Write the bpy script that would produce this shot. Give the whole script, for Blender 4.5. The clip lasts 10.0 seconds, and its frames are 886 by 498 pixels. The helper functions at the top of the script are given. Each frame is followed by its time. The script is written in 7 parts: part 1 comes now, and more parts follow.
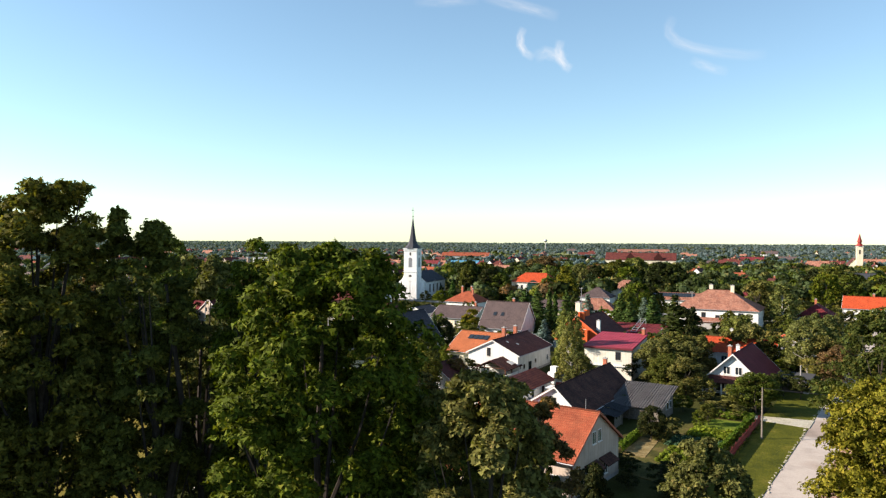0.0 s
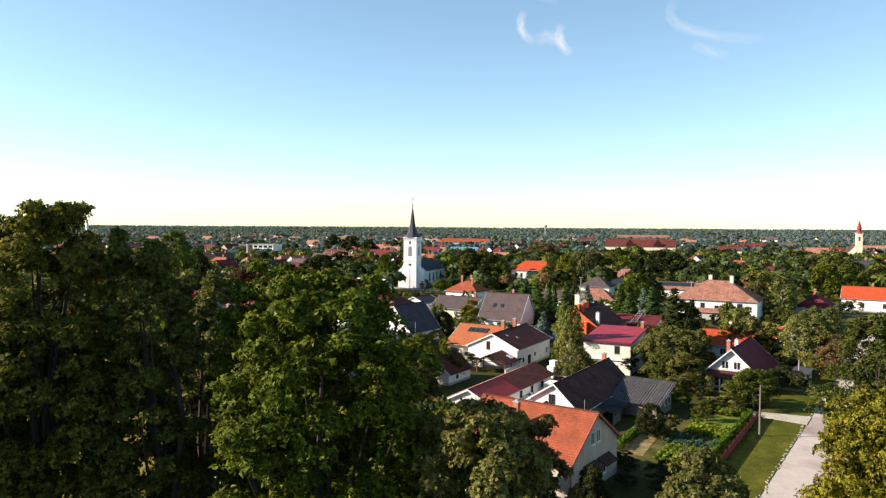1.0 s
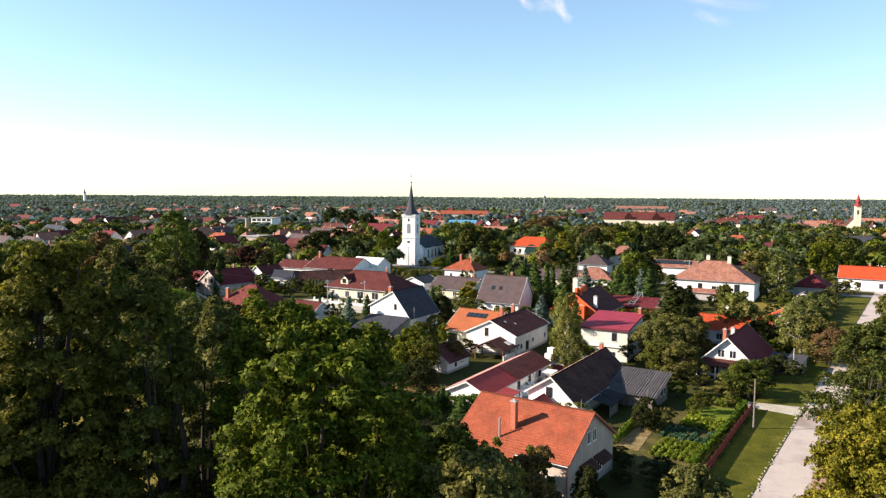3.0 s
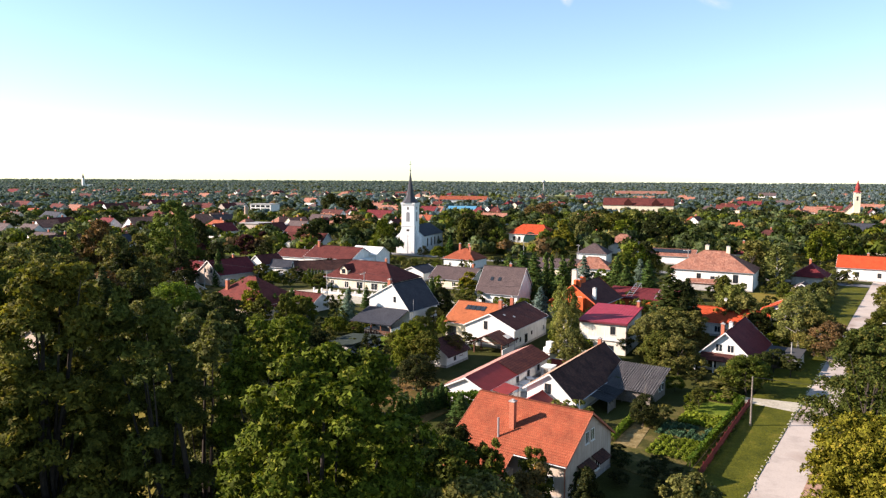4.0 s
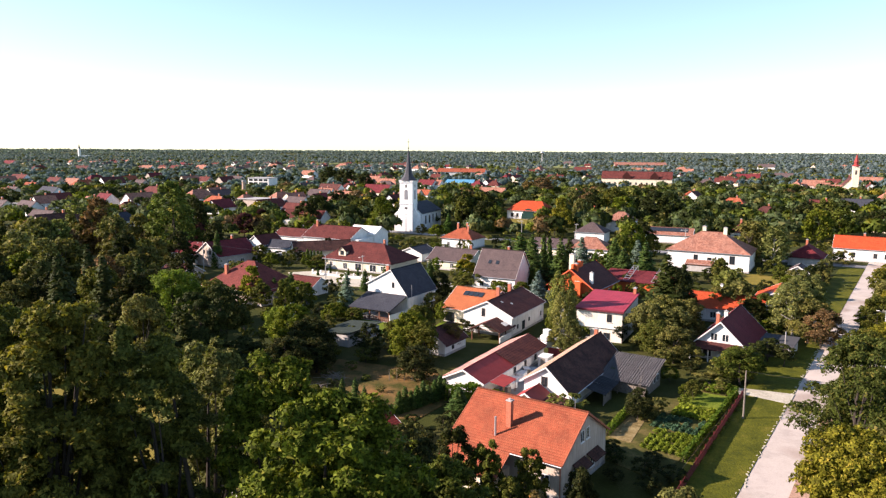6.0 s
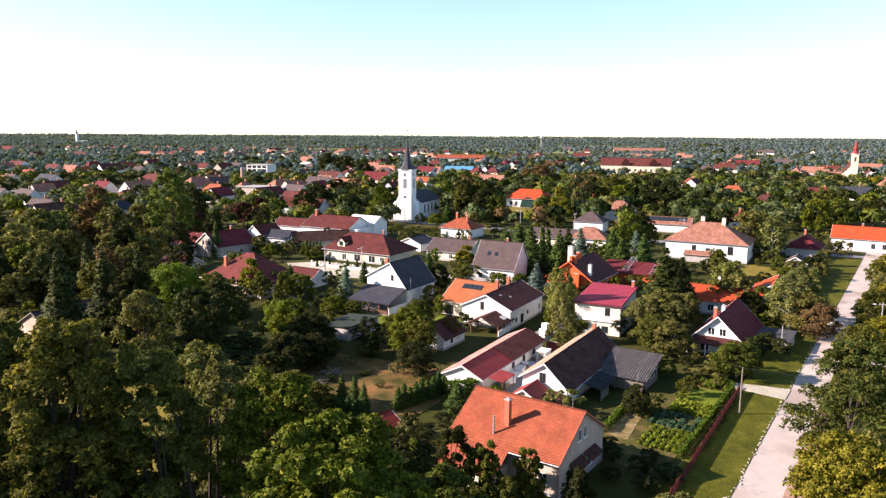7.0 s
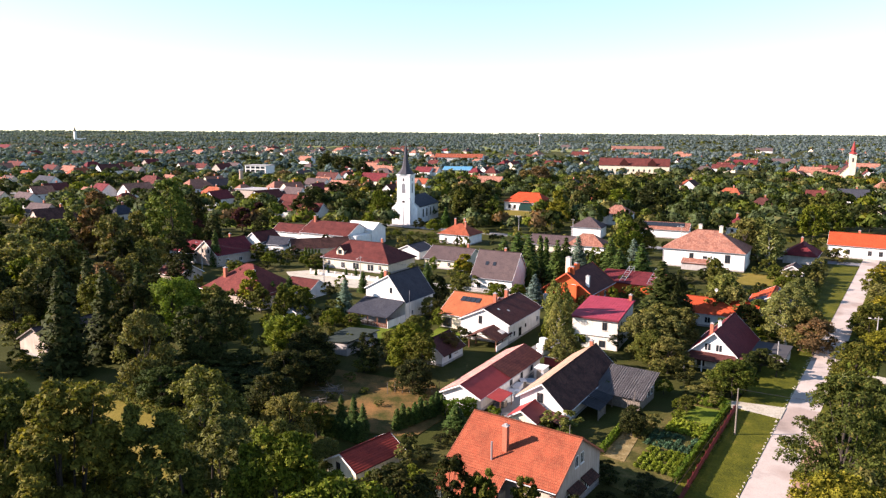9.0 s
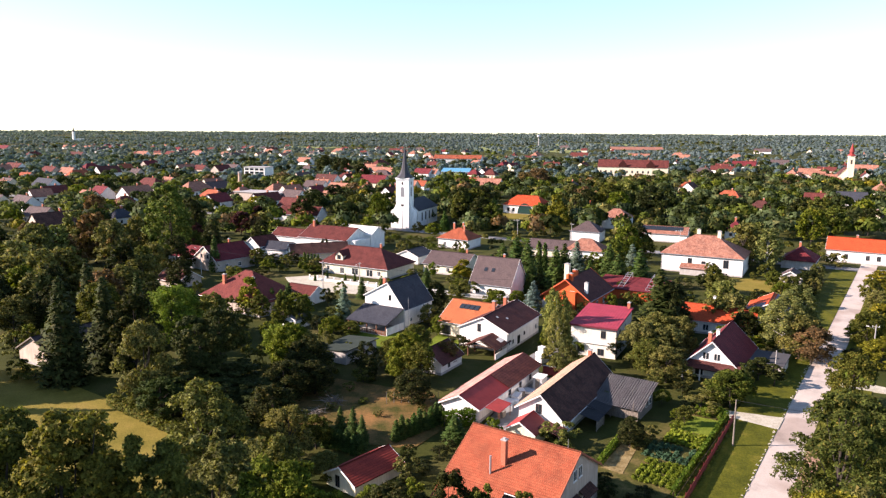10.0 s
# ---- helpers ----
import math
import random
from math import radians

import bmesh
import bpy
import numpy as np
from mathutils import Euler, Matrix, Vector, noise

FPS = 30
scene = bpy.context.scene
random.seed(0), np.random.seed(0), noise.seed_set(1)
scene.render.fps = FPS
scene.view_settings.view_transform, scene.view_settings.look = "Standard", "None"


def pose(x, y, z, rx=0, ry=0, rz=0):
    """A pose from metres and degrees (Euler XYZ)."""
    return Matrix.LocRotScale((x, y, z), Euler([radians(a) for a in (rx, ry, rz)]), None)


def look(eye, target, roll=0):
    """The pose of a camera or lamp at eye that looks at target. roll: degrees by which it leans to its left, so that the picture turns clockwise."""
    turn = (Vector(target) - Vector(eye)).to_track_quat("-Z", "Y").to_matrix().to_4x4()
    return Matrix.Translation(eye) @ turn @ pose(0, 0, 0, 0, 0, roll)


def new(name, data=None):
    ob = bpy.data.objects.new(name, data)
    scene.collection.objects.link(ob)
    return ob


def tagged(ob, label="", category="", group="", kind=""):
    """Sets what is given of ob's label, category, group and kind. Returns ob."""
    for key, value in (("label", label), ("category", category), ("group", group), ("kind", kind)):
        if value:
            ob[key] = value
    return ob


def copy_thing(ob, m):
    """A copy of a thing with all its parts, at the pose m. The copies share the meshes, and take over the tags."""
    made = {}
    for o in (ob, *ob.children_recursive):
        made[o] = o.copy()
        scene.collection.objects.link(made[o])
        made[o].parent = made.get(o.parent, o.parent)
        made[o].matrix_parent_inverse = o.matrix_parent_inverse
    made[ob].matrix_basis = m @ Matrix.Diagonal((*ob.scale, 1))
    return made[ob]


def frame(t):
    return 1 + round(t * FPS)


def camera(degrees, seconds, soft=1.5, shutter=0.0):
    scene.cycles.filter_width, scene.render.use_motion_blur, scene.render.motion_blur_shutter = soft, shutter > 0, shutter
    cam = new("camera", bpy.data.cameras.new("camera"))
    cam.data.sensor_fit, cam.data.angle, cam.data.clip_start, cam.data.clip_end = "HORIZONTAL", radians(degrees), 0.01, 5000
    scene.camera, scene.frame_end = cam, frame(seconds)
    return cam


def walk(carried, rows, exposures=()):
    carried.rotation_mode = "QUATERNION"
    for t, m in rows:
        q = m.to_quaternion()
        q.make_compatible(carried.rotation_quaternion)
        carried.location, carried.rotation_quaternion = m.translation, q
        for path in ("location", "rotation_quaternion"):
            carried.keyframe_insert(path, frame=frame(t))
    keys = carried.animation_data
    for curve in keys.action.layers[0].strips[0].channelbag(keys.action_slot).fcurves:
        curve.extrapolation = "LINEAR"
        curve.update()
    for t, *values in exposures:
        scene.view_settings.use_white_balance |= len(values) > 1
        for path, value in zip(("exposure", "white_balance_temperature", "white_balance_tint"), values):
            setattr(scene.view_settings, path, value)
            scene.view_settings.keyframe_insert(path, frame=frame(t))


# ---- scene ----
# the camera rises straight up and tips down slowly
cam = camera(62.2, 10.0, soft=1.3)
PATH = [
    (0, 0.00, 0.39, 27.25, 0.000, -0.74),
    (0.5, 0.00, 0.37, 28.20, -0.005, -1.33),
    (1, 0.00, 0.34, 29.14, -0.020, -1.94),
    (1.5, 0.00, 0.29, 30.04, -0.045, -2.53),
    (2, 0.00, 0.24, 30.93, -0.065, -3.13),
    (2.5, 0.00, 0.18, 31.87, -0.090, -3.74),
    (3.25, 0.00, 0.20, 33.33, -0.135, -4.67),
    (4, 0.00, 0.21, 34.78, -0.180, -5.59),
    (4.5, 0.00, 0.16, 35.77, -0.210, -6.20),
    (5, 0.00, 0.09, 36.73, -0.250, -6.81),
    (5.5, 0.00, 0.01, 37.69, -0.280, -7.41),
    (6.25, 0.00, -0.09, 39.08, -0.340, -8.29),
    (6.75, 0.00, -0.15, 40.00, -0.380, -8.92),
    (7, 0.00, -0.18, 40.46, -0.400, -9.14),
    (7.25, 0.00, -0.22, 40.97, -0.415, -9.29),
    (7.5, 0.00, -0.26, 41.47, -0.430, -9.36),
    (8, 0.00, -0.32, 42.42, -0.455, -9.39),
    (8.5, 0.00, -0.38, 43.37, -0.480, -9.42),
    (9, 0.00, -0.39, 44.32, -0.515, -9.43),
    (9.5, 0.00, -0.39, 45.23, -0.550, -9.44),
    (10, 0.00, -0.39, 46.12, -0.600, -9.45),
]
walk(cam, [(t, pose(x, y, z, 90 + pitch, -0.35, yaw)) for t, x, y, z, yaw, pitch in PATH], exposures=((0, 1.18, 6500, 12), (4, 1.33, 6500, 19), (7, 1.48, 6500, 25), (10, 1.53, 6500, 26)))

# ---- light: a low clear sun from the west (the left), blue sky ----
SUN_AZ, SUN_EL = -92.0, 26.0        # degrees from straight ahead, clockwise; above the horizon
world = bpy.data.worlds.new("sky")
scene.world = world
world.use_nodes = True
wn = world.node_tree.nodes
wl = world.node_tree.links
sky = wn.new("ShaderNodeTexSky")
sky.sky_type = "NISHITA"
sky.sun_disc = False
sky.sun_elevation = radians(SUN_EL)
sky.sun_rotation = radians(SUN_AZ)
sky.altitude = 100
sky.air_density, sky.dust_density, sky.ozone_density = 1.0, 0.12, 1.0
wn["Background"].inputs["Strength"].default_value = 0.075
tone = wn.new("ShaderNodeHueSaturation")
tone.inputs["Saturation"].default_value = 0.9
wl.new(sky.outputs["Color"], tone.inputs["Color"])
cast = wn.new("ShaderNodeMix")
cast.data_type, cast.blend_type = "RGBA", "MULTIPLY"
cast.inputs[0].default_value, cast.inputs[7].default_value = 1.0, (0.94, 1.13, 1.17, 1)
wl.new(tone.outputs["Color"], cast.inputs[6])
wl.new(cast.outputs[2], wn["Background"].inputs["Color"])
sun = new("sun", bpy.data.lights.new("sun", "SUN"))
sun.data.energy, sun.data.angle, sun.data.color = 5.0, radians(0.55), (1.0, 0.88, 0.73)
az, el = radians(SUN_AZ), radians(SUN_EL)
sun.matrix_world = look((math.sin(az) * math.cos(el) * 100, math.cos(az) * math.cos(el) * 100, math.sin(el) * 100), (0, 0, 0))

# ---- materials ----
def base_material(name, rough=0.8, metal=0.0, spec=0.3):
    m = bpy.data.materials.new(name)
    m.use_nodes = True
    b = m.node_tree.nodes["Principled BSDF"]
    b.inputs["Roughness"].default_value = rough
    b.inputs["Metallic"].default_value = metal
    b.inputs["Specular IOR Level"].default_value = spec
    return m, m.node_tree.nodes, m.node_tree.links, b


def ramp_of(n, stops):
    r = n.new("ShaderNodeValToRGB")
    e = r.color_ramp.elements
    while len(e) < len(stops):
        e.new(0.5)
    for k, (p, c) in enumerate(stops):
        e[k].position, e[k].color = p, (*c, 1)
    return r


def mixed(n, l, fac, a, b, mode="MIX"):
    m = n.new("ShaderNodeMix")
    m.data_type, m.blend_type = "RGBA", mode
    for sock, v in ((m.inputs[0], fac), (m.inputs[6], a), (m.inputs[7], b)):
        if hasattr(v, "is_linked") or hasattr(v, "links"):
            l.new(v, sock)
        elif isinstance(v, tuple):
            sock.default_value = (*v, 1)
        else:
            sock.default_value = v
    return m.outputs[2]


def noise_of(n, l, vec, scale, detail=4, rough=0.6):
    t = n.new("ShaderNodeTexNoise")
    t.inputs["Scale"].default_value, t.inputs["Detail"].default_value, t.inputs["Roughness"].default_value = scale, detail, rough
    l.new(vec, t.inputs["Vector"])
    return t.outputs["Fac"]


def coords(n, kind="Object"):
    return n.new("ShaderNodeTexCoord").outputs[kind]


def bumped(n, l, b, height, strength, distance):
    k = n.new("ShaderNodeBump")
    k.inputs["Strength"].default_value, k.inputs["Distance"].default_value = strength, distance
    l.new(height, k.inputs["Height"])
    l.new(k.outputs["Normal"], b.inputs["Normal"])


def shade(c, f):
    return tuple(min(1.0, v * f) for v in c)


def plaster(name, c, dirt=0.25):
    """Rendered and painted wall with streaks and patches."""
    m, n, l, b = base_material(name, 0.9, 0, 0.2)
    v = coords(n)
    big = noise_of(n, l, v, 0.5, 5)
    r = ramp_of(n, [(0.35, shade(c, 1 - dirt)), (0.62, c)])
    l.new(big, r.inputs[0])
    st = n.new("ShaderNodeMapping")
    st.inputs["Scale"].default_value = (3, 3, 0.25)
    l.new(v, st.inputs[0])
    streak = noise_of(n, l, st.outputs[0], 1.2, 3)
    r2 = ramp_of(n, [(0.4, (0.75, 0.72, 0.68)), (0.6, (1, 1, 1))])
    l.new(streak, r2.inputs[0])
    l.new(mixed(n, l, 0.5, r.outputs[0], r2.outputs[0], "MULTIPLY"), b.inputs["Base Color"])
    bumped(n, l, b, noise_of(n, l, v, 30, 3), 0.25, 0.02)
    return m


def tiles(name, c, alt, course=0.34, wide=0.24, mottle=0.5, rough=0.8):
    """Clay roof tiles: courses along the slope, columns across it, single tiles differing in tone. Uses the roof's own UVs in metres."""
    m, n, l, b = base_material(name, rough, 0, 0.12)
    uv = coords(n, "UV")
    br = n.new("ShaderNodeTexBrick")
    br.offset = 0.5
    for key, val in (("Color1", (*c, 1)), ("Color2", (*alt, 1)), ("Mortar", (*shade(c, 0.35), 1)), ("Scale", 1.0), ("Mortar Size", 0.018), ("Mortar Smooth", 0.4), ("Bias", -0.2), ("Brick Width", wide), ("Row Height", course)):
        br.inputs[key].default_value = val
    l.new(uv, br.inputs["Vector"])
    big = noise_of(n, l, uv, 0.35, 6, 0.65)
    r = ramp_of(n, [(0.33, (1 - mottle, 1 - mottle, 1 - mottle * 0.9)), (0.6, (1.08, 1.05, 1.02))])
    l.new(big, r.inputs[0])
    col = mixed(n, l, 0.85, br.outputs["Color"], r.outputs[0], "MULTIPLY")
    fine = noise_of(n, l, uv, 5, 3)
    r2 = ramp_of(n, [(0.3, (0.8, 0.78, 0.76)), (0.65, (1.1, 1.1, 1.1))])
    l.new(fine, r2.inputs[0])
    l.new(mixed(n, l, 0.7, col, r2.outputs[0], "MULTIPLY"), b.inputs["Base Color"])
    w = n.new("ShaderNodeTexWave")
    w.wave_type, w.bands_direction, w.wave_profile = "BANDS", "X", "SIN"
    w.inputs["Scale"].default_value = 1 / wide / 3.14159 * 1.5708 / 1.5708
    l.new(uv, w.inputs["Vector"])
    bumped(n, l, b, w.outputs["Fac"], 0.5, 0.03)
    return m


def sheet_metal(name, c, rib=0.5, rough=0.45, seam=0.5):
    """Painted standing-seam sheet, a little faded."""
    m, n, l, b = base_material(name, rough + 0.15, 0.0, 0.2)
    uv = coords(n, "UV")
    big = noise_of(n, l, uv, 0.5, 5)
    r = ramp_of(n, [(0.3, shade(c, 0.8)), (0.65, shade(c, 1.12))])
    l.new(big, r.inputs[0])
    w = n.new("ShaderNodeTexWave")
    w.wave_type, w.bands_direction = "BANDS", "X"
    w.inputs["Scale"].default_value = 1 / rib / 3.14159
    l.new(uv, w.inputs["Vector"])
    r2 = ramp_of(n, [(0.0, (0.7, 0.7, 0.7)), (0.12, (1, 1, 1))])
    l.new(w.outputs["Fac"], r2.inputs[0])
    l.new(mixed(n, l, seam, r.outputs[0], r2.outputs[0], "MULTIPLY"), b.inputs["Base Color"])
    bumped(n, l, b, w.outputs["Fac"], seam * 0.8, 0.03)
    return m


def plain(name, c, rough=0.7, metal=0.0, vary=0.25, scale=3.0, spec=0.3):
    m, n, l, b = base_material(name, rough, metal, spec)
    v = coords(n)
    r = ramp_of(n, [(0.3, shade(c, 1 - vary)), (0.7, shade(c, 1 + vary * 0.6))])
    l.new(noise_of(n, l, v, scale, 5), r.inputs[0])
    l.new(r.outputs[0], b.inputs["Base Color"])
    return m


def foliage(name, c, dry, vary=0.62, thru=0.24):
    """Leaves: each leaf and each tree differs; light comes through them."""
    m, n, l, b = base_material(name, 0.7, 0, 0.07)
    g = n.new("ShaderNodeNewGeometry").outputs["Random Per Island"]
    o = n.new("ShaderNodeObjectInfo").outputs["Random"]
    r = ramp_of(n, [(0.0, shade(c, 1 - vary)), (0.5, c), (0.86, shade(c, 1 + vary)), (1.0, dry)])
    l.new(g, r.inputs[0])
    r2 = ramp_of(n, [(0.0, (0.75, 0.85, 0.8)), (0.35, (1.0, 1.0, 1.0)), (0.7, (1.1, 1.02, 0.85)), (1.0, (0.85, 1.08, 0.75))])
    l.new(o, r2.inputs[0])
    col = mixed(n, l, 0.8, r.outputs[0], r2.outputs[0], "MULTIPLY")
    big = noise_of(n, l, coords(n), 0.45, 3)
    r3 = ramp_of(n, [(0.35, (0.7, 0.74, 0.7)), (0.65, (1.2, 1.18, 1.05))])
    l.new(big, r3.inputs[0])
    col = mixed(n, l, 0.8, col, r3.outputs[0], "MULTIPLY")
    l.new(col, b.inputs["Base Color"])
    t = n.new("ShaderNodeBsdfTranslucent")
    l.new(mixed(n, l, 1.0, col, (1.15, 1.2, 0.5), "MULTIPLY"), t.inputs["Color"])
    mx = n.new("ShaderNodeMixShader")
    mx.inputs[0].default_value = thru
    l.new(b.outputs[0], mx.inputs[1])
    l.new(t.outputs[0], mx.inputs[2])
    l.new(mx.outputs[0], n["Material Output"].inputs["Surface"])
    return m


def turf(name, stops, scale=0.12):
    m, n, l, b = base_material(name, 0.95, 0, 0.1)
    v = coords(n)
    a = noise_of(n, l, v, scale, 7, 0.65)
    r = ramp_of(n, stops)
    l.new(a, r.inputs[0])
    f = noise_of(n, l, v, 4.0, 4)
    r2 = ramp_of(n, [(0.3, (0.6, 0.62, 0.55)), (0.7, (1.2, 1.2, 1.1))])
    l.new(f, r2.inputs[0])
    l.new(mixed(n, l, 0.8, r.outputs[0], r2.outputs[0], "MULTIPLY"), b.inputs["Base Color"])
    bumped(n, l, b, f, 0.8, 0.12)
    return m


WHITE = plaster("white_render", (0.78, 0.77, 0.73), 0.12)
IVORY = plaster("ivory_render", (0.74, 0.70, 0.60), 0.12)
CREAM = plaster("cream_render", (0.74, 0.66, 0.50), 0.15)
BEIGE = plaster("beige_render", (0.52, 0.43, 0.36), 0.2)
GREYR = plaster("grey_render", (0.42, 0.40, 0.38), 0.25)
ORANGER = plaster("orange_render", (0.62, 0.12, 0.035), 0.15)
CHURCHW = plaster("church_white", (0.83, 0.83, 0.82), 0.1)
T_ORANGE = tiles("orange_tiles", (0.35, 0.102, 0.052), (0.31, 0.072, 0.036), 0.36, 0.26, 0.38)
T_BRIGHT = tiles("bright_orange_tiles", (0.50, 0.085, 0.03), (0.45, 0.07, 0.028), 0.36, 0.26, 0.2)
T_RED = tiles("red_tiles", (0.14, 0.040, 0.034), (0.11, 0.032, 0.028), 0.34, 0.24, 0.4)
T_BROWN = tiles("brown_tiles", (0.12, 0.045, 0.038), (0.085, 0.033, 0.03), 0.34, 0.24, 0.4)
T_MAROON = tiles("maroon_tiles", (0.17, 0.03, 0.035), (0.13, 0.025, 0.03), 0.34, 0.24, 0.35)
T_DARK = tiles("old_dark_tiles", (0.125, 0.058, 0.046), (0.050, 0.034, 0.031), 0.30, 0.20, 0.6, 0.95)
T_OLD = tiles("weathered_clay_tiles", (0.29, 0.125, 0.085), (0.43, 0.23, 0.165), 0.5, 0.36, 0.38)
T_GREY = tiles("grey_brown_tiles", (0.115, 0.085, 0.083), (0.095, 0.07, 0.07), 0.36, 0.26, 0.25)
T_SLATE = tiles("slate_roof", (0.055, 0.06, 0.075), (0.042, 0.046, 0.06), 0.36, 0.3, 0.3)
M_PINK = sheet_metal("crimson_sheet", (0.32, 0.040, 0.062), 0.6, 0.5, 0.12)
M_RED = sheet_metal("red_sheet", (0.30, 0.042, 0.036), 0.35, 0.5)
M_GREY = sheet_metal("grey_corrugated", (0.155, 0.145, 0.145), 0.35, 0.7)
# darker copy of the grey sheet, with shade put into its colour
M_SHADEGREY = sheet_metal("shaded_grey_sheet", (0.07, 0.07, 0.075), 0.35, 0.8)
T_RUST = tiles("rust_red_tiles", (0.19, 0.05, 0.042), (0.15, 0.04, 0.034), 0.34, 0.24, 0.4)
T_WING = tiles("amber_tiles", (0.44, 0.145, 0.062), (0.39, 0.12, 0.052), 0.36, 0.26, 0.2)
M_BLUE = sheet_metal("blue_grey_sheet", (0.05, 0.055, 0.10), 0.5, 0.5)
M_SPIRE = sheet_metal("spire_sheet", (0.06, 0.06, 0.07), 0.6, 0.5)
BRICK = plain("chimney_brick", (0.42, 0.14, 0.08), 0.9, 0, 0.4, 6)
CONC = plain("concrete", (0.36,0.345,0.33), 0.9, 0, 0.3, 2)
PALE = plain("pale_trim", (0.7, 0.68, 0.64), 0.7, 0, 0.15, 3)
WOOD = plain("brown_timber", (0.16, 0.07, 0.04), 0.8, 0, 0.4, 5)
GREYWOOD = plain("weathered_boards", (0.20, 0.17, 0.14), 0.9, 0, 0.45, 4)
REDWOOD = plain("red_boards", (0.10, 0.012, 0.012), 0.8, 0, 0.4, 4)
FRAME = plain("white_frame", (0.75, 0.74, 0.72), 0.5, 0, 0.1, 3)
DARKFR = plain("dark_frame", (0.06, 0.045, 0.04), 0.6, 0, 0.2, 3)
METAL = plain("galvanised_steel", (0.45, 0.45, 0.46), 0.45, 0.6, 0.2, 5)
IRON = plain("dark_iron", (0.04, 0.04, 0.045), 0.5, 0.3, 0.2, 5)
GLASS = bpy.data.materials.new("window_glass")
GLASS.use_nodes = True
gb = GLASS.node_tree.nodes["Principled BSDF"]
gb.inputs["Base Color"].default_value = (0.02, 0.025, 0.03, 1)
gb.inputs["Roughness"].default_value = 0.08
gb.inputs["Specular IOR Level"].default_value = 0.6
BARK = plain("bark", (0.042, 0.033, 0.027), 0.95, 0, 0.4, 3)
PALEBARK = plain("pale_bark", (0.40, 0.37, 0.33), 0.9, 0, 0.4, 3)
L_GREEN = foliage("green_leaves", (0.074, 0.082, 0.016), (0.18, 0.135, 0.03))
L_DEEP = foliage("deep_green_leaves", (0.027, 0.033, 0.010), (0.09, 0.07, 0.02))
L_BRIGHT = foliage("fresh_green_leaves", (0.080, 0.100, 0.010), (0.20, 0.18, 0.025))
L_OLIVE = foliage("olive_leaves", (0.114, 0.112, 0.034), (0.20, 0.15, 0.05))
L_ASH = foliage("ash_leaves", (0.110, 0.110, 0.025), (0.24, 0.19, 0.04), 0.5, 0.3)
L_BIRCH = foliage("birch_leaves", (0.145, 0.150, 0.048), (0.26, 0.21, 0.06))
L_YELLOW = foliage("yellow_green_leaves", (0.150, 0.136, 0.014), (0.36, 0.26, 0.04))
L_COPPER = foliage("copper_leaves", (0.13, 0.082, 0.040), (0.24, 0.10, 0.03))
L_PLUM = foliage("plum_leaves", (0.06, 0.022, 0.025), (0.14, 0.04, 0.03))
L_PINE = foliage("needles", (0.034, 0.044, 0.013), (0.10, 0.09, 0.03), 0.4, 0.15)
L_BLUE = foliage("blue_spruce_needles", (0.10, 0.14, 0.13), (0.18, 0.2, 0.18), 0.4, 0.15)
L_THUJA = foliage("thuja_scales", (0.045, 0.075, 0.018), (0.10, 0.11, 0.03), 0.4, 0.15)
L_HEDGE = foliage("hedge_leaves", (0.085, 0.135, 0.014), (0.2, 0.22, 0.05), 0.4, 0.3)
# distance haze is put into this leaf colour: greyer, bluer and paler
L_FAR = foliage("haze_tinted_leaves", (0.110, 0.150, 0.178), (0.16, 0.17, 0.16), 0.3, 0.3)
L_VINE = foliage("garden_leaves", (0.13, 0.17, 0.02), (0.26, 0.26, 0.06), 0.5, 0.35)
L_WILLOW = foliage("willow_leaves", (0.13, 0.17, 0.022), (0.22, 0.22, 0.04), 0.5, 0.3)
L_TOWN = foliage("town_leaves", (0.060, 0.082, 0.034), (0.14, 0.13, 0.05))
L_GREYG = foliage("grey_green_leaves", (0.100, 0.108, 0.036), (0.19, 0.17, 0.06))
L_OAK = foliage("oak_leaves", (0.085, 0.115, 0.022), (0.20, 0.18, 0.04))
L_CABBAGE = foliage("cabbage_leaves", (0.055, 0.105, 0.060), (0.12, 0.14, 0.06), 0.4, 0.1)
L_MAIZE = foliage("maize_leaves", (0.20, 0.23, 0.025), (0.30, 0.27, 0.06), 0.4, 0.35)
L_PADS = foliage("dark_walnut_leaves", (0.052, 0.068, 0.016), (0.15, 0.12, 0.03))
G_STRAW = turf("straw_litter", [(0.3, (0.11, 0.08, 0.03)), (0.5, (0.22, 0.16, 0.075)), (0.7, (0.32, 0.25, 0.13))], 0.8)
G_TOWN = turf("town_ground", [(0.3, (0.022, 0.030, 0.006)), (0.5, (0.045, 0.050, 0.010)), (0.7, (0.09, 0.075, 0.028))], 0.05)
G_LAWN = turf("lawn", [(0.3, (0.08, 0.12, 0.010)), (0.7, (0.15, 0.18, 0.022))], 0.3)
G_VERGE = turf("verge_grass", [(0.3, (0.045, 0.052, 0.005)), (0.55, (0.088, 0.09, 0.008)), (0.75, (0.15, 0.122, 0.02))], 0.25)
G_FIELD = turf("dry_meadow", [(0.3, (0.13, 0.11, 0.018)), (0.55, (0.20, 0.155, 0.032)), (0.75, (0.25, 0.175, 0.05))], 0.15)
G_SOIL = turf("bare_soil", [(0.36, (0.05, 0.052, 0.012)), (0.5, (0.13, 0.085, 0.03)), (0.7, (0.26, 0.13, 0.05))], 0.22)
G_GARDEN = turf("garden_soil", [(0.3, (0.035, 0.036, 0.010)), (0.5, (0.075, 0.07, 0.018)), (0.7, (0.17, 0.12, 0.05))], 0.35)
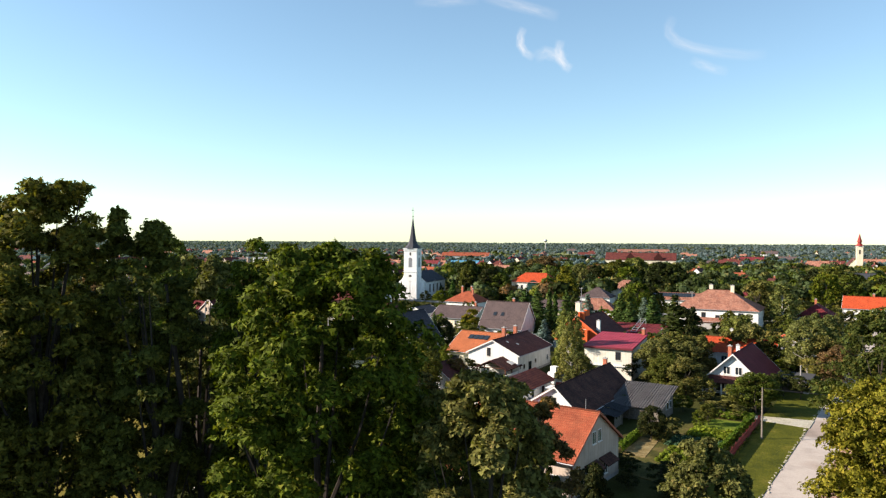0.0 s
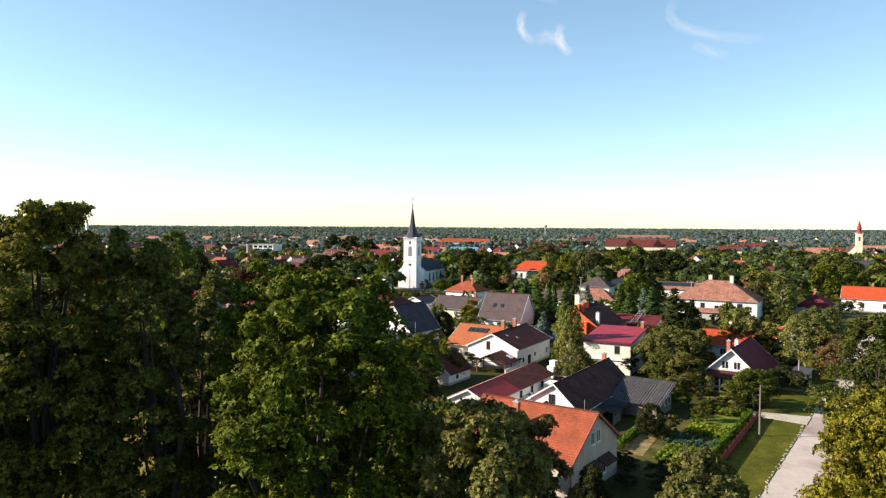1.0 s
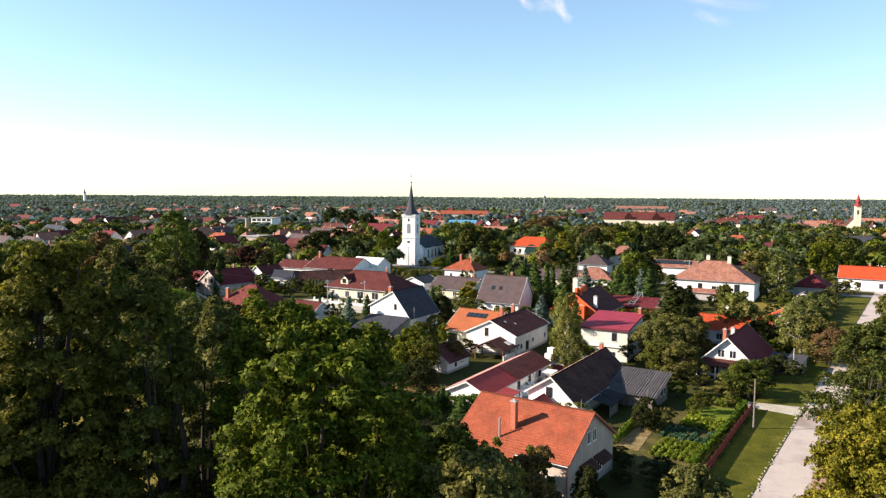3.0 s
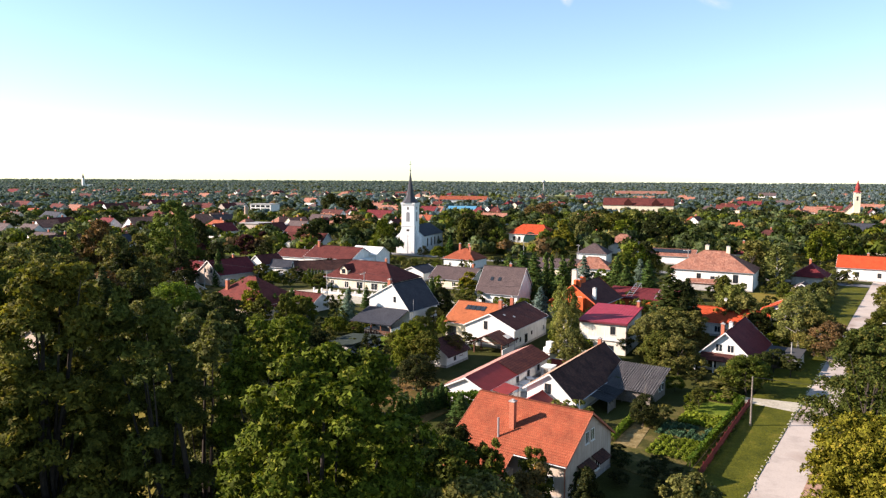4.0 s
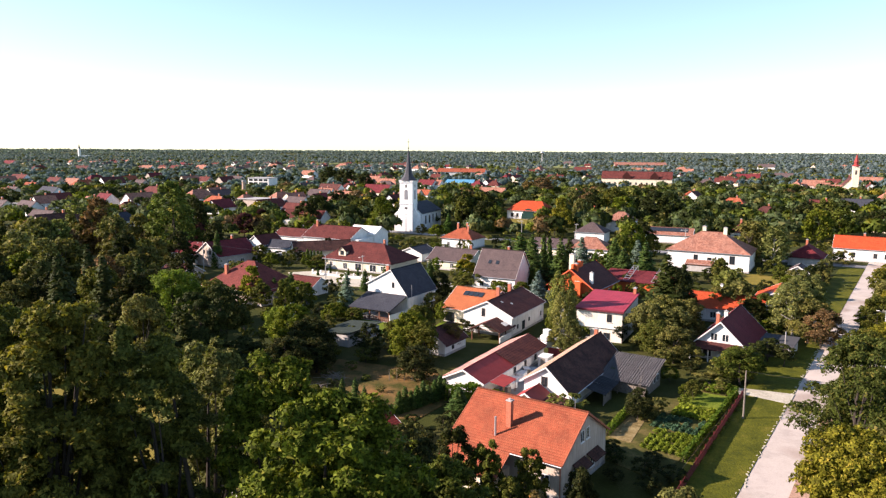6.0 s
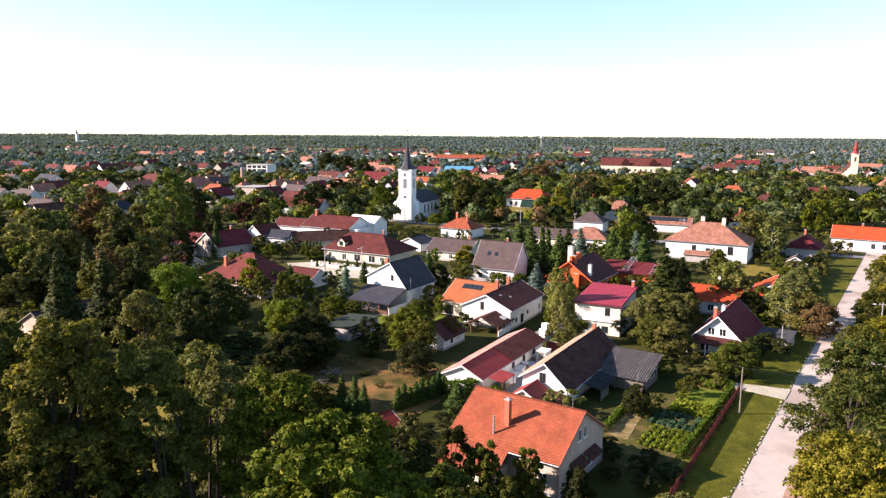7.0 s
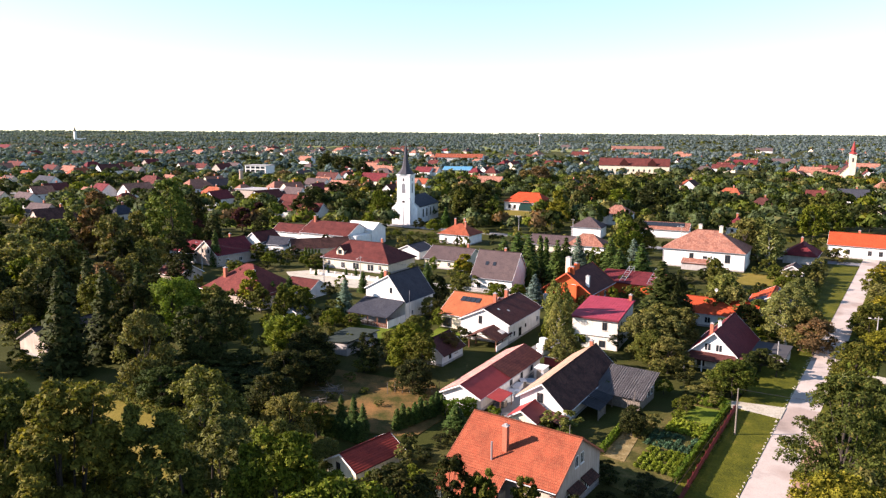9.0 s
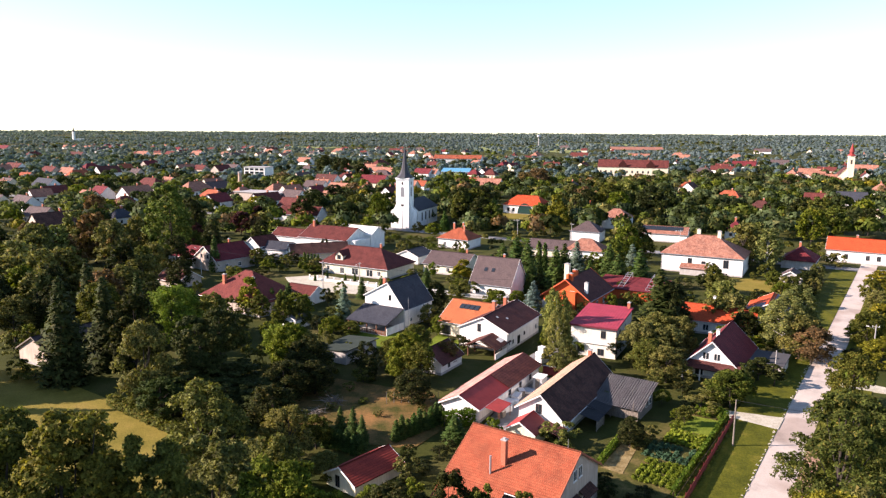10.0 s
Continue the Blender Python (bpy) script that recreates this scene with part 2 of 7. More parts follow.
def asphalt(name, c, patch):
    """Worn asphalt: broad stains, tyre-polished streaks along it and fine grain."""
    m, n, l, b = base_material(name, 0.9, 0, 0.2)
    v = coords(n)
    r = ramp_of(n, [(0.32, shade(c, 0.72)), (0.5, c), (0.72, shade(c, 1.12))])
    l.new(noise_of(n, l, v, 0.16, 6, 0.7), r.inputs[0])
    r2 = ramp_of(n, [(0.56, (1, 1, 1)), (0.62, patch)])
    l.new(noise_of(n, l, v, 0.07, 2, 0.4), r2.inputs[0])
    col = mixed(n, l, 0.8, r.outputs[0], r2.outputs[0], "MULTIPLY")
    f = noise_of(n, l, v, 9.0, 3)
    r3 = ramp_of(n, [(0.3, (0.86, 0.86, 0.86)), (0.7, (1.06, 1.06, 1.06))])
    l.new(f, r3.inputs[0])
    l.new(mixed(n, l, 1.0, col, r3.outputs[0], "MULTIPLY"), b.inputs["Base Color"])
    bumped(n, l, b, f, 0.2, 0.02)
    return m


G_ROAD = asphalt("worn_asphalt", (0.45, 0.385, 0.335), (0.70, 0.64, 0.61))
G_PALE = turf("pale_gravel", [(0.3, (0.38, 0.34, 0.28)), (0.7, (0.52, 0.48, 0.42))], 0.4)
G_GREY = asphalt("grey_asphalt", (0.2, 0.2, 0.2), (0.8, 0.8, 0.8))
G_BRICK = turf("pinkish_paving", [(0.3, (0.32, 0.18, 0.13)), (0.7, (0.42, 0.26, 0.20))], 0.5)
G_CROP = turf("far_field", [(0.3, (0.16, 0.20, 0.07)), (0.7, (0.24, 0.25, 0.11))], 0.01)

# ---- building kit ----
def link_mesh(name, me, material, parent=None, label=""):
    ob = new(name, me)
    if material is not None and not me.materials:
        me.materials.append(material)
    if parent is not None:
        ob.parent = parent
    if label:
        ob["label"] = label
    return ob


def part(name, bm, material, parent=None, label=""):
    """Links a bmesh as one mesh object under a thing or a part."""
    me = bpy.data.meshes.new(name)
    bm.normal_update()
    bm.to_mesh(me)
    bm.free()
    return link_mesh(name, me, material, parent, label)


FOOT = []


def thing(name, m, label, category, group="", kind=""):
    ob = new(name)
    ob.empty_display_size = 0.5
    ob.matrix_basis = m
    return tagged(ob, label, category, group, kind)


def add_box(bm, x0, y0, z0, x1, y1, z1):
    v = [bm.verts.new(p) for p in ((x0, y0, z0), (x1, y0, z0), (x1, y1, z0), (x0, y1, z0), (x0, y0, z1), (x1, y0, z1), (x1, y1, z1), (x0, y1, z1))]
    for f in ((3, 2, 1, 0), (4, 5, 6, 7), (0, 1, 5, 4), (1, 2, 6, 5), (2, 3, 7, 6), (3, 0, 4, 7)):
        bm.faces.new([v[k] for k in f])


def box(x0, y0, z0, x1, y1, z1):
    bm = bmesh.new()
    add_box(bm, min(x0, x1), min(y0, y1), min(z0, z1), max(x0, x1), max(y0, y1), max(z0, z1))
    return bm


def add_rod(bm, a, b, r0, r1, n=8):
    a, b = Vector(a), Vector(b)
    d = (b - a).normalized()
    s = d.cross(Vector((0.31, 0.17, 0.93)) if abs(d.z) < 0.9 else Vector((1, 0, 0))).normalized()
    t = d.cross(s)
    rings = [[bm.verts.new(p + (s * math.cos(k * math.tau / n) + t * math.sin(k * math.tau / n)) * r) for k in range(n)] for p, r in ((a, r0), (b, r1))]
    for k in range(n):
        bm.faces.new((rings[0][k], rings[0][(k + 1) % n], rings[1][(k + 1) % n], rings[1][k]))
    bm.faces.new(rings[1])
    bm.faces.new(rings[0][::-1])


def rod(a, b, r0, r1=None, n=8):
    bm = bmesh.new()
    add_rod(bm, a, b, r0, r0 if r1 is None else r1, n)
    return bm


def add_slope(bm, uvl, a, b, c, d, thick=0.14, course=0.0):
    """A roof plane: a-b along the eave, c-d along the ridge above b and a (c may equal d). UVs in metres; course: depth of the tile rows."""
    a, b, c, d = (Vector(p) for p in (a, b, c, d))
    ex = (b - a).normalized()
    n = (b - a).cross(d - a).normalized() if (d - a).length > 1e-6 else (b - a).cross(c - a).normalized()
    if n.z < 0:
        n = -n
    up = n.cross(ex)
    if up.z < 0:
        up = -up
    rise = max((d - a).dot(up), (c - a).dot(up))
    rows = max(1, int(rise / course)) if course else 1

    def quad(p, flip=False):
        if (p[2] - p[3]).length < 1e-5:
            p = p[:3]
        vs = [bm.verts.new(q) for q in p]
        f = bm.faces.new(vs)
        f.normal_update()
        if (f.normal.dot(n) < 0) != flip:
            f.normal_flip()
        for lp in f.loops:
            w = lp.vert.co - a
            lp[uvl].uv = (w.dot(ex), w.dot(up))
    for k in range(rows):
        f0, f1 = k / rows, (k + 1) / rows
        lift = n * (0.035 if course else 0.0)
        quad([a.lerp(d, f0) + lift, b.lerp(c, f0) + lift, b.lerp(c, f1), a.lerp(d, f1)])
        if course and k:
            p, q = a.lerp(d, f0), b.lerp(c, f0)
            quad([p, q, q + lift, p + lift])
    low = -Vector((0, 0, thick))
    lift = n * (0.035 if course else 0.0)
    quad([a + low, b + low, c + low, d + low], True)
    for p, q in ((a, b), (b, c), (d, a), (c, d)):
        if (p - q).length > 1e-4:
            vs = [bm.verts.new(w) for w in (p + low, q + low, q + (lift if (p, q) == (a, b) else low * 0), p + (lift if (p, q) == (a, b) else low * 0))]
            bm.faces.new(vs)


def roof_mesh(L, W, ze, zr, over, gable, hip0, hip1, course, thick=0.14, shift=0.0, wide_l=0.0, wide_r=0.0, ze_l=None):
    """Both slopes of a ridge roof along x, with hips where given. ze is the height at the wall, the eaves hang lower."""
    bm = bmesh.new()
    uvl = bm.loops.layers.uv.new("UVMap")
    g0 = over if hip0 else gable
    g1 = over if hip1 else gable
    ze_l = ze if ze_l is None else ze_l
    yl, yr = W / 2 + over + wide_l, -W / 2 - over - wide_r
    zl, zrr = zr - (zr - ze_l) / (W / 2 - shift) * (yl - shift), zr + (zr - ze) / (W / 2 + shift) * (yr - shift)
    x0, x1 = -g0, L + g1
    r0, r1 = (hip0 if hip0 else x0), (L - hip1 if hip1 else x1)
    add_slope(bm, uvl, (x0, yr, zrr), (x1, yr, zrr), (r1, shift, zr), (r0, shift, zr), thick, course)
    add_slope(bm, uvl, (x1, yl, zl), (x0, yl, zl), (r0, shift, zr), (r1, shift, zr), thick, course)
    if hip0:
        add_slope(bm, uvl, (x0, yl, zl), (x0, yr, zrr), (r0, shift, zr), (r0, shift, zr), thick, course)
    if hip1:
        add_slope(bm, uvl, (x1, yr, zrr), (x1, yl, zl), (r1, shift, zr), (r1, shift, zr), thick, course)
    return bm, (x0, x1, yl, yr, zl, zrr, r0, r1)


def walls_mesh(L, W, ze, zr, hip0, hip1, shift=0.0, ze_l=None):
    bm = bmesh.new()
    add = bm.verts.new
    h = W / 2
    low = [add(p) for p in ((0, -h, 0), (L, -h, 0), (L, h, 0), (0, h, 0))]
    zl = ze if ze_l is None else ze_l
    top = [add(p) for p in ((0, -h, ze), (L, -h, ze), (L, h, zl), (0, h, zl))]
    bm.faces.new((low[0], low[1], top[1], top[0]))
    bm.faces.new((low[2], low[3], top[3], top[2]))
    if hip0:
        bm.faces.new((low[3], low[0], top[0], top[3]))
    else:
        bm.faces.new((low[3], low[0], top[0], add((0, shift, zr - 0.1)), top[3]))
    if hip1:
        bm.faces.new((low[1], low[2], top[2], top[1]))
    else:
        bm.faces.new((low[1], low[2], top[2], add((L, shift, zr - 0.1)), top[1]))
    bm.faces.new((low[3], low[2], low[1], low[0]))
    return bm


def window(house_ob, side, pos, z, w, h, L, W, frame_mat=FRAME, name="window", sill=True):
    """A window on one of four sides: near (x=0), far (x=L), left (+y), right (-y). pos along the wall, z of the sill."""
    m = {"near": Matrix.Translation((0, pos, z)) @ pose(0, 0, 0, 0, 0, -90),
         "far": Matrix.Translation((L, pos, z)) @ pose(0, 0, 0, 0, 0, 90),
         "right": Matrix.Translation((pos, -W / 2, z)),
         "left": Matrix.Translation((pos, W / 2, z)) @ pose(0, 0, 0, 0, 0, 180)}[side]
    bm = bmesh.new()
    t = 0.07
    add_box(bm, -w / 2, -0.05, 0, -w / 2 + t, 0.0, h)
    add_box(bm, w / 2 - t, -0.05, 0, w / 2, 0.0, h)
    add_box(bm, -w / 2 + t, -0.05, 0, w / 2 - t, 0.0, t)
    add_box(bm, -w / 2 + t, -0.05, h - t, w / 2 - t, 0.0, h)
    if w > 0.7:
        add_box(bm, -t / 2, -0.047, t, t / 2, 0.0, h - t)
    fr = part(name, bm, frame_mat, house_ob)
    fr.matrix_basis = m
    part("pane", box(-w / 2 + t, -0.022, t, w / 2 - t, -0.004, h - t), GLASS, fr)
    if sill:
        part("sill", box(-w / 2 - 0.08, -0.14, -0.07, w / 2 + 0.08, 0.0, -0.004), PALE, fr)
    return fr


def chimney(house_ob, x, y, z0, z1, w=0.6, mat=BRICK, d=None):
    d = d or w
    c = part("chimney", box(x - w / 2, y - d / 2, z0, x + w / 2, y + d / 2, z1), mat, house_ob)
    bm = bmesh.new()
    add_box(bm, x - w / 2 - 0.07, y - d / 2 - 0.07, z1 + 0.003, x + w / 2 + 0.07, y + d / 2 + 0.07, z1 + 0.12)
    add_box(bm, x - w * 0.2, y - d * 0.2, z1 + 0.123, x + w * 0.2, y + d * 0.2, z1 + 0.3)
    part("chimney_cap", bm, CONC, c)
    return c


def house(x, y, ang, L, W, eave, ridge, wall, roof, label, name="house", over=0.5, gable=0.35, hip0=0.0, hip1=0.0, course=0.36, windows=(), chimneys=(), shift=0.0, wide_l=0.0, wide_r=0.0, plinth=True, ridge_mat=None, category="house", group="", verge=True, gutter=True, frame_mat=FRAME, eave_l=None, barge=PALE, lip=0.05):
    """A ridge-roofed building: its near gable's middle stands at x, y, the ridge runs off at ang degrees. windows: (side, pos, sill, w, h); chimneys: (x, y, top, w)."""
    FOOT.append((x + math.cos(radians(ang)) * L / 2, y + math.sin(radians(ang)) * L / 2, max(L, W) / 2 + 1.5))
    ob = thing(name, pose(x, y, 0, 0, 0, ang), label, category, group)
    part("wall", walls_mesh(L, W, eave, ridge, hip0, hip1, shift, eave_l), wall, ob)
    bm, (x0, x1, yl, yr, zl, zr2, r0, r1) = roof_mesh(L, W, eave, ridge + 0.1, over, gable, hip0, hip1, course, 0.14, shift, wide_l, wide_r, eave_l)
    part("roof", bm, roof, ob)
    bm = bmesh.new()
    k = max(1, int((r1 - r0) / 0.45))
    for i in range(k):
        a, b = r0 + (r1 - r0) * i / k, r0 + (r1 - r0) * (i + 1) / k
        zz = ridge + 0.1
        v = [bm.verts.new(p) for p in ((a, shift - 0.16, zz - 0.04), (a, shift, zz + 0.09), (a, shift + 0.16, zz - 0.04), (b + 0.05, shift - 0.19, zz - 0.03), (b + 0.05, shift, zz + 0.13), (b + 0.05, shift + 0.19, zz - 0.03))]
        for f in ((0, 3, 4, 1), (1, 4, 5, 2), (0, 1, 2), (3, 5, 4)):
            bm.faces.new([v[j] for j in f])
    part("ridge_tiles", bm, ridge_mat or roof, ob)
    if verge:
        for xe, hp in ((x0, hip0), (x1, hip1)):
            if not hp:
                bm = bmesh.new()
                for ye, zz in ((yl, zl), (yr, zr2)):
                    sg = -1 if xe < L / 2 else 1
                    xa, xb = sorted((xe + sg * 0.004, xe + sg * 0.05))
                    v = [bm.verts.new(p) for p in ((xa, ye, zz - 0.2), (xb, ye, zz - 0.2), (xb, shift, ridge - 0.1), (xa, shift, ridge - 0.1), (xa, ye, zz + lip), (xb, ye, zz + lip), (xb, shift, ridge + 0.11 + lip), (xa, shift, ridge + 0.11 + lip))]
                    for f in ((0, 1, 2, 3), (4, 5, 6, 7), (0, 1, 5, 4), (1, 2, 6, 5), (2, 3, 7, 6), (3, 0, 4, 7)):
                        bm.faces.new([v[j] for j in f])
                bmesh.ops.recalc_face_normals(bm, faces=bm.faces)
                part("bargeboard", bm, barge, ob)
    if gutter:
        for ye, zz in ((yl + 0.06, zl), (yr - 0.06, zr2)):
            part("gutter", rod((x0 + 0.02, ye, zz - 0.06), (x1 - 0.02, ye, zz - 0.06), 0.07, None, 6), METAL, ob)
        part("downpipe", rod((0.1, -W / 2 - 0.08, 0.05), (0.1, -W / 2 - 0.08, zr2), 0.05, None, 6), METAL, ob)
    if plinth:
        part("plinth", box(-0.04, -W / 2 - 0.04, 0, L + 0.04, W / 2 + 0.04, 0.45), CONC, ob)
    for w in windows:
        window(ob, *w[:5], L, W, *(w[5:] or (frame_mat,)))
    for c in chimneys:
        zb = ridge - (ridge - eave) / (W / 2) * abs(c[1] - shift) - 0.4
        chimney(ob, c[0], c[1], zb, c[2], c[3], *(c[4:]))
    return ob


def slab(name, pts, z, material, label, category, kind="structure", thick=0.3):
    """A flat patch of ground with some thickness, from corners in order."""
    bm = bmesh.new()
    top = [bm.verts.new((px, py, z)) for px, py in pts]
    bot = [bm.verts.new((px, py, z - thick)) for px, py in pts]
    bm.faces.new(top)
    n = len(pts)
    for k in range(n):
        bm.faces.new((top[k], bot[k], bot[(k + 1) % n], top[(k + 1) % n]))
    bmesh.ops.recalc_face_normals(bm, faces=bm.faces)
    return tagged(part(name, bm, material), label, category, "", kind)


# ---- leaves and trees ----
def leaf_cloud(pos, nrm, size, rng, aspect=0.62, fold=0.25):
    """Arrays of pointed leaves (a triangle each) at pos, facing nrm."""
    k = len(pos)
    ref = rng.normal(size=(k, 3))
    a = np.cross(nrm, ref)
    a /= np.linalg.norm(a, axis=1)[:, None] + 1e-9
    b = np.cross(nrm, a)
    s = (size * rng.uniform(0.6, 1.35, k))[:, None]
    v = np.empty((k, 3, 3))
    v[:, 0] = pos - a * s * 0.45 + b * s * aspect * 0.6
    v[:, 1] = pos - a * s * 0.45 - b * s * aspect * 0.6
    v[:, 2] = pos + a * s * 0.75 - nrm * s * fold
    return v.reshape(-1, 3)


def leaf_mesh(name, v, sn=None):
    """A mesh of separate triangles from an array of their corners; sn: the rounded surface's normal at each leaf, so that a crown shades as a mass."""
    me = bpy.data.meshes.new(name)
    k = len(v) // 3
    me.vertices.add(len(v))
    me.vertices.foreach_set("co", np.ascontiguousarray(v, dtype=np.float32).ravel())
    me.loops.add(3 * k)
    me.loops.foreach_set("vertex_index", np.arange(3 * k, dtype=np.int32))
    me.polygons.add(k)
    me.polygons.foreach_set("loop_start", np.arange(0, 3 * k, 3, dtype=np.int32))
    me.update(calc_edges=True)
    if sn is not None:
        me.normals_split_custom_set_from_vertices(np.repeat(sn, 3, axis=0).astype(np.float32))
    return me


def unit(v):
    return v / (np.linalg.norm(v, axis=-1, keepdims=True) + 1e-9)


def clump_leaves(centres, radii, per, leaf, rng, squash=0.9, droop=0.0, aspect=0.62):
    """Leaves round many clump centres, thicker near their outer, upper side; gives corners and rounded normals."""
    c = np.repeat(centres, per, axis=0)
    r = np.repeat(radii, per)[:, None]
    d = unit(rng.normal(size=(len(c), 3)))
    d[:, 2] = np.where(d[:, 2] < -0.55, -d[:, 2], d[:, 2])
    q = rng.uniform(0.35, 1.0, len(c))[:, None] ** 0.6
    p = c + d * r * q * np.array((1, 1, squash))
    p[:, 2] -= droop * (1 - q[:, 0]) * r[:, 0]
    n = unit(d * 0.8 + rng.normal(size=d.shape) * 0.65 + np.array((0, 0, 0.2)))
    mid = centres.mean(axis=0) * np.array((1, 1, 0.85))
    sn = unit(d * 0.4 + unit(p - mid) * 0.25 + n * 1.05)
    flip = (n * sn).sum(axis=1) < 0
    n[flip] = -n[flip]
    return leaf_cloud(p, n, leaf, rng, aspect), sn


def crown_points(H, R, base, count, rng, shape="round"):
    """Clump centres and sizes that fill a crown with an uneven outline."""
    out, rad = [], []
    lobes = rng.uniform(0.72, 1.12, 9)
    for k in range(count):
        h = rng.uniform(0, 1) ** 0.85
        if shape == "round":
            prof = math.sqrt(max(0.02, 1 - (1.85 * h - 0.78) ** 2 / 1.2)) if h > 0.05 else 0.5
        elif shape == "tall":
            prof = (0.55 + 0.6 * math.sin(math.pi * min(1, h * 0.92 + 0.08))) * (1 - 0.35 * h) * 0.95
        else:
            prof = max(0.12, (1 - h) ** 0.8)
        a = rng.uniform(0, math.tau)
        q = rng.uniform(0.35, 1.0) ** 0.5 * prof * lobes[int(a / math.tau * 8.99)]
        out.append((R * q * math.cos(a), R * q * math.sin(a), base + (H - base) * h * 0.93 + (lobes[int(a * 3) % 9] - 0.9) * R * 0.3))
        rad.append(R * rng.uniform(0.2, 0.36) * (1 - 0.35 * h))
    out, rad = np.array(out), np.array(rad)
    top = (out[:, 2] + rad * 0.55).max()
    out[:, 2] = base + (out[:, 2] - base) * (H - base) / (top - base)
    wide = np.sort(np.hypot(out[:, 0], out[:, 1]) + rad * 0.7)[-max(2, count // 12)]
    out[:, :2] *= R / wide
    return out, rad


def trunk_mesh(H, base, R, centres, rng, thick, limbs=9):
    bm = bmesh.new()
    bend = rng.normal(size=2) * 0.03 * H
    pts = [(0, 0, -0.1), (bend[0] * 0.3, bend[1] * 0.3, base * 0.6), (bend[0], bend[1], base + (H - base) * 0.35), (bend[0] * 0.6, bend[1] * 0.6, base + (H - base) * 0.75)]
    for k in range(3):
        add_rod(bm, pts[k], pts[k + 1], thick * (1.15 - 0.33 * k), thick * (0.82 - 0.3 * k), 7)
    pick = rng.permutation(len(centres))[:limbs]
    for k in pick:
        e = Vector(centres[k])
        f = min(0.9, max(0.05, (e.z - base) / max(0.1, H - base) * 0.6))
        s = Vector(pts[1]).lerp(Vector(pts[3]), f)
        mid = s.lerp(e, 0.55) + Vector((0, 0, -0.05 * H * rng.uniform(0, 1)))
        add_rod(bm, s, mid, thick * 0.38, thick * 0.22, 5)
        add_rod(bm, mid, e, thick * 0.22, thick * 0.06, 5)
    return bm


def broad_tree(H, R, base, leaves, seed, clumps=60, per=40, leaf=0.5, shape="round", bark=BARK, label="", name="tree", thick=None, droop=0.0, limbs=9, squash=0.92):
    rng = np.random.default_rng(seed)
    ob = thing(name, Matrix(), label, "tree")
    c, r = crown_points(H, R, base, clumps, rng, shape)
    part("trunk", trunk_mesh(H, base, R, c, rng, thick or H * 0.018, limbs), bark, ob)
    link_mesh("crown", leaf_mesh("crown", *clump_leaves(c, r, per, leaf, rng, squash, droop)), leaves, ob)
    return ob


def spruce_tree(H, R, leaves, seed, tiers=22, per=46, leaf=0.55, label="", narrow=False, name="conifer"):
    """A conifer: whorls of drooping boughs, each a fan of needle sprays."""
    rng = np.random.default_rng(seed)
    ob = thing(name, Matrix(), label, "tree")
    part("trunk", rod((0, 0, -0.1), (0, 0, H * 0.96), H * 0.017, 0.03, 7), BARK, ob)
    P, N = [], []
    for t in range(tiers):
        h = 0.06 + 0.94 * (t + rng.uniform(-0.3, 0.3)) / tiers
        rr = R * (1 - h) ** (0.55 if narrow else 0.85) * rng.uniform(0.8, 1.1) + 0.12
        boughs = max(4, int(9 * (1 - h) + 4))
        a0 = rng.uniform(0, math.tau)
        for b in range(boughs):
            a = a0 + math.tau * b / boughs + rng.normal() * 0.15
            ln = rr * rng.uniform(0.7, 1.15)
            k = max(3, int(per * (1 - h * 0.8) / 4))
            s = rng.uniform(0.1, 1, k) ** 0.7
            side = rng.normal(size=k) * 0.16 * ln
            P.append(np.stack((np.cos(a) * ln * s - np.sin(a) * side, np.sin(a) * ln * s + np.cos(a) * side, H * h - ln * (0.10 if narrow else 0.42) * s ** 1.5 + rng.normal(size=k) * 0.12), 1))
            N.append(unit(np.stack((np.cos(a) * 0.35 + rng.normal(size=k) * 0.45, np.sin(a) * 0.35 + rng.normal(size=k) * 0.45, np.ones(k) * (0.25 if narrow else 0.8)), 1)))
    P, N = np.concatenate(P), np.concatenate(N)
    out = unit(np.stack((P[:, 0], P[:, 1], np.full(len(P), 0.4) * (np.hypot(P[:, 0], P[:, 1]) + 0.1)), 1))
    link_mesh("crown", leaf_mesh("crown", leaf_cloud(P, N, leaf, rng, 0.55, 0.15), unit(out * 0.7 + N * 0.6)), leaves, ob)
    return ob


USED = set()


def plant(proto, x, y, height, radius=None, turn=None, z=0.0):
    """Stands a tree of that sort at x, y; the first one is the built tree itself, the rest are copies."""
    if y < 160 and proto + "_fine" in PROTO:
        proto += "_fine"
    H, R = PROTO_SIZE[proto]
    sz = height / H
    sx = (radius / R) if radius else sz
    a = turn if turn is not None else (x * 37.7 + y * 91.3) % 360
    m = pose(x, y, z, 0, 0, a) @ Matrix.Diagonal((sx, sx, sz, 1))
    if proto not in USED:
        USED.add(proto)
        PROTO[proto].matrix_basis = m
        return PROTO[proto]
    ob = copy_thing(PROTO[proto], Matrix())
    ob.matrix_basis = m
    return ob


PROTO, PROTO_SIZE = {}, {}

# ---- the ground ----
U = Vector((0.556, 0.831))          # along the lane
V = Vector((0.831, -0.556))         # across it, towards its far side


def lane_pt(s, o):
    """A point s metres along the lane's near kerb line and o metres across it."""
    p = Vector((39.6, 86.0)) + U * s + V * o
    return (p.x, p.y)


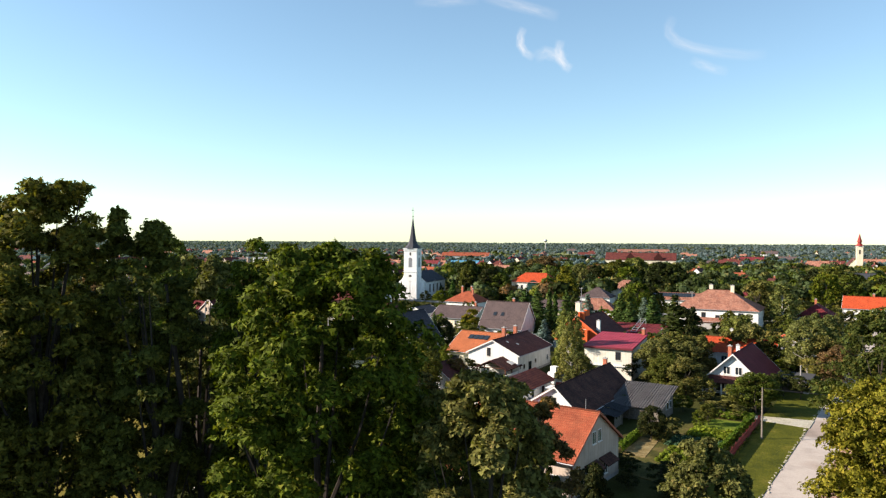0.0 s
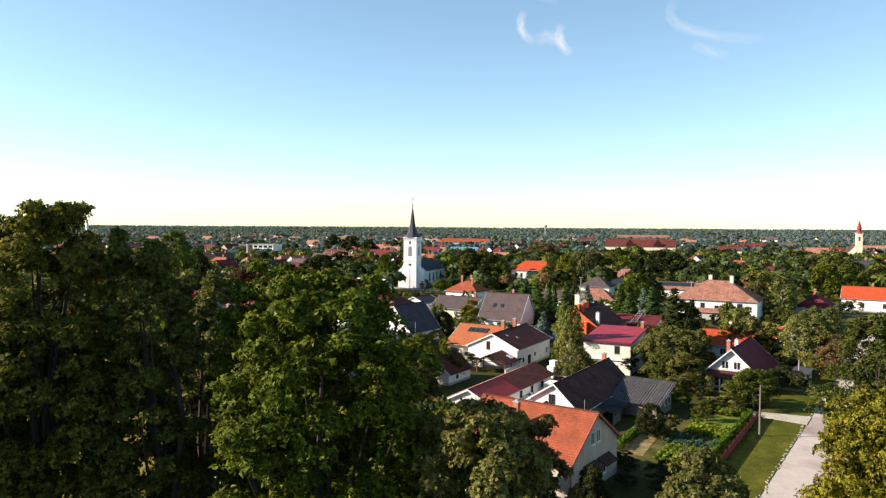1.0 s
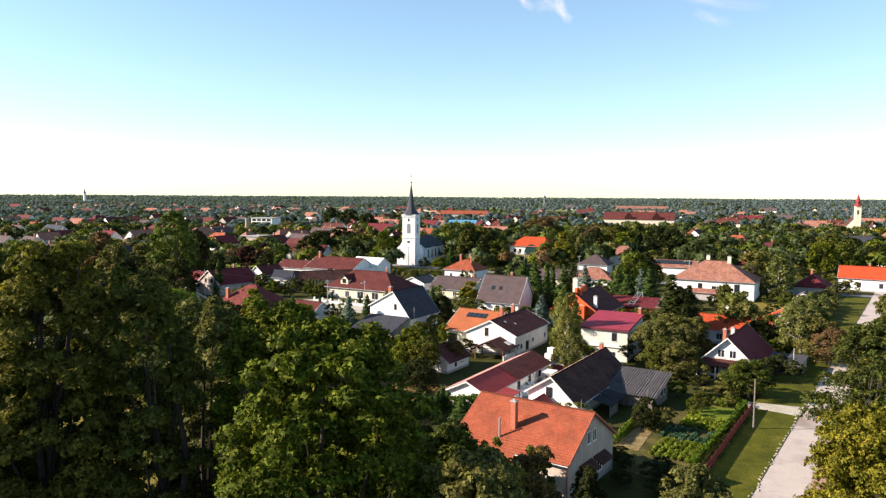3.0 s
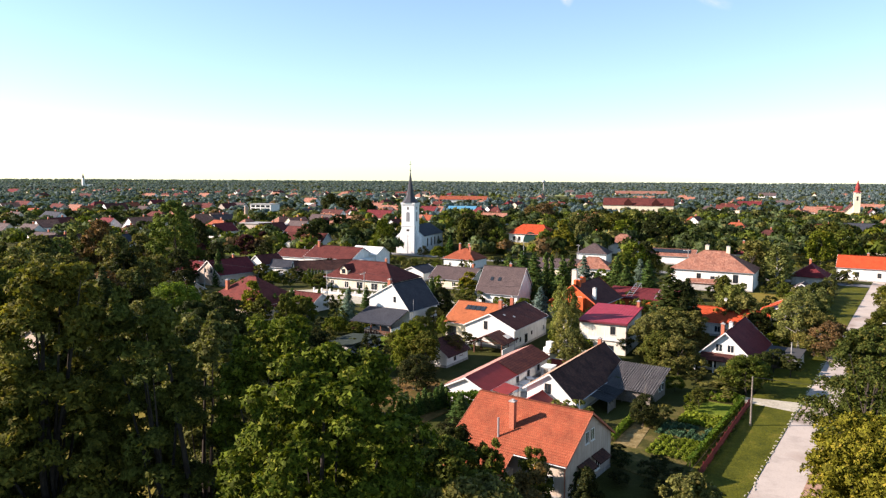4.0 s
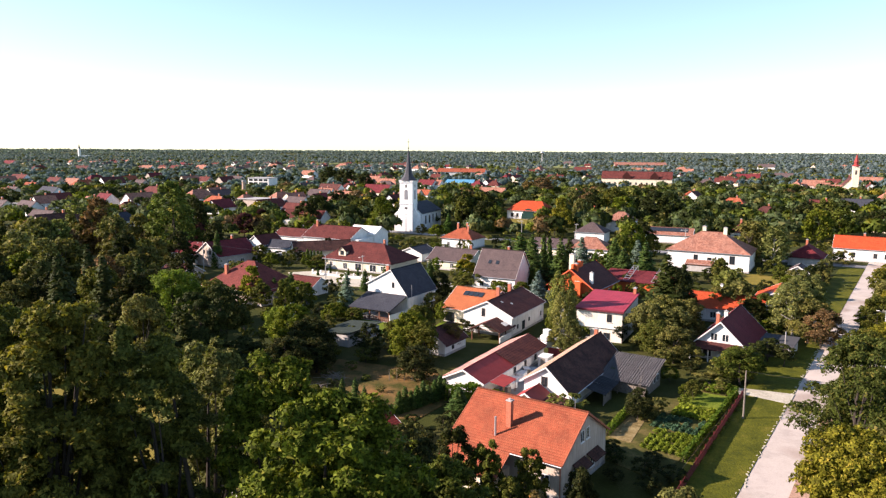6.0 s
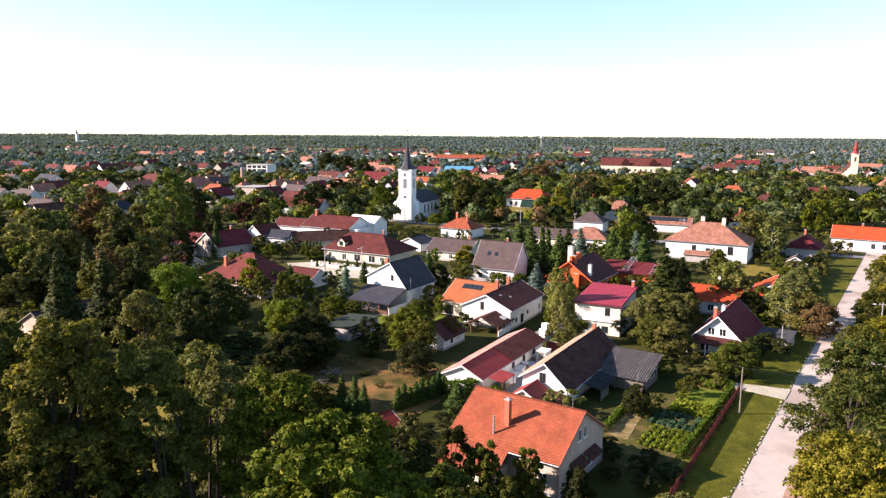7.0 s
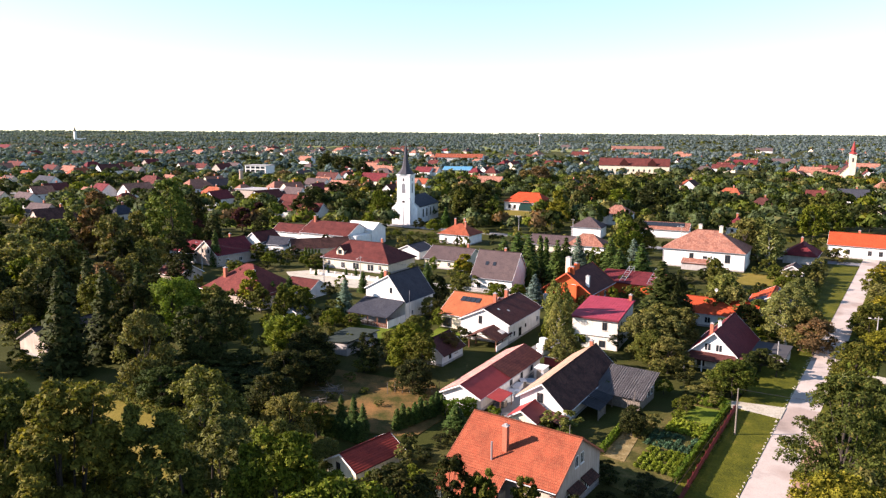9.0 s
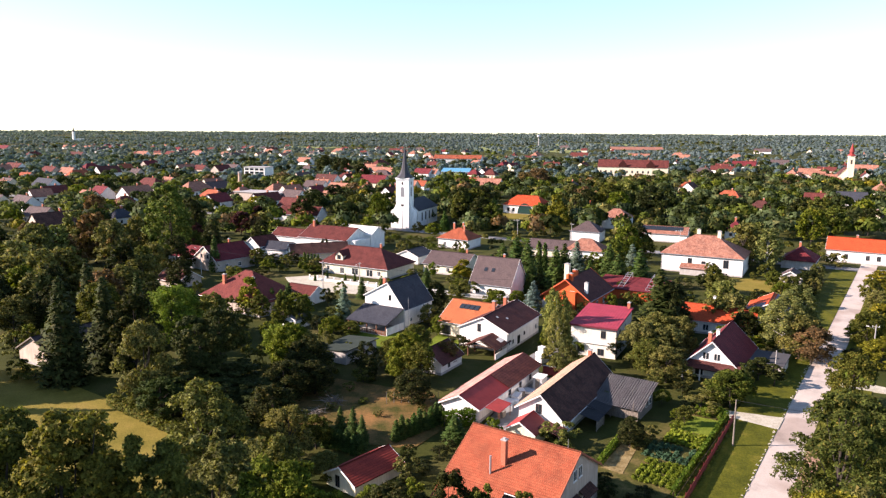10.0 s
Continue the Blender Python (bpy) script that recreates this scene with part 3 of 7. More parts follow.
bm = bmesh.new()
bmesh.ops.create_grid(bm, x_segments=60, y_segments=60, size=4800)
for v in bm.verts:
    v.co.z = -0.05
tagged(part("ground", bm, G_TOWN), "flat grassy ground of a lowland small town", "ground", kind="structure")
slab("road", [lane_pt(-60, -0.2), lane_pt(225, -0.2), lane_pt(225, 4.7), lane_pt(-60, 4.7)], 0.04, G_ROAD, "pale worn asphalt village lane with patched edges", "road")
slab("verge", [lane_pt(-60, -7.2), lane_pt(178, -7.2), lane_pt(178, -0.21), lane_pt(-60, -0.21)], 0.10, G_VERGE, "mown grass verge beside the lane", "verge")
slab("verge", [lane_pt(-60, 4.71), lane_pt(178, 4.71), lane_pt(178, 11), lane_pt(-60, 11)], 0.10, G_VERGE, "grass verge with shrubs beside the lane", "verge")
slab("driveway", [lane_pt(26.2, -9.0), lane_pt(28.6, -9.0), lane_pt(30.5, -0.1), lane_pt(25.0, -0.1)], 0.13, G_PALE, "pale gravel driveway across the verge", "driveway")
slab("driveway", [lane_pt(52, 4.6), lane_pt(58, 4.6), lane_pt(56, 14), lane_pt(53, 14)], 0.13, G_PALE, "pale concrete driveway across the verge", "driveway")
slab("driveway", [lane_pt(86, -10), lane_pt(90, -10), lane_pt(91, -0.1), lane_pt(84, -0.1)], 0.13, G_PALE, "pale gravel driveway across the verge", "driveway")
slab("pavement", [lane_pt(-60, 4.72), lane_pt(22, 4.72), lane_pt(22, 6.6), lane_pt(-60, 6.6)], 0.12, G_BRICK, "pinkish paved strip along the lane", "pavement")
# the cross street behind, in front of the long building
slab("road", [(-300, 492), (-297, 498), (300, 148.5), (297, 143.5)], 0.03, G_GREY, "grey asphalt cross street in the middle of town", "road")
# the garden plot behind its hedge
slab("garden", [(24.5, 99.5), (42.5, 115.0), (46.0, 112.0), (30.0, 86.5), (25.0, 82.0), (20.0, 88.0)], 0.03, G_GARDEN, "vegetable garden with low green rows", "garden")
slab("meadow", [(-95, 60), (-50, 52), (-30, 70), (-36, 106), (-55, 119), (-78, 136), (-110, 120)], 0.05, G_FIELD, "sunlit dry meadow with mown stubble", "meadow")
slab("yard", [(-22, 104), (-3, 100), (2, 108), (0, 122), (-18, 130), (-26, 118)], 0.06, G_SOIL, "bare reddish soil of a back garden", "yard")
slab("lawn", [(-21, 150), (-8, 146), (-2, 158), (-10, 161), (-19, 166)], 0.06, G_LAWN, "bright green lawn before the porch", "lawn")
slab("lawn", [(-3, 148), (4, 143), (8, 151), (1, 160)], 0.06, G_LAWN, "bright green lawn beside the orange-roofed wing", "lawn")
# grey instead of pale ground puts the yard's shadow into its colour
slab("yard", [(6, 104), (13, 100), (24, 128), (18, 134)], 0.05, G_GREY, "cluttered yard between two low houses, its shadow painted as grey paving", "yard")
slab("yard", [(-40, 205), (-10, 196), (-6, 208), (-20, 216), (-36, 226), (-46, 222)], 0.06, G_PALE, "pale paved forecourt with planters", "forecourt")
slab("path", [(17, 140), (22, 148), (30, 158), (33, 156), (25, 146), (20, 138)], 0.05, G_GREY, "grey paved yard drive between the houses", "path")
slab("yard", [(86, 208), (103, 200), (108, 210), (100, 222), (92, 224)], 0.06, G_FIELD, "dry yellow grass beside the big old house", "yard")
slab("lawn", [lane_pt(56, 11), lane_pt(64, 11), lane_pt(64, 4.8), lane_pt(58.2, 4.8)], 0.14, G_LAWN, "bright watered lawn beside the lane", "lawn")
slab("park_lawn", [(-100, 330), (-60, 305), (-48, 318), (-90, 345)], 0.05, G_LAWN, "green park lawn under trees", "lawn")
slab("meadow", [(20, 385), (60, 360), (75, 385), (35, 410)], 0.05, G_FIELD, "pale dry grass before a low white building", "meadow")
slab("field", [(300, 1900), (520, 1800), (620, 2100), (350, 2250)], 0.3, G_CROP, "pale green far field between woods", "field")
slab("field", [(-400, 1500), (-250, 1450), (-200, 1650), (-420, 1700)], 0.3, G_CROP, "pale green far field between woods", "field")
slab("field", [(50, 1500), (250, 1380), (330, 1560), (60, 1750)], 0.3, G_CROP, "pale green far field between woods", "field")
slab("field", [(700, 1500), (1000, 1300), (1100, 1500), (760, 1750)], 0.3, G_CROP, "pale green far field between woods", "field")

# ---- houses near the camera ----
# the orange-roofed house in front
oh = house(5.4, 89.4, -35.4, 14.4, 12.2, 4.6, 8.3, BEIGE, T_ORANGE, "beige two-storey house with a broad orange clay-tile roof", over=0.6, gable=0.3, gutter=False, barge=BRICK, lip=0.07,
           windows=[("far", -0.9, 5.0, 0.95, 1.4), ("far", 0.6, 5.0, 0.95, 1.4), ("far", -2.6, 1.0, 1.6, 1.4), ("far", 2.2, 1.0, 1.2, 1.4), ("right", 12.4, 1.2, 1.2, 1.4), ("right", 10.0, 0.2, 1.0, 2.1, DARKFR, "door", False)],
           chimneys=[(6.4, -3.67, 9.1, 0.62)])
part("flue", rod((5.4, -5.2, 4.6), (5.4, -5.2, 7.4), 0.13, None, 8), METAL, oh, "pale round metal flue")
bm = bmesh.new()
uvl = bm.loops.layers.uv.new("UVMap")
sl = 3.8 / 6.1
add_slope(bm, uvl, (-0.3, -10.0, 8.4 - sl * 10.0), (8.2, -10.0, 8.4 - sl * 10.0), (8.2, -6.72, 8.4 - sl * 6.72), (-0.3, -6.72, 8.4 - sl * 6.72), 0.14, 0.36)
part("lean_to_roof", bm, T_ORANGE, oh)
part("gutter", rod((8.3, -6.78, 4.13), (14.7, -6.78, 4.13), 0.07, None, 6), METAL, oh)
part("downpipe", rod((14.3, -6.2, 0), (14.3, -6.2, 4.1), 0.05, None, 6), BRICK, oh)
bm = bmesh.new()
add_rod(bm, (8.24, -10.0, 8.36 - 0.623 * 10.0), (8.24, -6.7, 8.36 - 0.623 * 6.7), 0.07, 0.07, 4)
part("bargeboard", bm, BRICK, oh)
part("lean_to_wall", box(0, -9.5, 0, 7.9, -6.12, 8.3 - sl * 9.5 - 0.05), CREAM, oh)
bm = bmesh.new()
for yy in (-3.4, 0.4):
    add_slope(bm, bm.loops.layers.uv.verify(), (15.6, yy, 2.5), (15.6, yy + 3.2, 2.5), (14.45, yy + 3.2, 3.2), (14.45, yy, 3.2), 0.1)
part("awning", bm, T_DARK, oh)
for k, px in enumerate((1.6, 4.2, 6.6)):
    fr = window(oh, "right", px, 0.9, 1.2, 1.1, 14.4, 19.0)
part("antenna", rod((13.0, 0, 8.2), (13.0, 0, 9.6), 0.03, None, 5), METAL, oh)

# white house with a slate roof and a porch
wh = house(-11.7, 166.6, 59, 12.3, 11.0, 4.9, 10.4, WHITE, T_SLATE, "white rendered house with a steep dark slate roof", over=0.35, gable=0.25, shift=-1.0, eave_l=7.0,
           windows=[("near", -1.6, 6.3, 0.7, 1.3, DARKFR), ("right", 8.6, 3.5, 0.5, 0.6, DARKFR), ("right", 10.4, 3.5, 0.5, 0.6, DARKFR), ("right", 8.2, 0.2, 1.8, 1.4, DARKFR), ("right", 3.0, 1.2, 0.8, 1.0)],
           chimneys=[(1.2, 0.6, 11.2, 0.7)])
bm = bmesh.new()
uvl = bm.loops.layers.uv.new("UVMap")
add_slope(bm, uvl, (-7.4, 5.6, 2.6), (-7.4, -5.6, 2.6), (-0.02, -5.6, 4.9), (-0.02, 5.6, 4.9), 0.16, 0.36)
part("porch_roof", bm, T_SLATE, wh)
for yy in (-5.2, -2.6, 0, 2.6, 5.2):
    part("porch_post", box(-7.0, yy - 0.1, 0, -6.8, yy + 0.1, 2.6), WOOD, wh)
bm = bmesh.new()
for k in range(24):
    add_box(bm, -7.05, -5.1 + k * 0.43, 0.1, -6.98, -4.82 + k * 0.43, 1.0)
add_box(bm, -7.1, -5.2, 1.0, -6.93, 5.2, 1.08)
part("porch_railing", bm, WOOD, wh, "reddish wooden porch railing")
part("porch_side_wall", box(-7.0, -5.5, 0, 0, -5.35, 1.7), WHITE, wh)
part("porch_floor", box(-7.2, -5.34, 0, -0.05, 5.3, 0.12), CONC, wh)
part("mast", rod((1.2, -5.9, 0), (1.2, -5.9, 7.2), 0.05, None, 6), METAL, wh)

# L-shaped white house: brown main roof, orange wing, open carport
lh = house(10.2, 148.55, 61, 18.0, 11.0, 4.4, 6.9, WHITE, T_BROWN, "white house with a brown tiled roof and chimneys", over=0.45, gable=0.3,
           windows=[("near", 0.9, 3.7, 0.8, 1.7, DARKFR), ("right", 3.2, 1.2, 0.7, 0.9, DARKFR), ("right", 6.3, 0.4, 1.5, 1.9, DARKFR), ("right", 1.2, 1.3, 0.8, 1.0), ("right", 9.4, 1.6, 0.7, 0.8, DARKFR), ("right", 16.2, 1.3, 0.9, 1.2)],
           chimneys=[(7.6, 1.0, 8.6, 0.7), (12.8, 0.6, 8.5, 0.7)])
for a, b in ((3.4, -1.6), (5.6, -2.9)):
    bm = bmesh.new()
    zz = 7.0 - 0.4545 * abs(b)
    v = [bm.verts.new(p) for p in ((a, b - 0.25, zz - 0.07), (a + 0.6, b - 0.25, zz - 0.07), (a + 0.6, b + 0.25, zz + 0.16), (a, b + 0.25, zz + 0.16))]
    bm.faces.new(v)
    part("skylight", bm, PALE, lh)
ow = house(4.8, 166.0, -31, 10.5, 13.8, 3.4, 6.7, CREAM, T_WING, "cream low wing with a bright orange tiled roof", over=0.6, gable=0.5, name="house_wing", windows=[("right", 1.6, 0.2, 2.4, 2.1, DARKFR), ("near", -3, 0.9, 1.4, 1.3)], plinth=False)
sl = 3.3 / 6.9
for k in range(4):
    bm = bmesh.new()
    a = 2.6 + k * 1.25
    v = [bm.verts.new((p, q, 6.8 + sl * q + 0.13)) for p, q in ((a, -2.9), (a + 1.1, -2.9), (a + 1.1, -1.4), (a, -1.4))]
    bm.faces.new(v)
    part("solar_collector", bm, GLASS, ow, "dark glass roof collector")
cp = thing("carport", pose(9.4, 142.6, 0, 0, 0, 61), "open timber carport with a brown tiled gable roof", "carport")
bm, _ = roof_mesh(7.0, 6.4, 2.4, 3.9, 0.4, 0.3, 0, 0, 0.36)
part("roof", bm, T_BROWN, cp)
for a in (0.2, 3.4, 6.7):
    for b in (-3.0, 3.0):
        part("post", box(a - 0.09, b - 0.09, 0, a + 0.09, b + 0.09, 2.45), WOOD, cp)
for b in (-3.0, 3.0):
    part("beam", box(0, b - 0.09, 2.2, 7.0, b + 0.09, 2.4), WOOD, cp)
for a in (0.1, 2.3, 4.6, 6.9):
    bm = bmesh.new()
    add_rod(bm, (a, -3.2, 2.4), (a, 0, 3.85), 0.07, 0.07, 4)
    add_rod(bm, (a, 3.2, 2.4), (a, 0, 3.85), 0.07, 0.07, 4)
    add_rod(bm, (a, -3.1, 2.4), (a, 3.1, 2.4), 0.06, 0.06, 4)
    part("truss", bm, WOOD, cp)
part("low_wall", box(0, -3.3, 0, 7.0, -3.12, 1.2), WHITE, cp)
part("roof_plate", box(3.6, -2.9, 2.72, 5.4, -1.7, 2.8), PALE, cp, "pale sheet patch on the tiles").matrix_basis = Matrix.Translation((0, -2.3, 2.95)) @ Matrix.Rotation(radians(25.1), 4, "X") @ Matrix.Translation((0, 2.3, -2.71))

# crimson-roofed tall house
ph = thing("house", pose(36.6, 141.3, 0, 0, 0, 63), "white two-storey house with a crimson sheet-metal roof", "house")
bm = bmesh.new()
v = [bm.verts.new(p) for p in ((0.3, 0.3, 0), (14.5, 0.3, 0), (14.5, 9.6, 0), (0.3, 9.6, 0), (0.3, 0.3, 6.35), (14.5, 0.3, 7.3), (14.5, 9.6, 7.3), (0.3, 9.6, 6.35))]
for f in ((0, 1, 5, 4), (1, 2, 6, 5), (2, 3, 7, 6), (3, 0, 4, 7), (4, 5, 6, 7), (3, 2, 1, 0)):
    bm.faces.new([v[k] for k in f])
part("wall", bm, IVORY, ph)
bm = bmesh.new()
uvl = bm.loops.layers.uv.new("UVMap")
add_slope(bm, uvl, (-0.1, 9.95, 6.45), (-0.1, -0.05, 6.45), (14.9, -0.05, 7.6), (14.9, 9.95, 7.6), 0.25)
part("roof", bm, M_PINK, ph)
bm = bmesh.new()
for k in range(17):
    yy = 0.0 + k * 0.62
    add_rod(bm, (-0.08, yy, 6.47), (14.85, yy, 7.62), 0.022, 0.022, 4)
part("roof_seams", bm, M_PINK, ph)
part("fascia", box(-0.16, -0.05, 6.08, -0.104, 9.95, 6.46), plain("maroon_fascia", (0.14, 0.02, 0.03)), ph)
for side, pos, z, w, h in (("near", 2.9, 4.0, 1.0, 1.6), ("near", 7.4, 0.6, 1.5, 1.5), ("near", 3.3, 0.4, 1.3, 1.4)):
    fr = window(ph, side, pos, z, w, h, 14.5, 9.3, DARKFR)
    fr.matrix_basis = Matrix.Translation((0.3, 0, 0)) @ fr.matrix_basis
part("ledge", box(0.0, 0.8, 2.75, 0.28, 9.2, 2.95), PALE, ph)
for a in (3.0, 8.0):
    part("window", box(a, 0.24, 4.2, a + 1.1, 0.29, 5.4), DARKFR, ph)
part("downpipe", rod((0.2, 0.2, 0), (0.2, 0.2, 6.3), 0.06, None, 6), DARKFR, ph)
chimney(ph, 14.2, 0.9, 6.5, 8.7, 0.9, BRICK, 0.6)

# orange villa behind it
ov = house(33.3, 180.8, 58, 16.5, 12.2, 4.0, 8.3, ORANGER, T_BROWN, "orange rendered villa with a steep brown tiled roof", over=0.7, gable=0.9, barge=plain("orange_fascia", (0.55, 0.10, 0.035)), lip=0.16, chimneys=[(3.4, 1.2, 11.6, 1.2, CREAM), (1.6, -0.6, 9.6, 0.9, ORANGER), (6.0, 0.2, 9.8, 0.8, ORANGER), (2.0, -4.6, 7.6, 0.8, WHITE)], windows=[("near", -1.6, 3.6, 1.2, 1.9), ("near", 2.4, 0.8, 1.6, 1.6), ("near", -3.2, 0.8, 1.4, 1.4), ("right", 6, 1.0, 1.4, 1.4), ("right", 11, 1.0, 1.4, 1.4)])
# orange over the brown roof paints in the sunlight on this side
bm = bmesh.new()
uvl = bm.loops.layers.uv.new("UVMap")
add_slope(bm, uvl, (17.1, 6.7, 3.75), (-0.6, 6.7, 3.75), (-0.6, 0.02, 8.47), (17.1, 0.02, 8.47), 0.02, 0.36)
part("sunny_slope", bm, T_ORANGE, ov, "orange tiles painted brighter for sunlight on this slope")
for x0, x1 in ((0.4, 3.0), (4.4, 7.2)):
    part("parapet", box(x0, -0.3, 8.2, x1, 0.3, 9.5), ORANGER, ov, "orange rendered parapet along the ridge")
part("bay", box(-1.5, -3.0, 0, -0.01, 0.6, 5.4), ORANGER, ov, "bright orange rendered bay")
part("side_porch", box(-1.2, 3.0, 0, -0.01, 6.0, 2.4), WHITE, ov)

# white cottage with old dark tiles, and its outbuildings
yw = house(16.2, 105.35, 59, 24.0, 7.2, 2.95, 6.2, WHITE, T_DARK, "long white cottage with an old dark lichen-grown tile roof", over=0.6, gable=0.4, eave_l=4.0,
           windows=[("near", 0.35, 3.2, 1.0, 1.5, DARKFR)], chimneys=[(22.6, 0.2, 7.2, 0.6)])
# pale overlay: sunlight on this slope is put into the tile colour
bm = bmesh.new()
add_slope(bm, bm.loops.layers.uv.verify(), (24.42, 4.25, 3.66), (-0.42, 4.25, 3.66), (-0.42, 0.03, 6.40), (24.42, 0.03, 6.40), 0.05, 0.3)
part("sunny_slope", bm, tiles("sunlit_tan_tiles", (0.50, 0.33, 0.23), (0.40, 0.25, 0.17), 0.3, 0.2, 0.35), yw, "tan tiles painted paler for sunlight on the sunny slope")
se = house(12.6, 101.2, 59, 4.6, 4.6, 2.3, 3.6, CREAM, M_RED, "low cream shed with a red sheet-metal gable roof", name="shed", category="shed", over=0.3, course=0, plinth=False, gutter=False)
sh = thing("shed", pose(28.7, 112.7, 0, 0, 0, 56), "old grey shed with a corrugated roof and board walls", "shed")
part("wall", box(0, -4.6, 0, 7.0, 2.6, 2.0), GREYWOOD, sh)
bm = bmesh.new()
uvl = bm.loops.layers.uv.new("UVMap")
nx = 60
top, bot = [], []
for k in range(nx + 1):
    yy = 3.2 - 8.4 * k / nx
    dz = 0.06 * math.sin(k * 2.2)
    top.append((bm.verts.new((-0.7, yy, 2.0 + dz)), bm.verts.new((7.8, yy, 4.3 + dz))))
for k in range(nx):
    f = bm.faces.new((top[k][0], top[k + 1][0], top[k + 1][1], top[k][1]))
    for lp in f.loops:
        lp[uvl].uv = (lp.vert.co.y, lp.vert.co.x)
r = bmesh.ops.solidify(bm, geom=bm.faces[:], thickness=0.05)
part("roof", bm, M_GREY, sh)
bm = bmesh.new()
gv = [bm.verts.new((gx, gy, gz)) for gy in (-4.6, -4.52) for gx, gz in ((0.3, 2.003), (7.0, 2.003), (7.0, 3.9), (0.3, 2.15))]
for f in ((0, 1, 2, 3), (7, 6, 5, 4), (0, 4, 5, 1), (1, 5, 6, 2), (2, 6, 7, 3), (3, 7, 4, 0)):
    bm.faces.new([gv[j] for j in f])
bmesh.ops.recalc_face_normals(bm, faces=bm.faces)
part("gable_boards", bm, GREYWOOD, sh)
for k in range(18):
    part("board", box(-0.05, -4.55 + k * 0.39, 0, -0.005, -4.2 + k * 0.39, 1.9 - 0.15 * (k % 3)), GREYWOOD, sh)
for gx in (3.4, 5.0):
    fr = part("window", box(gx, -4.68, 1.2, gx + 0.9, -4.604, 2.4), FRAME, sh, "white-framed shed window")
    part("pane", box(gx + 0.1, -4.7, 1.3, gx + 0.8, -4.684, 2.3), GLASS, fr)
lt = thing("lean_to", pose(16.2, 105.35, 0, 0, 0, 59), "dark open lean-to of patched sheets beside the cottage", "lean-to")
for k, (x0, x1, zz) in enumerate(((5.0, 8.6, 0.0), (8.5, 12.2, 0.06))):
    bm = bmesh.new()
    uvl = bm.loops.layers.uv.new("UVMap")
    n = 26
    rows = [(bm.verts.new((x0 + (x1 - x0) * i / n, -7.4, 1.75 + zz + 0.03 * math.sin(i * 2.4))), bm.verts.new((x0 + (x1 - x0) * i / n, -4.3, 2.35 + zz + 0.03 * math.sin(i * 2.4)))) for i in range(n + 1)]
    for i in range(n):
        f = bm.faces.new((rows[i][0], rows[i + 1][0], rows[i + 1][1], rows[i][1]))
        for lp in f.loops:
            lp[uvl].uv = (lp.vert.co.x, lp.vert.co.y)
    bmesh.ops.solidify(bm, geom=bm.faces[:], thickness=0.03)
    part("roof_sheet", bm, M_SHADEGREY, lt)
for a in (5.2, 8.6, 12.0):
    part("post", box(a - 0.07, -7.2, 0, a + 0.07, -7.06, 1.8), GREYWOOD, lt)
for k in range(9):
    part("board", box(5.3 + k * 0.42, -7.05, 0, 5.62 + k * 0.42, -7.01, 1.5 - 0.15 * (k % 3)), GREYWOOD, lt)
cs = thing("lean_to", pose(16.2, 105.35, 0, 0, 0, 59), "small corrugated brown lean-to roof before the cottage gable", "lean-to")
bm = bmesh.new()
uvl = bm.loops.layers.uv.new("UVMap")
add_slope(bm, uvl, (-3.6, -4.6, 1.9), (-0.3, -4.6, 1.9), (-0.3, -1.0, 2.5), (-3.6, -1.0, 2.5), 0.06, 0.5)
part("roof_sheet", bm, T_BROWN, cs)
for a in (-3.4, -0.6):
    part("post", box(a - 0.06, -4.4, 0, a + 0.06, -4.28, 1.95), GREYWOOD, cs)

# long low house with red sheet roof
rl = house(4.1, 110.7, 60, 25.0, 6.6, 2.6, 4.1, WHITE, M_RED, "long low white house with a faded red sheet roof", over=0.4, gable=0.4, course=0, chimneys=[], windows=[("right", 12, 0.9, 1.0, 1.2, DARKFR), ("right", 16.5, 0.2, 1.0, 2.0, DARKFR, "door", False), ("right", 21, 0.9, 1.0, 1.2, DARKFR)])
bm = bmesh.new()
uvl = bm.loops.layers.uv.new("UVMap")
add_slope(bm, uvl, (11.0, -3.75, 2.56), (25.5, -3.75, 2.56), (25.5, -0.1, 4.24), (11.0, -0.1, 4.24), 0.05, 0.5)
part("patched_tiles", bm, tiles("old_red_tiles", (0.16, 0.055, 0.04), (0.11, 0.04, 0.035), 0.5, 0.9, 0.5), rl, "older darker red tiles")
bm = bmesh.new()
uvl = bm.loops.layers.uv.new("UVMap")
add_slope(bm, uvl, (1.2, -6.4, 2.1), (5.8, -6.4, 2.1), (5.8, -3.9, 2.5), (1.2, -3.9, 2.5), 0.08)
part("canopy", bm, M_RED, rl)
for a in (1.4, 5.6):
    part("canopy_post", box(a - 0.05, -6.3, 0, a + 0.05, -6.2, 2.1), WOOD, rl)

# faded red sheet made paler still, with the sun's brightness in its colour
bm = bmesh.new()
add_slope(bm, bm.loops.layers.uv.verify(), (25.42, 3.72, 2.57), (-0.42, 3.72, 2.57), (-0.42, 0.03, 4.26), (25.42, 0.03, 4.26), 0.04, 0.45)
part("sunny_slope", bm, tiles("sunlit_pink_sheet", (0.52, 0.30, 0.25), (0.40, 0.17, 0.13), 0.45, 1.1, 0.4), rl, "faded pinkish sheets, painted paler for sunlight on the sunny slope")

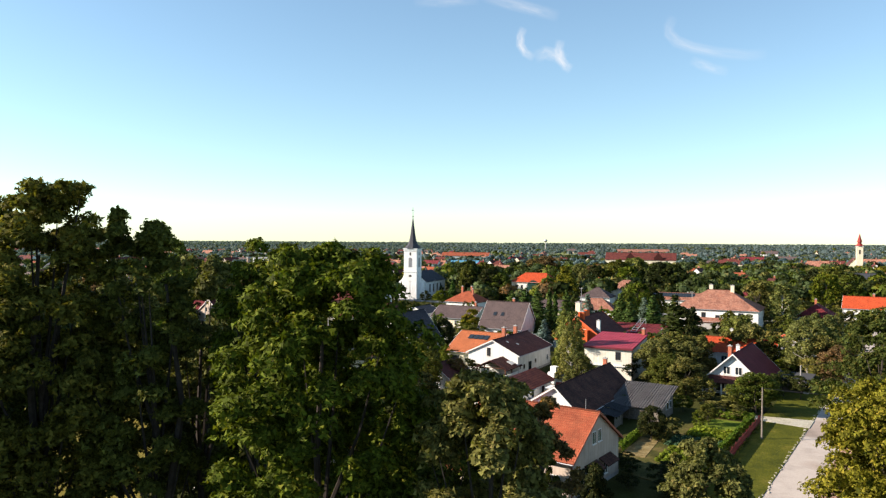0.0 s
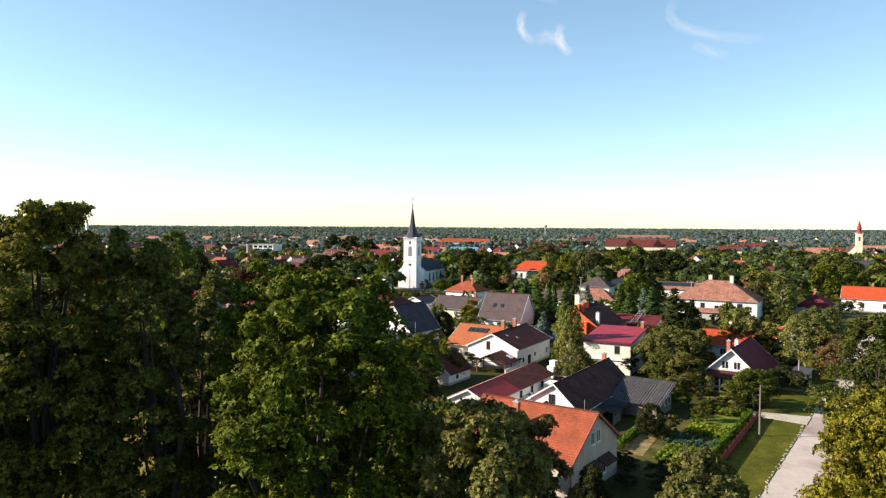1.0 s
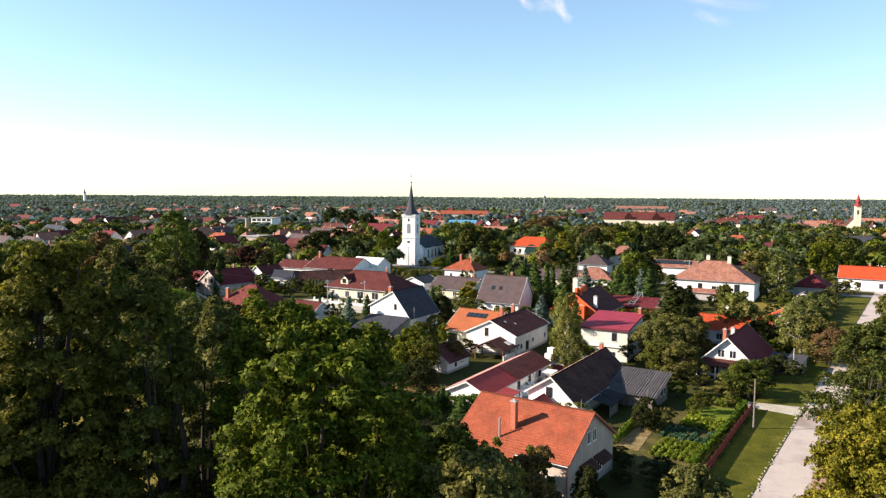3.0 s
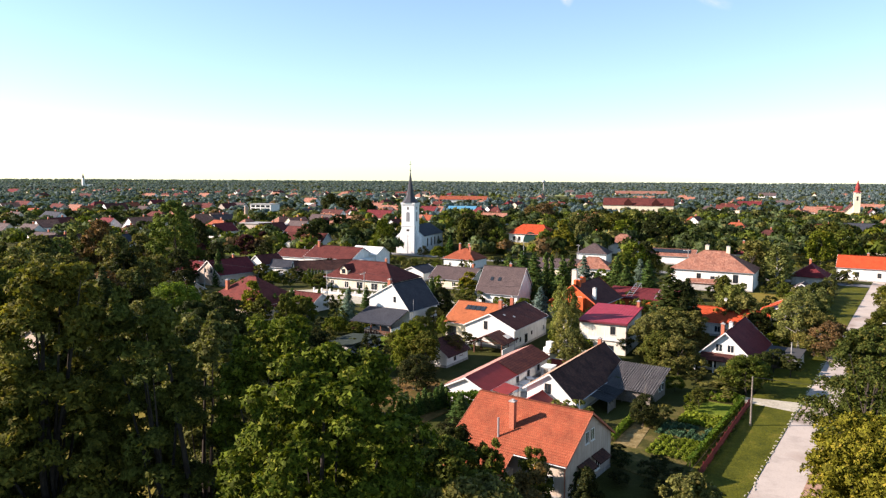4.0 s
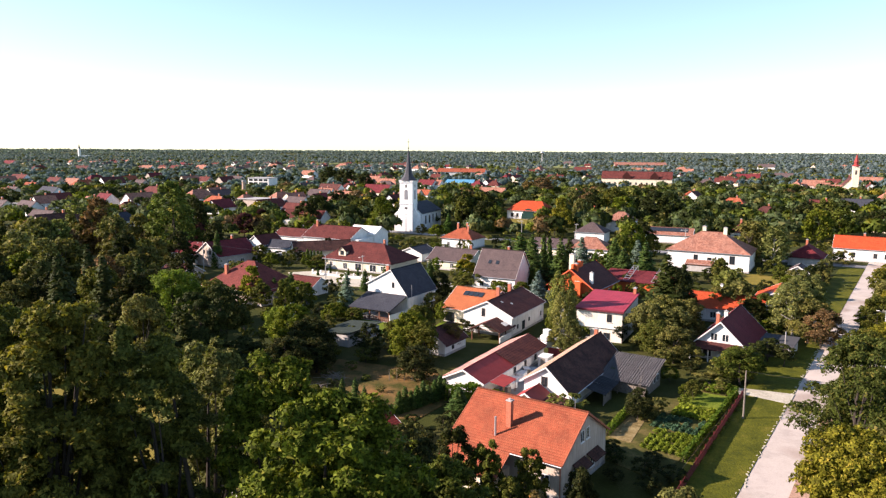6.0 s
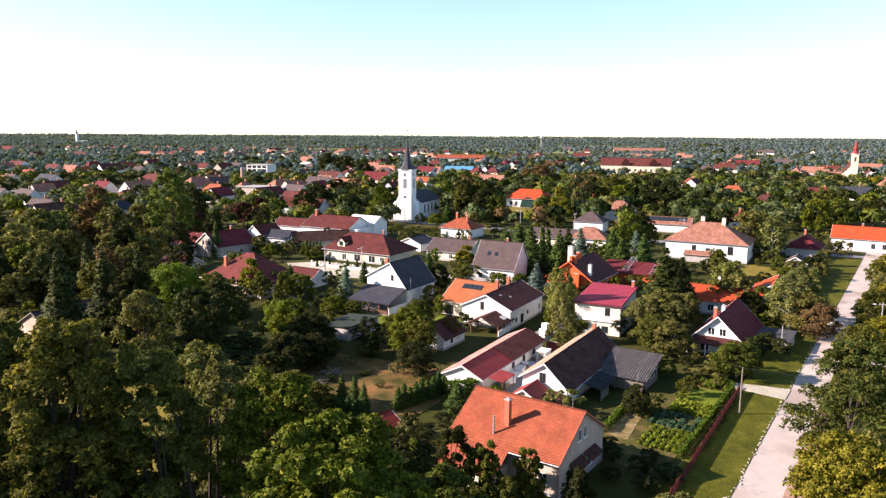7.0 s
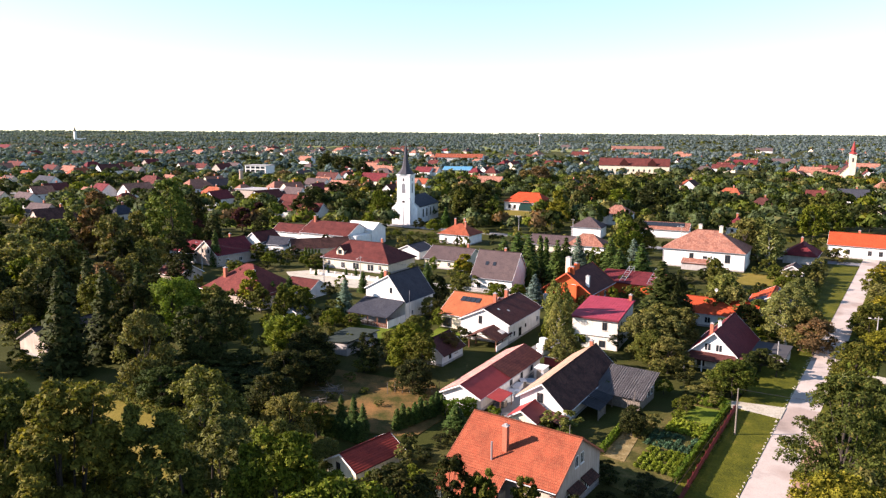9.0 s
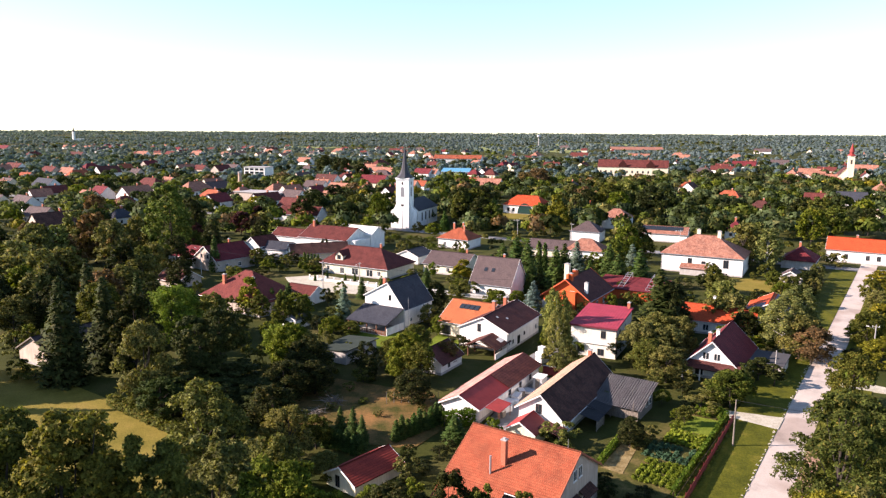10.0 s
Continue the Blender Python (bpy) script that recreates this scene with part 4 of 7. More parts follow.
# dark maroon gabled house by the lane
dk = house(51.6, 130.3, 57, 17.0, 9.4, 2.9, 7.2, WHITE, T_MAROON, "white house with a steep maroon tiled roof", over=0.5, gable=0.6,
           windows=[("near", 1.1, 3.6, 1.2, 1.4), ("near", -0.9, 3.6, 1.2, 1.4), ("near", 2.2, 0.5, 1.4, 1.4, DARKFR), ("near", -1.6, 0.1, 1.0, 2.0, DARKFR, "door", False), ("near", -3.2, 0.7, 1.2, 1.3, DARKFR)],
           chimneys=[(1.6, 0.9, 8.4, 0.6), (5.0, 0.2, 8.2, 0.6, WHITE)])
bm = bmesh.new()
uvl = bm.loops.layers.uv.new("UVMap")
add_slope(bm, uvl, (-2.2, 5.2, 2.3), (-2.2, -5.2, 2.3), (-0.04, -5.2, 3.3), (-0.04, 5.2, 3.3), 0.14, 0.36)
# browner than the main roof: the shade over it is painted in
part("pent_roof", bm, T_BROWN, dk)
for yy in (-4.8, -1.6, 1.6, 4.8):
    part("porch_post", box(-2.0, yy - 0.1, 0, -1.8, yy + 0.1, 2.35), WHITE, dk)
ga = thing("garage", pose(62.5, 132.5, 0, 0, 0, 57), "low flat-roofed grey garage beside the house", "garage")
part("wall", box(0, -3.2, 0, 8.0, 2.6, 2.3), GREYR, ga)
part("roof", box(-0.3, -3.5, 2.304, 8.3, 2.9, 2.5), M_SHADEGREY, ga)
part("garage_door", box(-0.04, -2.4, 0, -0.004, 1.6, 2.0), DARKFR, ga)

# roofs glimpsed on the near left
house(-1.5, 133.5, 59, 8.0, 6.5, 2.4, 4.6, WHITE, T_BROWN, "small white outbuilding with a brown tiled roof", name="outbuilding", gutter=False, windows=[("right", 3, 0.8, 0.8, 0.8, DARKFR)])
gs = thing("outbuilding", pose(-20.5, 139.5, 0, 0, 0, 59), "low outbuilding with a dark green flat roof", "outbuilding")
part("wall", box(0.3, -3.6, 0, 10.5, 3.6, 2.3), GREYR, gs)
bm = bmesh.new()
uvl = bm.loops.layers.uv.new("UVMap")
add_slope(bm, uvl, (11.0, 4.0, 2.3), (0, 4.0, 2.3), (0, -4.0, 2.9), (11.0, -4.0, 2.9), 0.15)
part("roof", bm, sheet_metal("green_felt", (0.026, 0.036, 0.028), 1.0, 0.8), gs)
rs = house(-11.9, 87.6, 49, 8.4, 5.4, 1.8, 3.2, CREAM, tiles("striped_red_sheet", (0.30, 0.05, 0.035), (0.24, 0.04, 0.03), 0.36, 3.0, 0.3), "small shed with a red ribbed gable roof", name="shed", category="shed", over=0.35, gutter=False, plinth=False, windows=[("near", 0.6, 0.3, 0.8, 1.6, DARKFR, "door", False)])
house(-22.4, 73.0, 68, 5.4, 4.4, 2.4, 3.9, GREYWOOD, sheet_metal("dark_ribbed_sheet", (0.05, 0.045, 0.045), 0.25, 0.8), "low timber shed with a dark ribbed roof", name="shed", category="shed", over=0.3, course=0, gutter=False, plinth=False)
house(-77.5, 137.4, 59, 15, 10, 3.0, 5.6, BEIGE, T_GREY, "old plastered house with a grey roof among spruces", over=0.5, barge=GREYWOOD, windows=[("right", 3, 0.9, 1, 1.2), ("right", 8, 0.9, 1, 1.2)], chimneys=[(7, 0.5, 7.4, 0.7)])
house(-33.5, 164, 59, 5.0, 4.0, 2.3, 3.0, WHITE, M_GREY, "tiny white shed with a grey sheet roof", name="shed", category="shed", over=0.2, gable=0.2, course=0, gutter=False, plinth=False)

# ---- the row behind ----
dh = house(-32.2, 237.8, -30, 25.0, 15.5, 3.6, 8.0, CREAM, T_RED, "cream house with a broad red hipped roof and dormer", over=0.6, hip0=5, hip1=7.5,
           windows=[("right", 2.5, 0.9, 1.2, 1.5), ("right", 8, 0.3, 1.6, 2.0), ("right", 13, 0.4, 2.4, 2.1), ("right", 18.5, 0.4, 2.4, 2.1), ("right", 22, 0.9, 1.2, 1.5)], chimneys=[(16, 2.4, 9.0, 0.6)])
dm = part("dormer", walls_mesh(5.0, 2.8, 2.0, 3.2, 0, 0), CREAM, dh)
dm.matrix_basis = pose(6.0, -6.6, 4.0, 0, 0, 90)
bm, _ = roof_mesh(5.2, 2.8, 2.0, 3.3, 0.3, 0.3, 0, 0, 0.36)
dr = part("dormer_roof", bm, T_RED, dm)
part("dormer_pane", box(-0.03, -0.7, 0.5, -0.004, 0.7, 1.9), GLASS, dm)
house(-43.0, 181.5, -31, 20.0, 14.0, 3.8, 9.4, BEIGE, T_RUST, "house with a red-brown pyramid roof", over=0.6, hip0=8.5, hip1=9.0, chimneys=[(5.0, -3.8, 8.6, 0.8), (14.0, -3.0, 8.6, 0.8, WHITE)]).matrix_basis = pose(-56.0, 190.0, 0, 0, 0, -31)
house(-38.5, 193.5, -31, 9.0, 6.0, 2.8, 4.4, WHITE, T_RED, "low annexe with a red tiled roof", name="annexe", plinth=False)
house(-74.0, 233.0, 52, 15.0, 12.0, 3.8, 7.8, BEIGE, T_MAROON, "pinkish house with a maroon gable roof", over=0.4, windows=[("near", 1.6, 3.9, 1.0, 1.3, DARKFR), ("near", -1.6, 3.9, 1.0, 1.3, DARKFR), ("right", 4, 0.9, 1.3, 1.3), ("right", 9, 0.9, 1.3, 1.3)], chimneys=[(10, 0.5, 9.0, 0.6)])
house(-86.5, 246.0, -31, 12.0, 9.0, 3.6, 6.6, WHITE, T_MAROON, "white house wing with a maroon roof", over=0.4)
house(-79.0, 214.0, -31, 9.5, 8.0, 2.2, 4.4, BEIGE, T_BROWN, "low house with a dark maroon roof", over=0.5)
house(-66.0, 262.0, 55, 10.0, 8.0, 3.6, 6.4, WHITE, T_RED, "white house with a red gable roof", over=0.4)
gh = house(12.6, 203.6, -28, 12.0, 11.5, 4.0, 10.3, WHITE, T_GREY, "white house with a steep grey-brown tiled roof", over=0.4, gable=0.3, windows=[("right", 2.2, 0.9, 1.2, 1.4), ("right", 5.5, 0.9, 1.2, 1.4)], chimneys=[(7.5, 0.5, 11.2, 0.6)])
for a in (3.0, 5.2):
    bm = bmesh.new()
    sl = 6.3 / 5.75
    v = [bm.verts.new(p) for p in ((a, -3.4, 10.4 - sl * 3.4 + 0.16), (a + 0.9, -3.4, 10.4 - sl * 3.4 + 0.16), (a + 0.9, -2.6, 10.4 - sl * 2.6 + 0.16), (a, -2.6, 10.4 - sl * 2.6 + 0.16))]
    bm.faces.new(v)
    part("skylight", bm, GLASS, gh)
house(-0.6, 236.6, -30, 15.0, 12.0, 3.2, 6.2, CREAM, T_GREY, "cream house with a grey-brown tiled roof", over=0.5, chimneys=[(12.5, 0.4, 7.6, 0.6)], windows=[("right", 4, 0.9, 1.2, 1.4), ("right", 9, 0.9, 1.2, 1.4)])
house(-9.5, 246.0, 60, 10.0, 9.0, 2.8, 4.6, WHITE, T_SLATE, "low white shed with dark panels on its roof", name="outbuilding", over=0.3)
house(4.0, 286.0, -30, 13.0, 11.0, 4.0, 7.4, WHITE, T_ORANGE, "white house with a faded orange hipped roof", over=0.5, hip0=5.4, hip1=5.4, chimneys=[(4.6, -0.6, 9.2, 0.7), (9.5, -1.5, 8.4, 0.7), (7.5, 1.5, 9.2, 0.7)], windows=[("right", 3, 1, 1.2, 1.4), ("right", 8, 1, 1.2, 1.4)])
ch = house(-48.0, 285.0, -30, 22.0, 15.0, 4.6, 8.2, WHITE, T_RED, "community hall with a brown-red roof and white walls", name="hall", category="hall", over=0.5, chimneys=[(2.0, -1.0, 10.0, 0.8)], windows=[("right", 6, 1, 1.4, 1.6), ("right", 12, 1, 1.4, 1.6)])
ob = part("wing_wall", walls_mesh(12.5, 9.0, 5.6, 8.0, 0, 0), WHITE, ch)
ob.matrix_basis = pose(13.0, 8.1, 0)
bm, _ = roof_mesh(12.5, 9.0, 5.6, 8.1, 0.3, 0.3, 0, 0, 0)
ob = part("wing_roof", bm, PALE, ch, "pale sheet roof of the wing")
ob.matrix_basis = pose(13.0, 8.1, 0)
part("end_wall", box(22.4, -6.0, 0, 25.0, 3.5, 4.4), WHITE, ch)
house(-50.0, 250.0, 20, 20.0, 8.0, 3.2, 5.8, CREAM, T_DARK, "long cream house with a dark brown roof", over=0.5, windows=[("right", 4, 0.9, 1, 1.2), ("right", 9, 0.9, 1, 1.2), ("right", 14, 0.9, 1, 1.2)])
house(-67.0, 268.0, -25, 18.0, 9.0, 2.8, 4.8, WHITE, T_SLATE, "low house with a dark slate roof", over=0.4)
house(-62.0, 290.0, -30, 24.0, 9.0, 4.0, 6.4, WHITE, T_RED, "long low house with a brown-red roof", over=0.4)
house(-76.0, 366.0, -20, 22.0, 10.0, 3.6, 7.0, WHITE, T_RED, "white house with a brown tiled roof", over=0.5)
house(36.0, 268.0, -25, 16.0, 9.0, 3.0, 5.6, CREAM, T_GREY, "low house with a weathered brown roof", over=0.5)
house(49.0, 262.0, -25, 13.0, 10.0, 3.6, 6.8, WHITE, T_OLD, "white house with a weathered red hipped roof", over=0.5, hip0=4, hip1=5)
house(58.0, 303.0, -25, 12.0, 11.0, 4.6, 8.0, WHITE, T_GREY, "white house with a grey pyramid roof", over=0.4, hip0=5.4, hip1=5.4)
house(79.0, 342.0, -25, 13.0, 11.0, 5.4, 9.0, WHITE, T_OLD, "white house with a brown hipped roof", over=0.4, hip0=5, hip1=5)
sb = house(84.0, 306.0, -25, 22.0, 9.0, 3.6, 6.0, WHITE, T_OLD, "low building with dark panels along its roof", over=0.4)
for k in range(8):
    p0, p1 = 3 + k * 2.15, 5.05 + k * 2.15
    bm = bmesh.new()
    add_slope(bm, bm.loops.layers.uv.verify(), (p0, -2.9, 4.72), (p1, -2.9, 4.72), (p1, -0.5, 6.0), (p0, -0.5, 6.0), 0.06)
    part("solar_panel", bm, GLASS, sb, "dark blue solar panel")
fo = house(41.0, 404.5, -28, 22.0, 16.0, 5.0, 9.4, WHITE, T_BRIGHT, "white pavilion with a bright orange roof and an arched front", name="pavilion", category="pavilion", over=0.6, hip0=5, hip1=5, windows=[("right", 3.0, 1.2, 1.4, 2.0, DARKFR), ("right", 6.0, 1.2, 1.4, 2.0, DARKFR)])
bm = bmesh.new()
v = [bm.verts.new((12.5 + 4.2 * math.cos(a), -8.1, 0.3 + 5.6 * math.sin(a))) for a in [math.pi * k / 14 for k in range(15)]]
bm.faces.new(v)
r = bmesh.ops.extrude_face_region(bm, geom=bm.faces[:])
for e in r["geom"]:
    if isinstance(e, bmesh.types.BMVert):
        e.co.y -= 0.12
bmesh.ops.recalc_face_normals(bm, faces=bm.faces)
part("arched_glazing", bm, plain("dark_green_glazing", (0.02, 0.05, 0.045), 0.2), fo, "dark green arched glazing")

# the big old house with the weathered hipped roof
bh = house(78.7, 244.0, -29, 25.0, 17.0, 6.1, 11.4, WHITE, T_OLD, "large white old house with a mottled clay hipped roof", over=0.5, hip0=9.0, hip1=9.5, course=0.55,
           windows=[("right", 9.0, 3.0, 1.3, 1.8, DARKFR), ("right", 13.2, 3.2, 1.3, 0.9, DARKFR), ("right", 20.0, 2.4, 1.6, 2.6, DARKFR)], chimneys=[(9.8, 1.0, 13.0, 1.1, CREAM), (16.5, -0.4, 13.0, 1.1, CREAM)])
gw = thing("garden_wall", pose(79.0, 230.5, 0, 0, 0, -29), "low brick outbuilding wall with old tiles", "wall")
part("wall", box(0, -1.2, 0, 8.0, 1.2, 2.4), GREYR, gw)
bm = bmesh.new()
add_slope(bm, bm.loops.layers.uv.verify(), (-0.2, -1.5, 2.2), (8.2, -1.5, 2.2), (8.2, 1.5, 3.4), (-0.2, 1.5, 3.4), 0.15, 0.36)
part("coping_roof", bm, T_OLD, gw)
# the long red-roofed building beyond the cross street
rb = house(141.4, 258.8, -33, 46.0, 10.5, 4.6, 8.2, WHITE, T_BRIGHT, "long white single-storey building with a vivid orange roof", name="long_building", category="building", over=0.4,
           windows=[("right", 3.0 + 3.3 * k, 1.4, 1.2, 1.7, DARKFR) for k in range(13) if k != 2], chimneys=[(9, 0.5, 9.2, 0.7), (30, 0.5, 9.2, 0.7)])
house(121.0, 239.0, 57, 13.0, 10.0, 3.2, 6.6, GREYR, T_MAROON, "house with a dark maroon hipped roof", over=0.5, hip0=4.2, hip1=4, chimneys=[(8, 0.5, 8.0, 0.7)])
house(106.5, 214.0, 57, 7.0, 6.0, 2.4, 4.0, GREYR, T_GREY, "small grey outbuilding with a grey roof", name="outbuilding", over=0.3, gutter=False)
house(59.0, 168.0, -30, 16.0, 10.5, 3.2, 5.6, WHITE, T_BRIGHT, "white house with a vivid orange-red tiled roof", over=0.5, chimneys=[(6.5, 1.5, 7.4, 0.6, WHITE)], windows=[("right", 2, 0.9, 1.3, 1.4), ("right", 6, 0.9, 1.3, 1.4)])
bl = house(78.5, 167.0, 60, 14.0, 10.0, 3.0, 5.4, GREYR, T_BRIGHT, "house with an orange roof half under dark panels", over=0.4)
sl = 0.48
for y0, y1, x0, x1, cnt in ((-5.2, -0.8, 3.0, 14.0, 7), (5.0, 0.8, -0.2, 4.0, 3)):
    for k in range(cnt):
        bm = bmesh.new()
        p0, p1 = x0 + (x1 - x0) * k / cnt, x0 + (x1 - x0) * (k + 0.96) / cnt
        z0, z1 = 5.62 - sl * abs(y0), 5.62 - sl * abs(y1)
        add_slope(bm, bm.loops.layers.uv.verify(), (p0, y0, z0), (p1, y0, z0), (p1, y1, z1), (p0, y1, z1), 0.06)
        part("solar_panel", bm, M_BLUE, bl, "dark blue roof panel")
pg = thing("terrace_house", pose(47.0, 203.0, 0, 0, 0, -30), "low maroon-roofed house with grey pergola frames", "house")
part("wall", box(0, -5, 0, 18, 6, 2.8), ORANGER, pg)
bm = bmesh.new()
add_slope(bm, bm.loops.layers.uv.verify(), (-0.4, -5.5, 2.8), (18.4, -5.5, 2.8), (18.4, 6.4, 4.2), (-0.4, 6.4, 4.2), 0.15)
part("roof", bm, T_MAROON, pg)
for a in (7.0, 14.5):
    bm = bmesh.new()
    for off in (-0.7, 0.7):
        add_rod(bm, (a + off, -4.5, 3.1), (a + off, 5.5, 5.6), 0.08, 0.08, 5)
    for k in range(8):
        add_rod(bm, (a - 0.7, -4.5 + k * 1.4, 3.1 + k * 0.35), (a + 0.7, -4.5 + k * 1.4, 3.1 + k * 0.35), 0.05, 0.05, 5)
    for k in (0, 1):
        add_rod(bm, (a + 0.7 - 1.4 * k, 5.5, 5.6), (a + 0.7 - 1.4 * k, 5.5, 3.9), 0.07, 0.07, 5)
    part("pergola_frame", bm, METAL, pg)
chimney(pg, 16.5, -3.0, 2.8, 4.9, 0.6, M_RED)

# ---- the church ----
cu = thing("church", pose(-14.8, 333.5, 0, 0, 0, 71), "white village church with a slim dark pointed spire", "church")
part("tower", box(0, -3.1, 0, 6.2, 3.1, 22.6), CHURCHW, cu)
for z0, z1, o in ((22.6, 23.1, 0.35), (12.4, 12.7, 0.18), (22.0, 22.3, 0.2)):
    part("cornice", box(-o, -3.1 - o, z0 + 0.003, 6.2 + o, 3.1 + o, z1), CHURCHW, cu)
bm = bmesh.new()
rings = []
for z, r in ((23.1, 3.75), (23.7, 3.3), (24.9, 2.4), (26.4, 1.75), (29.0, 1.2), (32.6, 0.75), (36.0, 0.28), (37.4, 0.05)):
    n = 8
    rings.append([bm.verts.new((3.1 + r * (1.08 if z < 24 else 1.0) * math.cos(math.pi / 8 + k * math.tau / n), r * (1.08 if z < 24 else 1.0) * math.sin(math.pi / 8 + k * math.tau / n), z)) for k in range(n)])
for a, b in zip(rings, rings[1:]):
    for k in range(8):
        bm.faces.new((a[k], a[(k + 1) % 8], b[(k + 1) % 8], b[k]))
part("spire", bm, M_SPIRE, cu)
bm = bmesh.new()
add_rod(bm, (3.1, 0, 36.0), (3.1, 0, 42.0), 0.1, 0.06, 6)
bmesh.ops.create_icosphere(bm, subdivisions=2, radius=0.35, matrix=Matrix.Translation((3.1, 0, 37.6)))
add_box(bm, 3.04, -0.6, 40.4, 3.16, 0.6, 40.6)
part("finial", bm, IRON, cu)
for yy, xx, rz in ((0, 0, 0), (-3.1, 3.1, 90)):
    bm = bmesh.new()
    w, h = 0.8, 3.6
    pts = [(-w, 0), (w, 0), (w, h)] + [(w * math.cos(a), h + w * math.sin(a)) for a in [math.pi * k / 8 for k in range(1, 8)]] + [(-w, h)]
    v = [bm.verts.new((-0.06, p[0], 14.6 + p[1])) for p in pts]
    bm.faces.new(v)
    ob = part("louvre_window", bm, plain("louvre", (0.22, 0.22, 0.23)), cu)
    ob.matrix_basis = pose(xx, yy, 0, 0, 0, rz)
    ob2 = part("belfry_window", box(-0.06, -0.35, 20.0, -0.02, 0.35, 21.3), DARKFR, cu)
    ob2.matrix_basis = pose(xx, yy, 0, 0, 0, rz)
    ob3 = part("small_window", box(-0.06, -0.6, 10.2, -0.02, 0.6, 11.1), DARKFR, cu)
    ob3.matrix_basis = pose(xx, yy, 0, 0, 0, rz)
na = part("nave", walls_mesh(27, 11.0, 8.0, 12.4, 0, 4.0), CHURCHW, cu)
na.matrix_basis = pose(6.0, 0, 0)
bm, _ = roof_mesh(27, 11.0, 8.0, 12.6, 0.4, 0.2, 0, 4.0, 0)
nr = part("nave_roof", bm, T_SLATE, cu)
nr.matrix_basis = pose(6.0, 0, 0)
for k in range(4):
    part("nave_window", box(10.5 + 5 * k, -5.56, 2.6, 11.9 + 5 * k, -5.51, 6.4), GLASS, cu)
for sg in (-1, 1):
    bm = bmesh.new()
    prof = [(3.1, 0), (6.2, 0), (6.2, 7.6), (5.4, 8.4), (4.6, 9.0), (3.9, 10.2), (3.4, 11.8), (3.1, 12.3)]
    f0 = [bm.verts.new((1.2, sg * p, z)) for p, z in prof]
    f1 = [bm.verts.new((2.4, sg * p, z)) for p, z in prof]
    bm.faces.new(f0)
    bm.faces.new(f1[::-1])
    for k in range(len(prof)):
        bm.faces.new((f0[k], f0[(k + 1) % len(prof)], f1[(k + 1) % len(prof)], f1[k]))
    bmesh.ops.recalc_face_normals(bm, faces=bm.faces)
    part("volute_wall", bm, CHURCHW, cu)

# ---- houses farther off ----
def far_house(x, y, ang, L, W, roof, wall, label):
    return house(x, y, ang, L, W, 3.8, 3.8 + W * 0.42, wall, roof, label, over=0.4, course=0, gutter=False, verge=False, plinth=False, group="far houses", hip0=W * 0.45 * (int(x) % 3 == 0), hip1=W * 0.45 * (int(x) % 3 == 0), chimneys=[(L * 0.6, 0.4, 5.2 + W * 0.42, 0.8)], windows=[(s, p, 1.0, 1.2, 1.4, DARKFR, "window", False) for s in ("near", "right") for p in ((-1.6, 1.6) if s == "near" else (2.5, 6.5))])


far_house(-416.9, 725.1, -30, 22.9, 13.0, T_RED, WHITE, "white far house with a red tiled roof")
far_house(-413.7, 692.5, 58, 16.8, 10.4, T_OLD, WHITE, "white far house with a weathered clay-tile roof")
far_house(-341.2, 611.0, -26, 12.5, 8.0, T_ORANGE, BEIGE, "beige far house with a orange tiled roof")
far_house(-355.0, 674.9, -34, 18.8, 11.7, T_RED, BEIGE, "beige far house with a red tiled roof")
far_house(-335.6, 667.2, -30, 17.4, 10.8, T_OLD, BEIGE, "beige far house with a weathered clay-tile roof")
far_house(-300.5, 602.6, 54, 22.6, 13.0, T_ORANGE, CREAM, "cream far house with a orange tiled roof")
far_house(-342.2, 718.3, 58, 18.9, 11.7, T_MAROON, WHITE, "white far house with a maroon tiled roof")
far_house(-304.5, 666.0, 53, 20.4, 12.7, T_BROWN, WHITE, "white far house with a brown tiled roof")
far_house(-278.1, 518.8, -37, 22.4, 13.0, T_SLATE, WHITE, "white far house with a dark slate roof")
far_house(-274.2, 670.8, -28, 11.0, 8.0, T_GREY, BEIGE, "beige far house with a grey-brown tiled roof")
far_house(-310.4, 787.8, 63, 17.7, 11.0, T_MAROON, BEIGE, "beige far house with a maroon tiled roof")
far_house(-313.8, 733.2, 59, 14.4, 8.9, T_ORANGE, CREAM, "cream far house with a orange tiled roof")
far_house(-250.2, 718.4, 53, 18.0, 11.2, T_OLD, CREAM, "cream far house with a weathered clay-tile roof")
far_house(-236.0, 731.2, -34, 14.8, 9.2, T_RED, BEIGE, "beige far house with a red tiled roof")
far_house(-209.3, 701.9, 62, 18.4, 11.4, T_RED, BEIGE, "beige far house with a red tiled roof")
far_house(-209.1, 744.3, -32, 15.9, 9.9, T_GREY, WHITE, "white far house with a grey-brown tiled roof")
far_house(-210.9, 528.0, -32, 23.2, 13.0, T_RED, CREAM, "cream far house with a red tiled roof")
far_house(-191.5, 451.0, 60, 19.2, 11.9, T_OLD, WHITE, "white far house with a weathered clay-tile roof")
far_house(-174.7, 401.5, 64, 12.2, 8.0, T_RED, CREAM, "cream far house with a red tiled roof")
far_house(-165.6, 481.9, 56, 21.4, 13.0, T_OLD, WHITE, "white far house with a weathered clay-tile roof")
far_house(-155.2, 498.5, 55, 16.8, 10.4, T_GREY, WHITE, "white far house with a grey-brown tiled roof")
far_house(-138.4, 438.2, -36, 19.4, 12.0, T_ORANGE, BEIGE, "beige far house with a orange tiled roof")
far_house(-193.1, 350.7, -27, 14.7, 9.1, T_GREY, BEIGE, "beige far house with a grey-brown tiled roof")
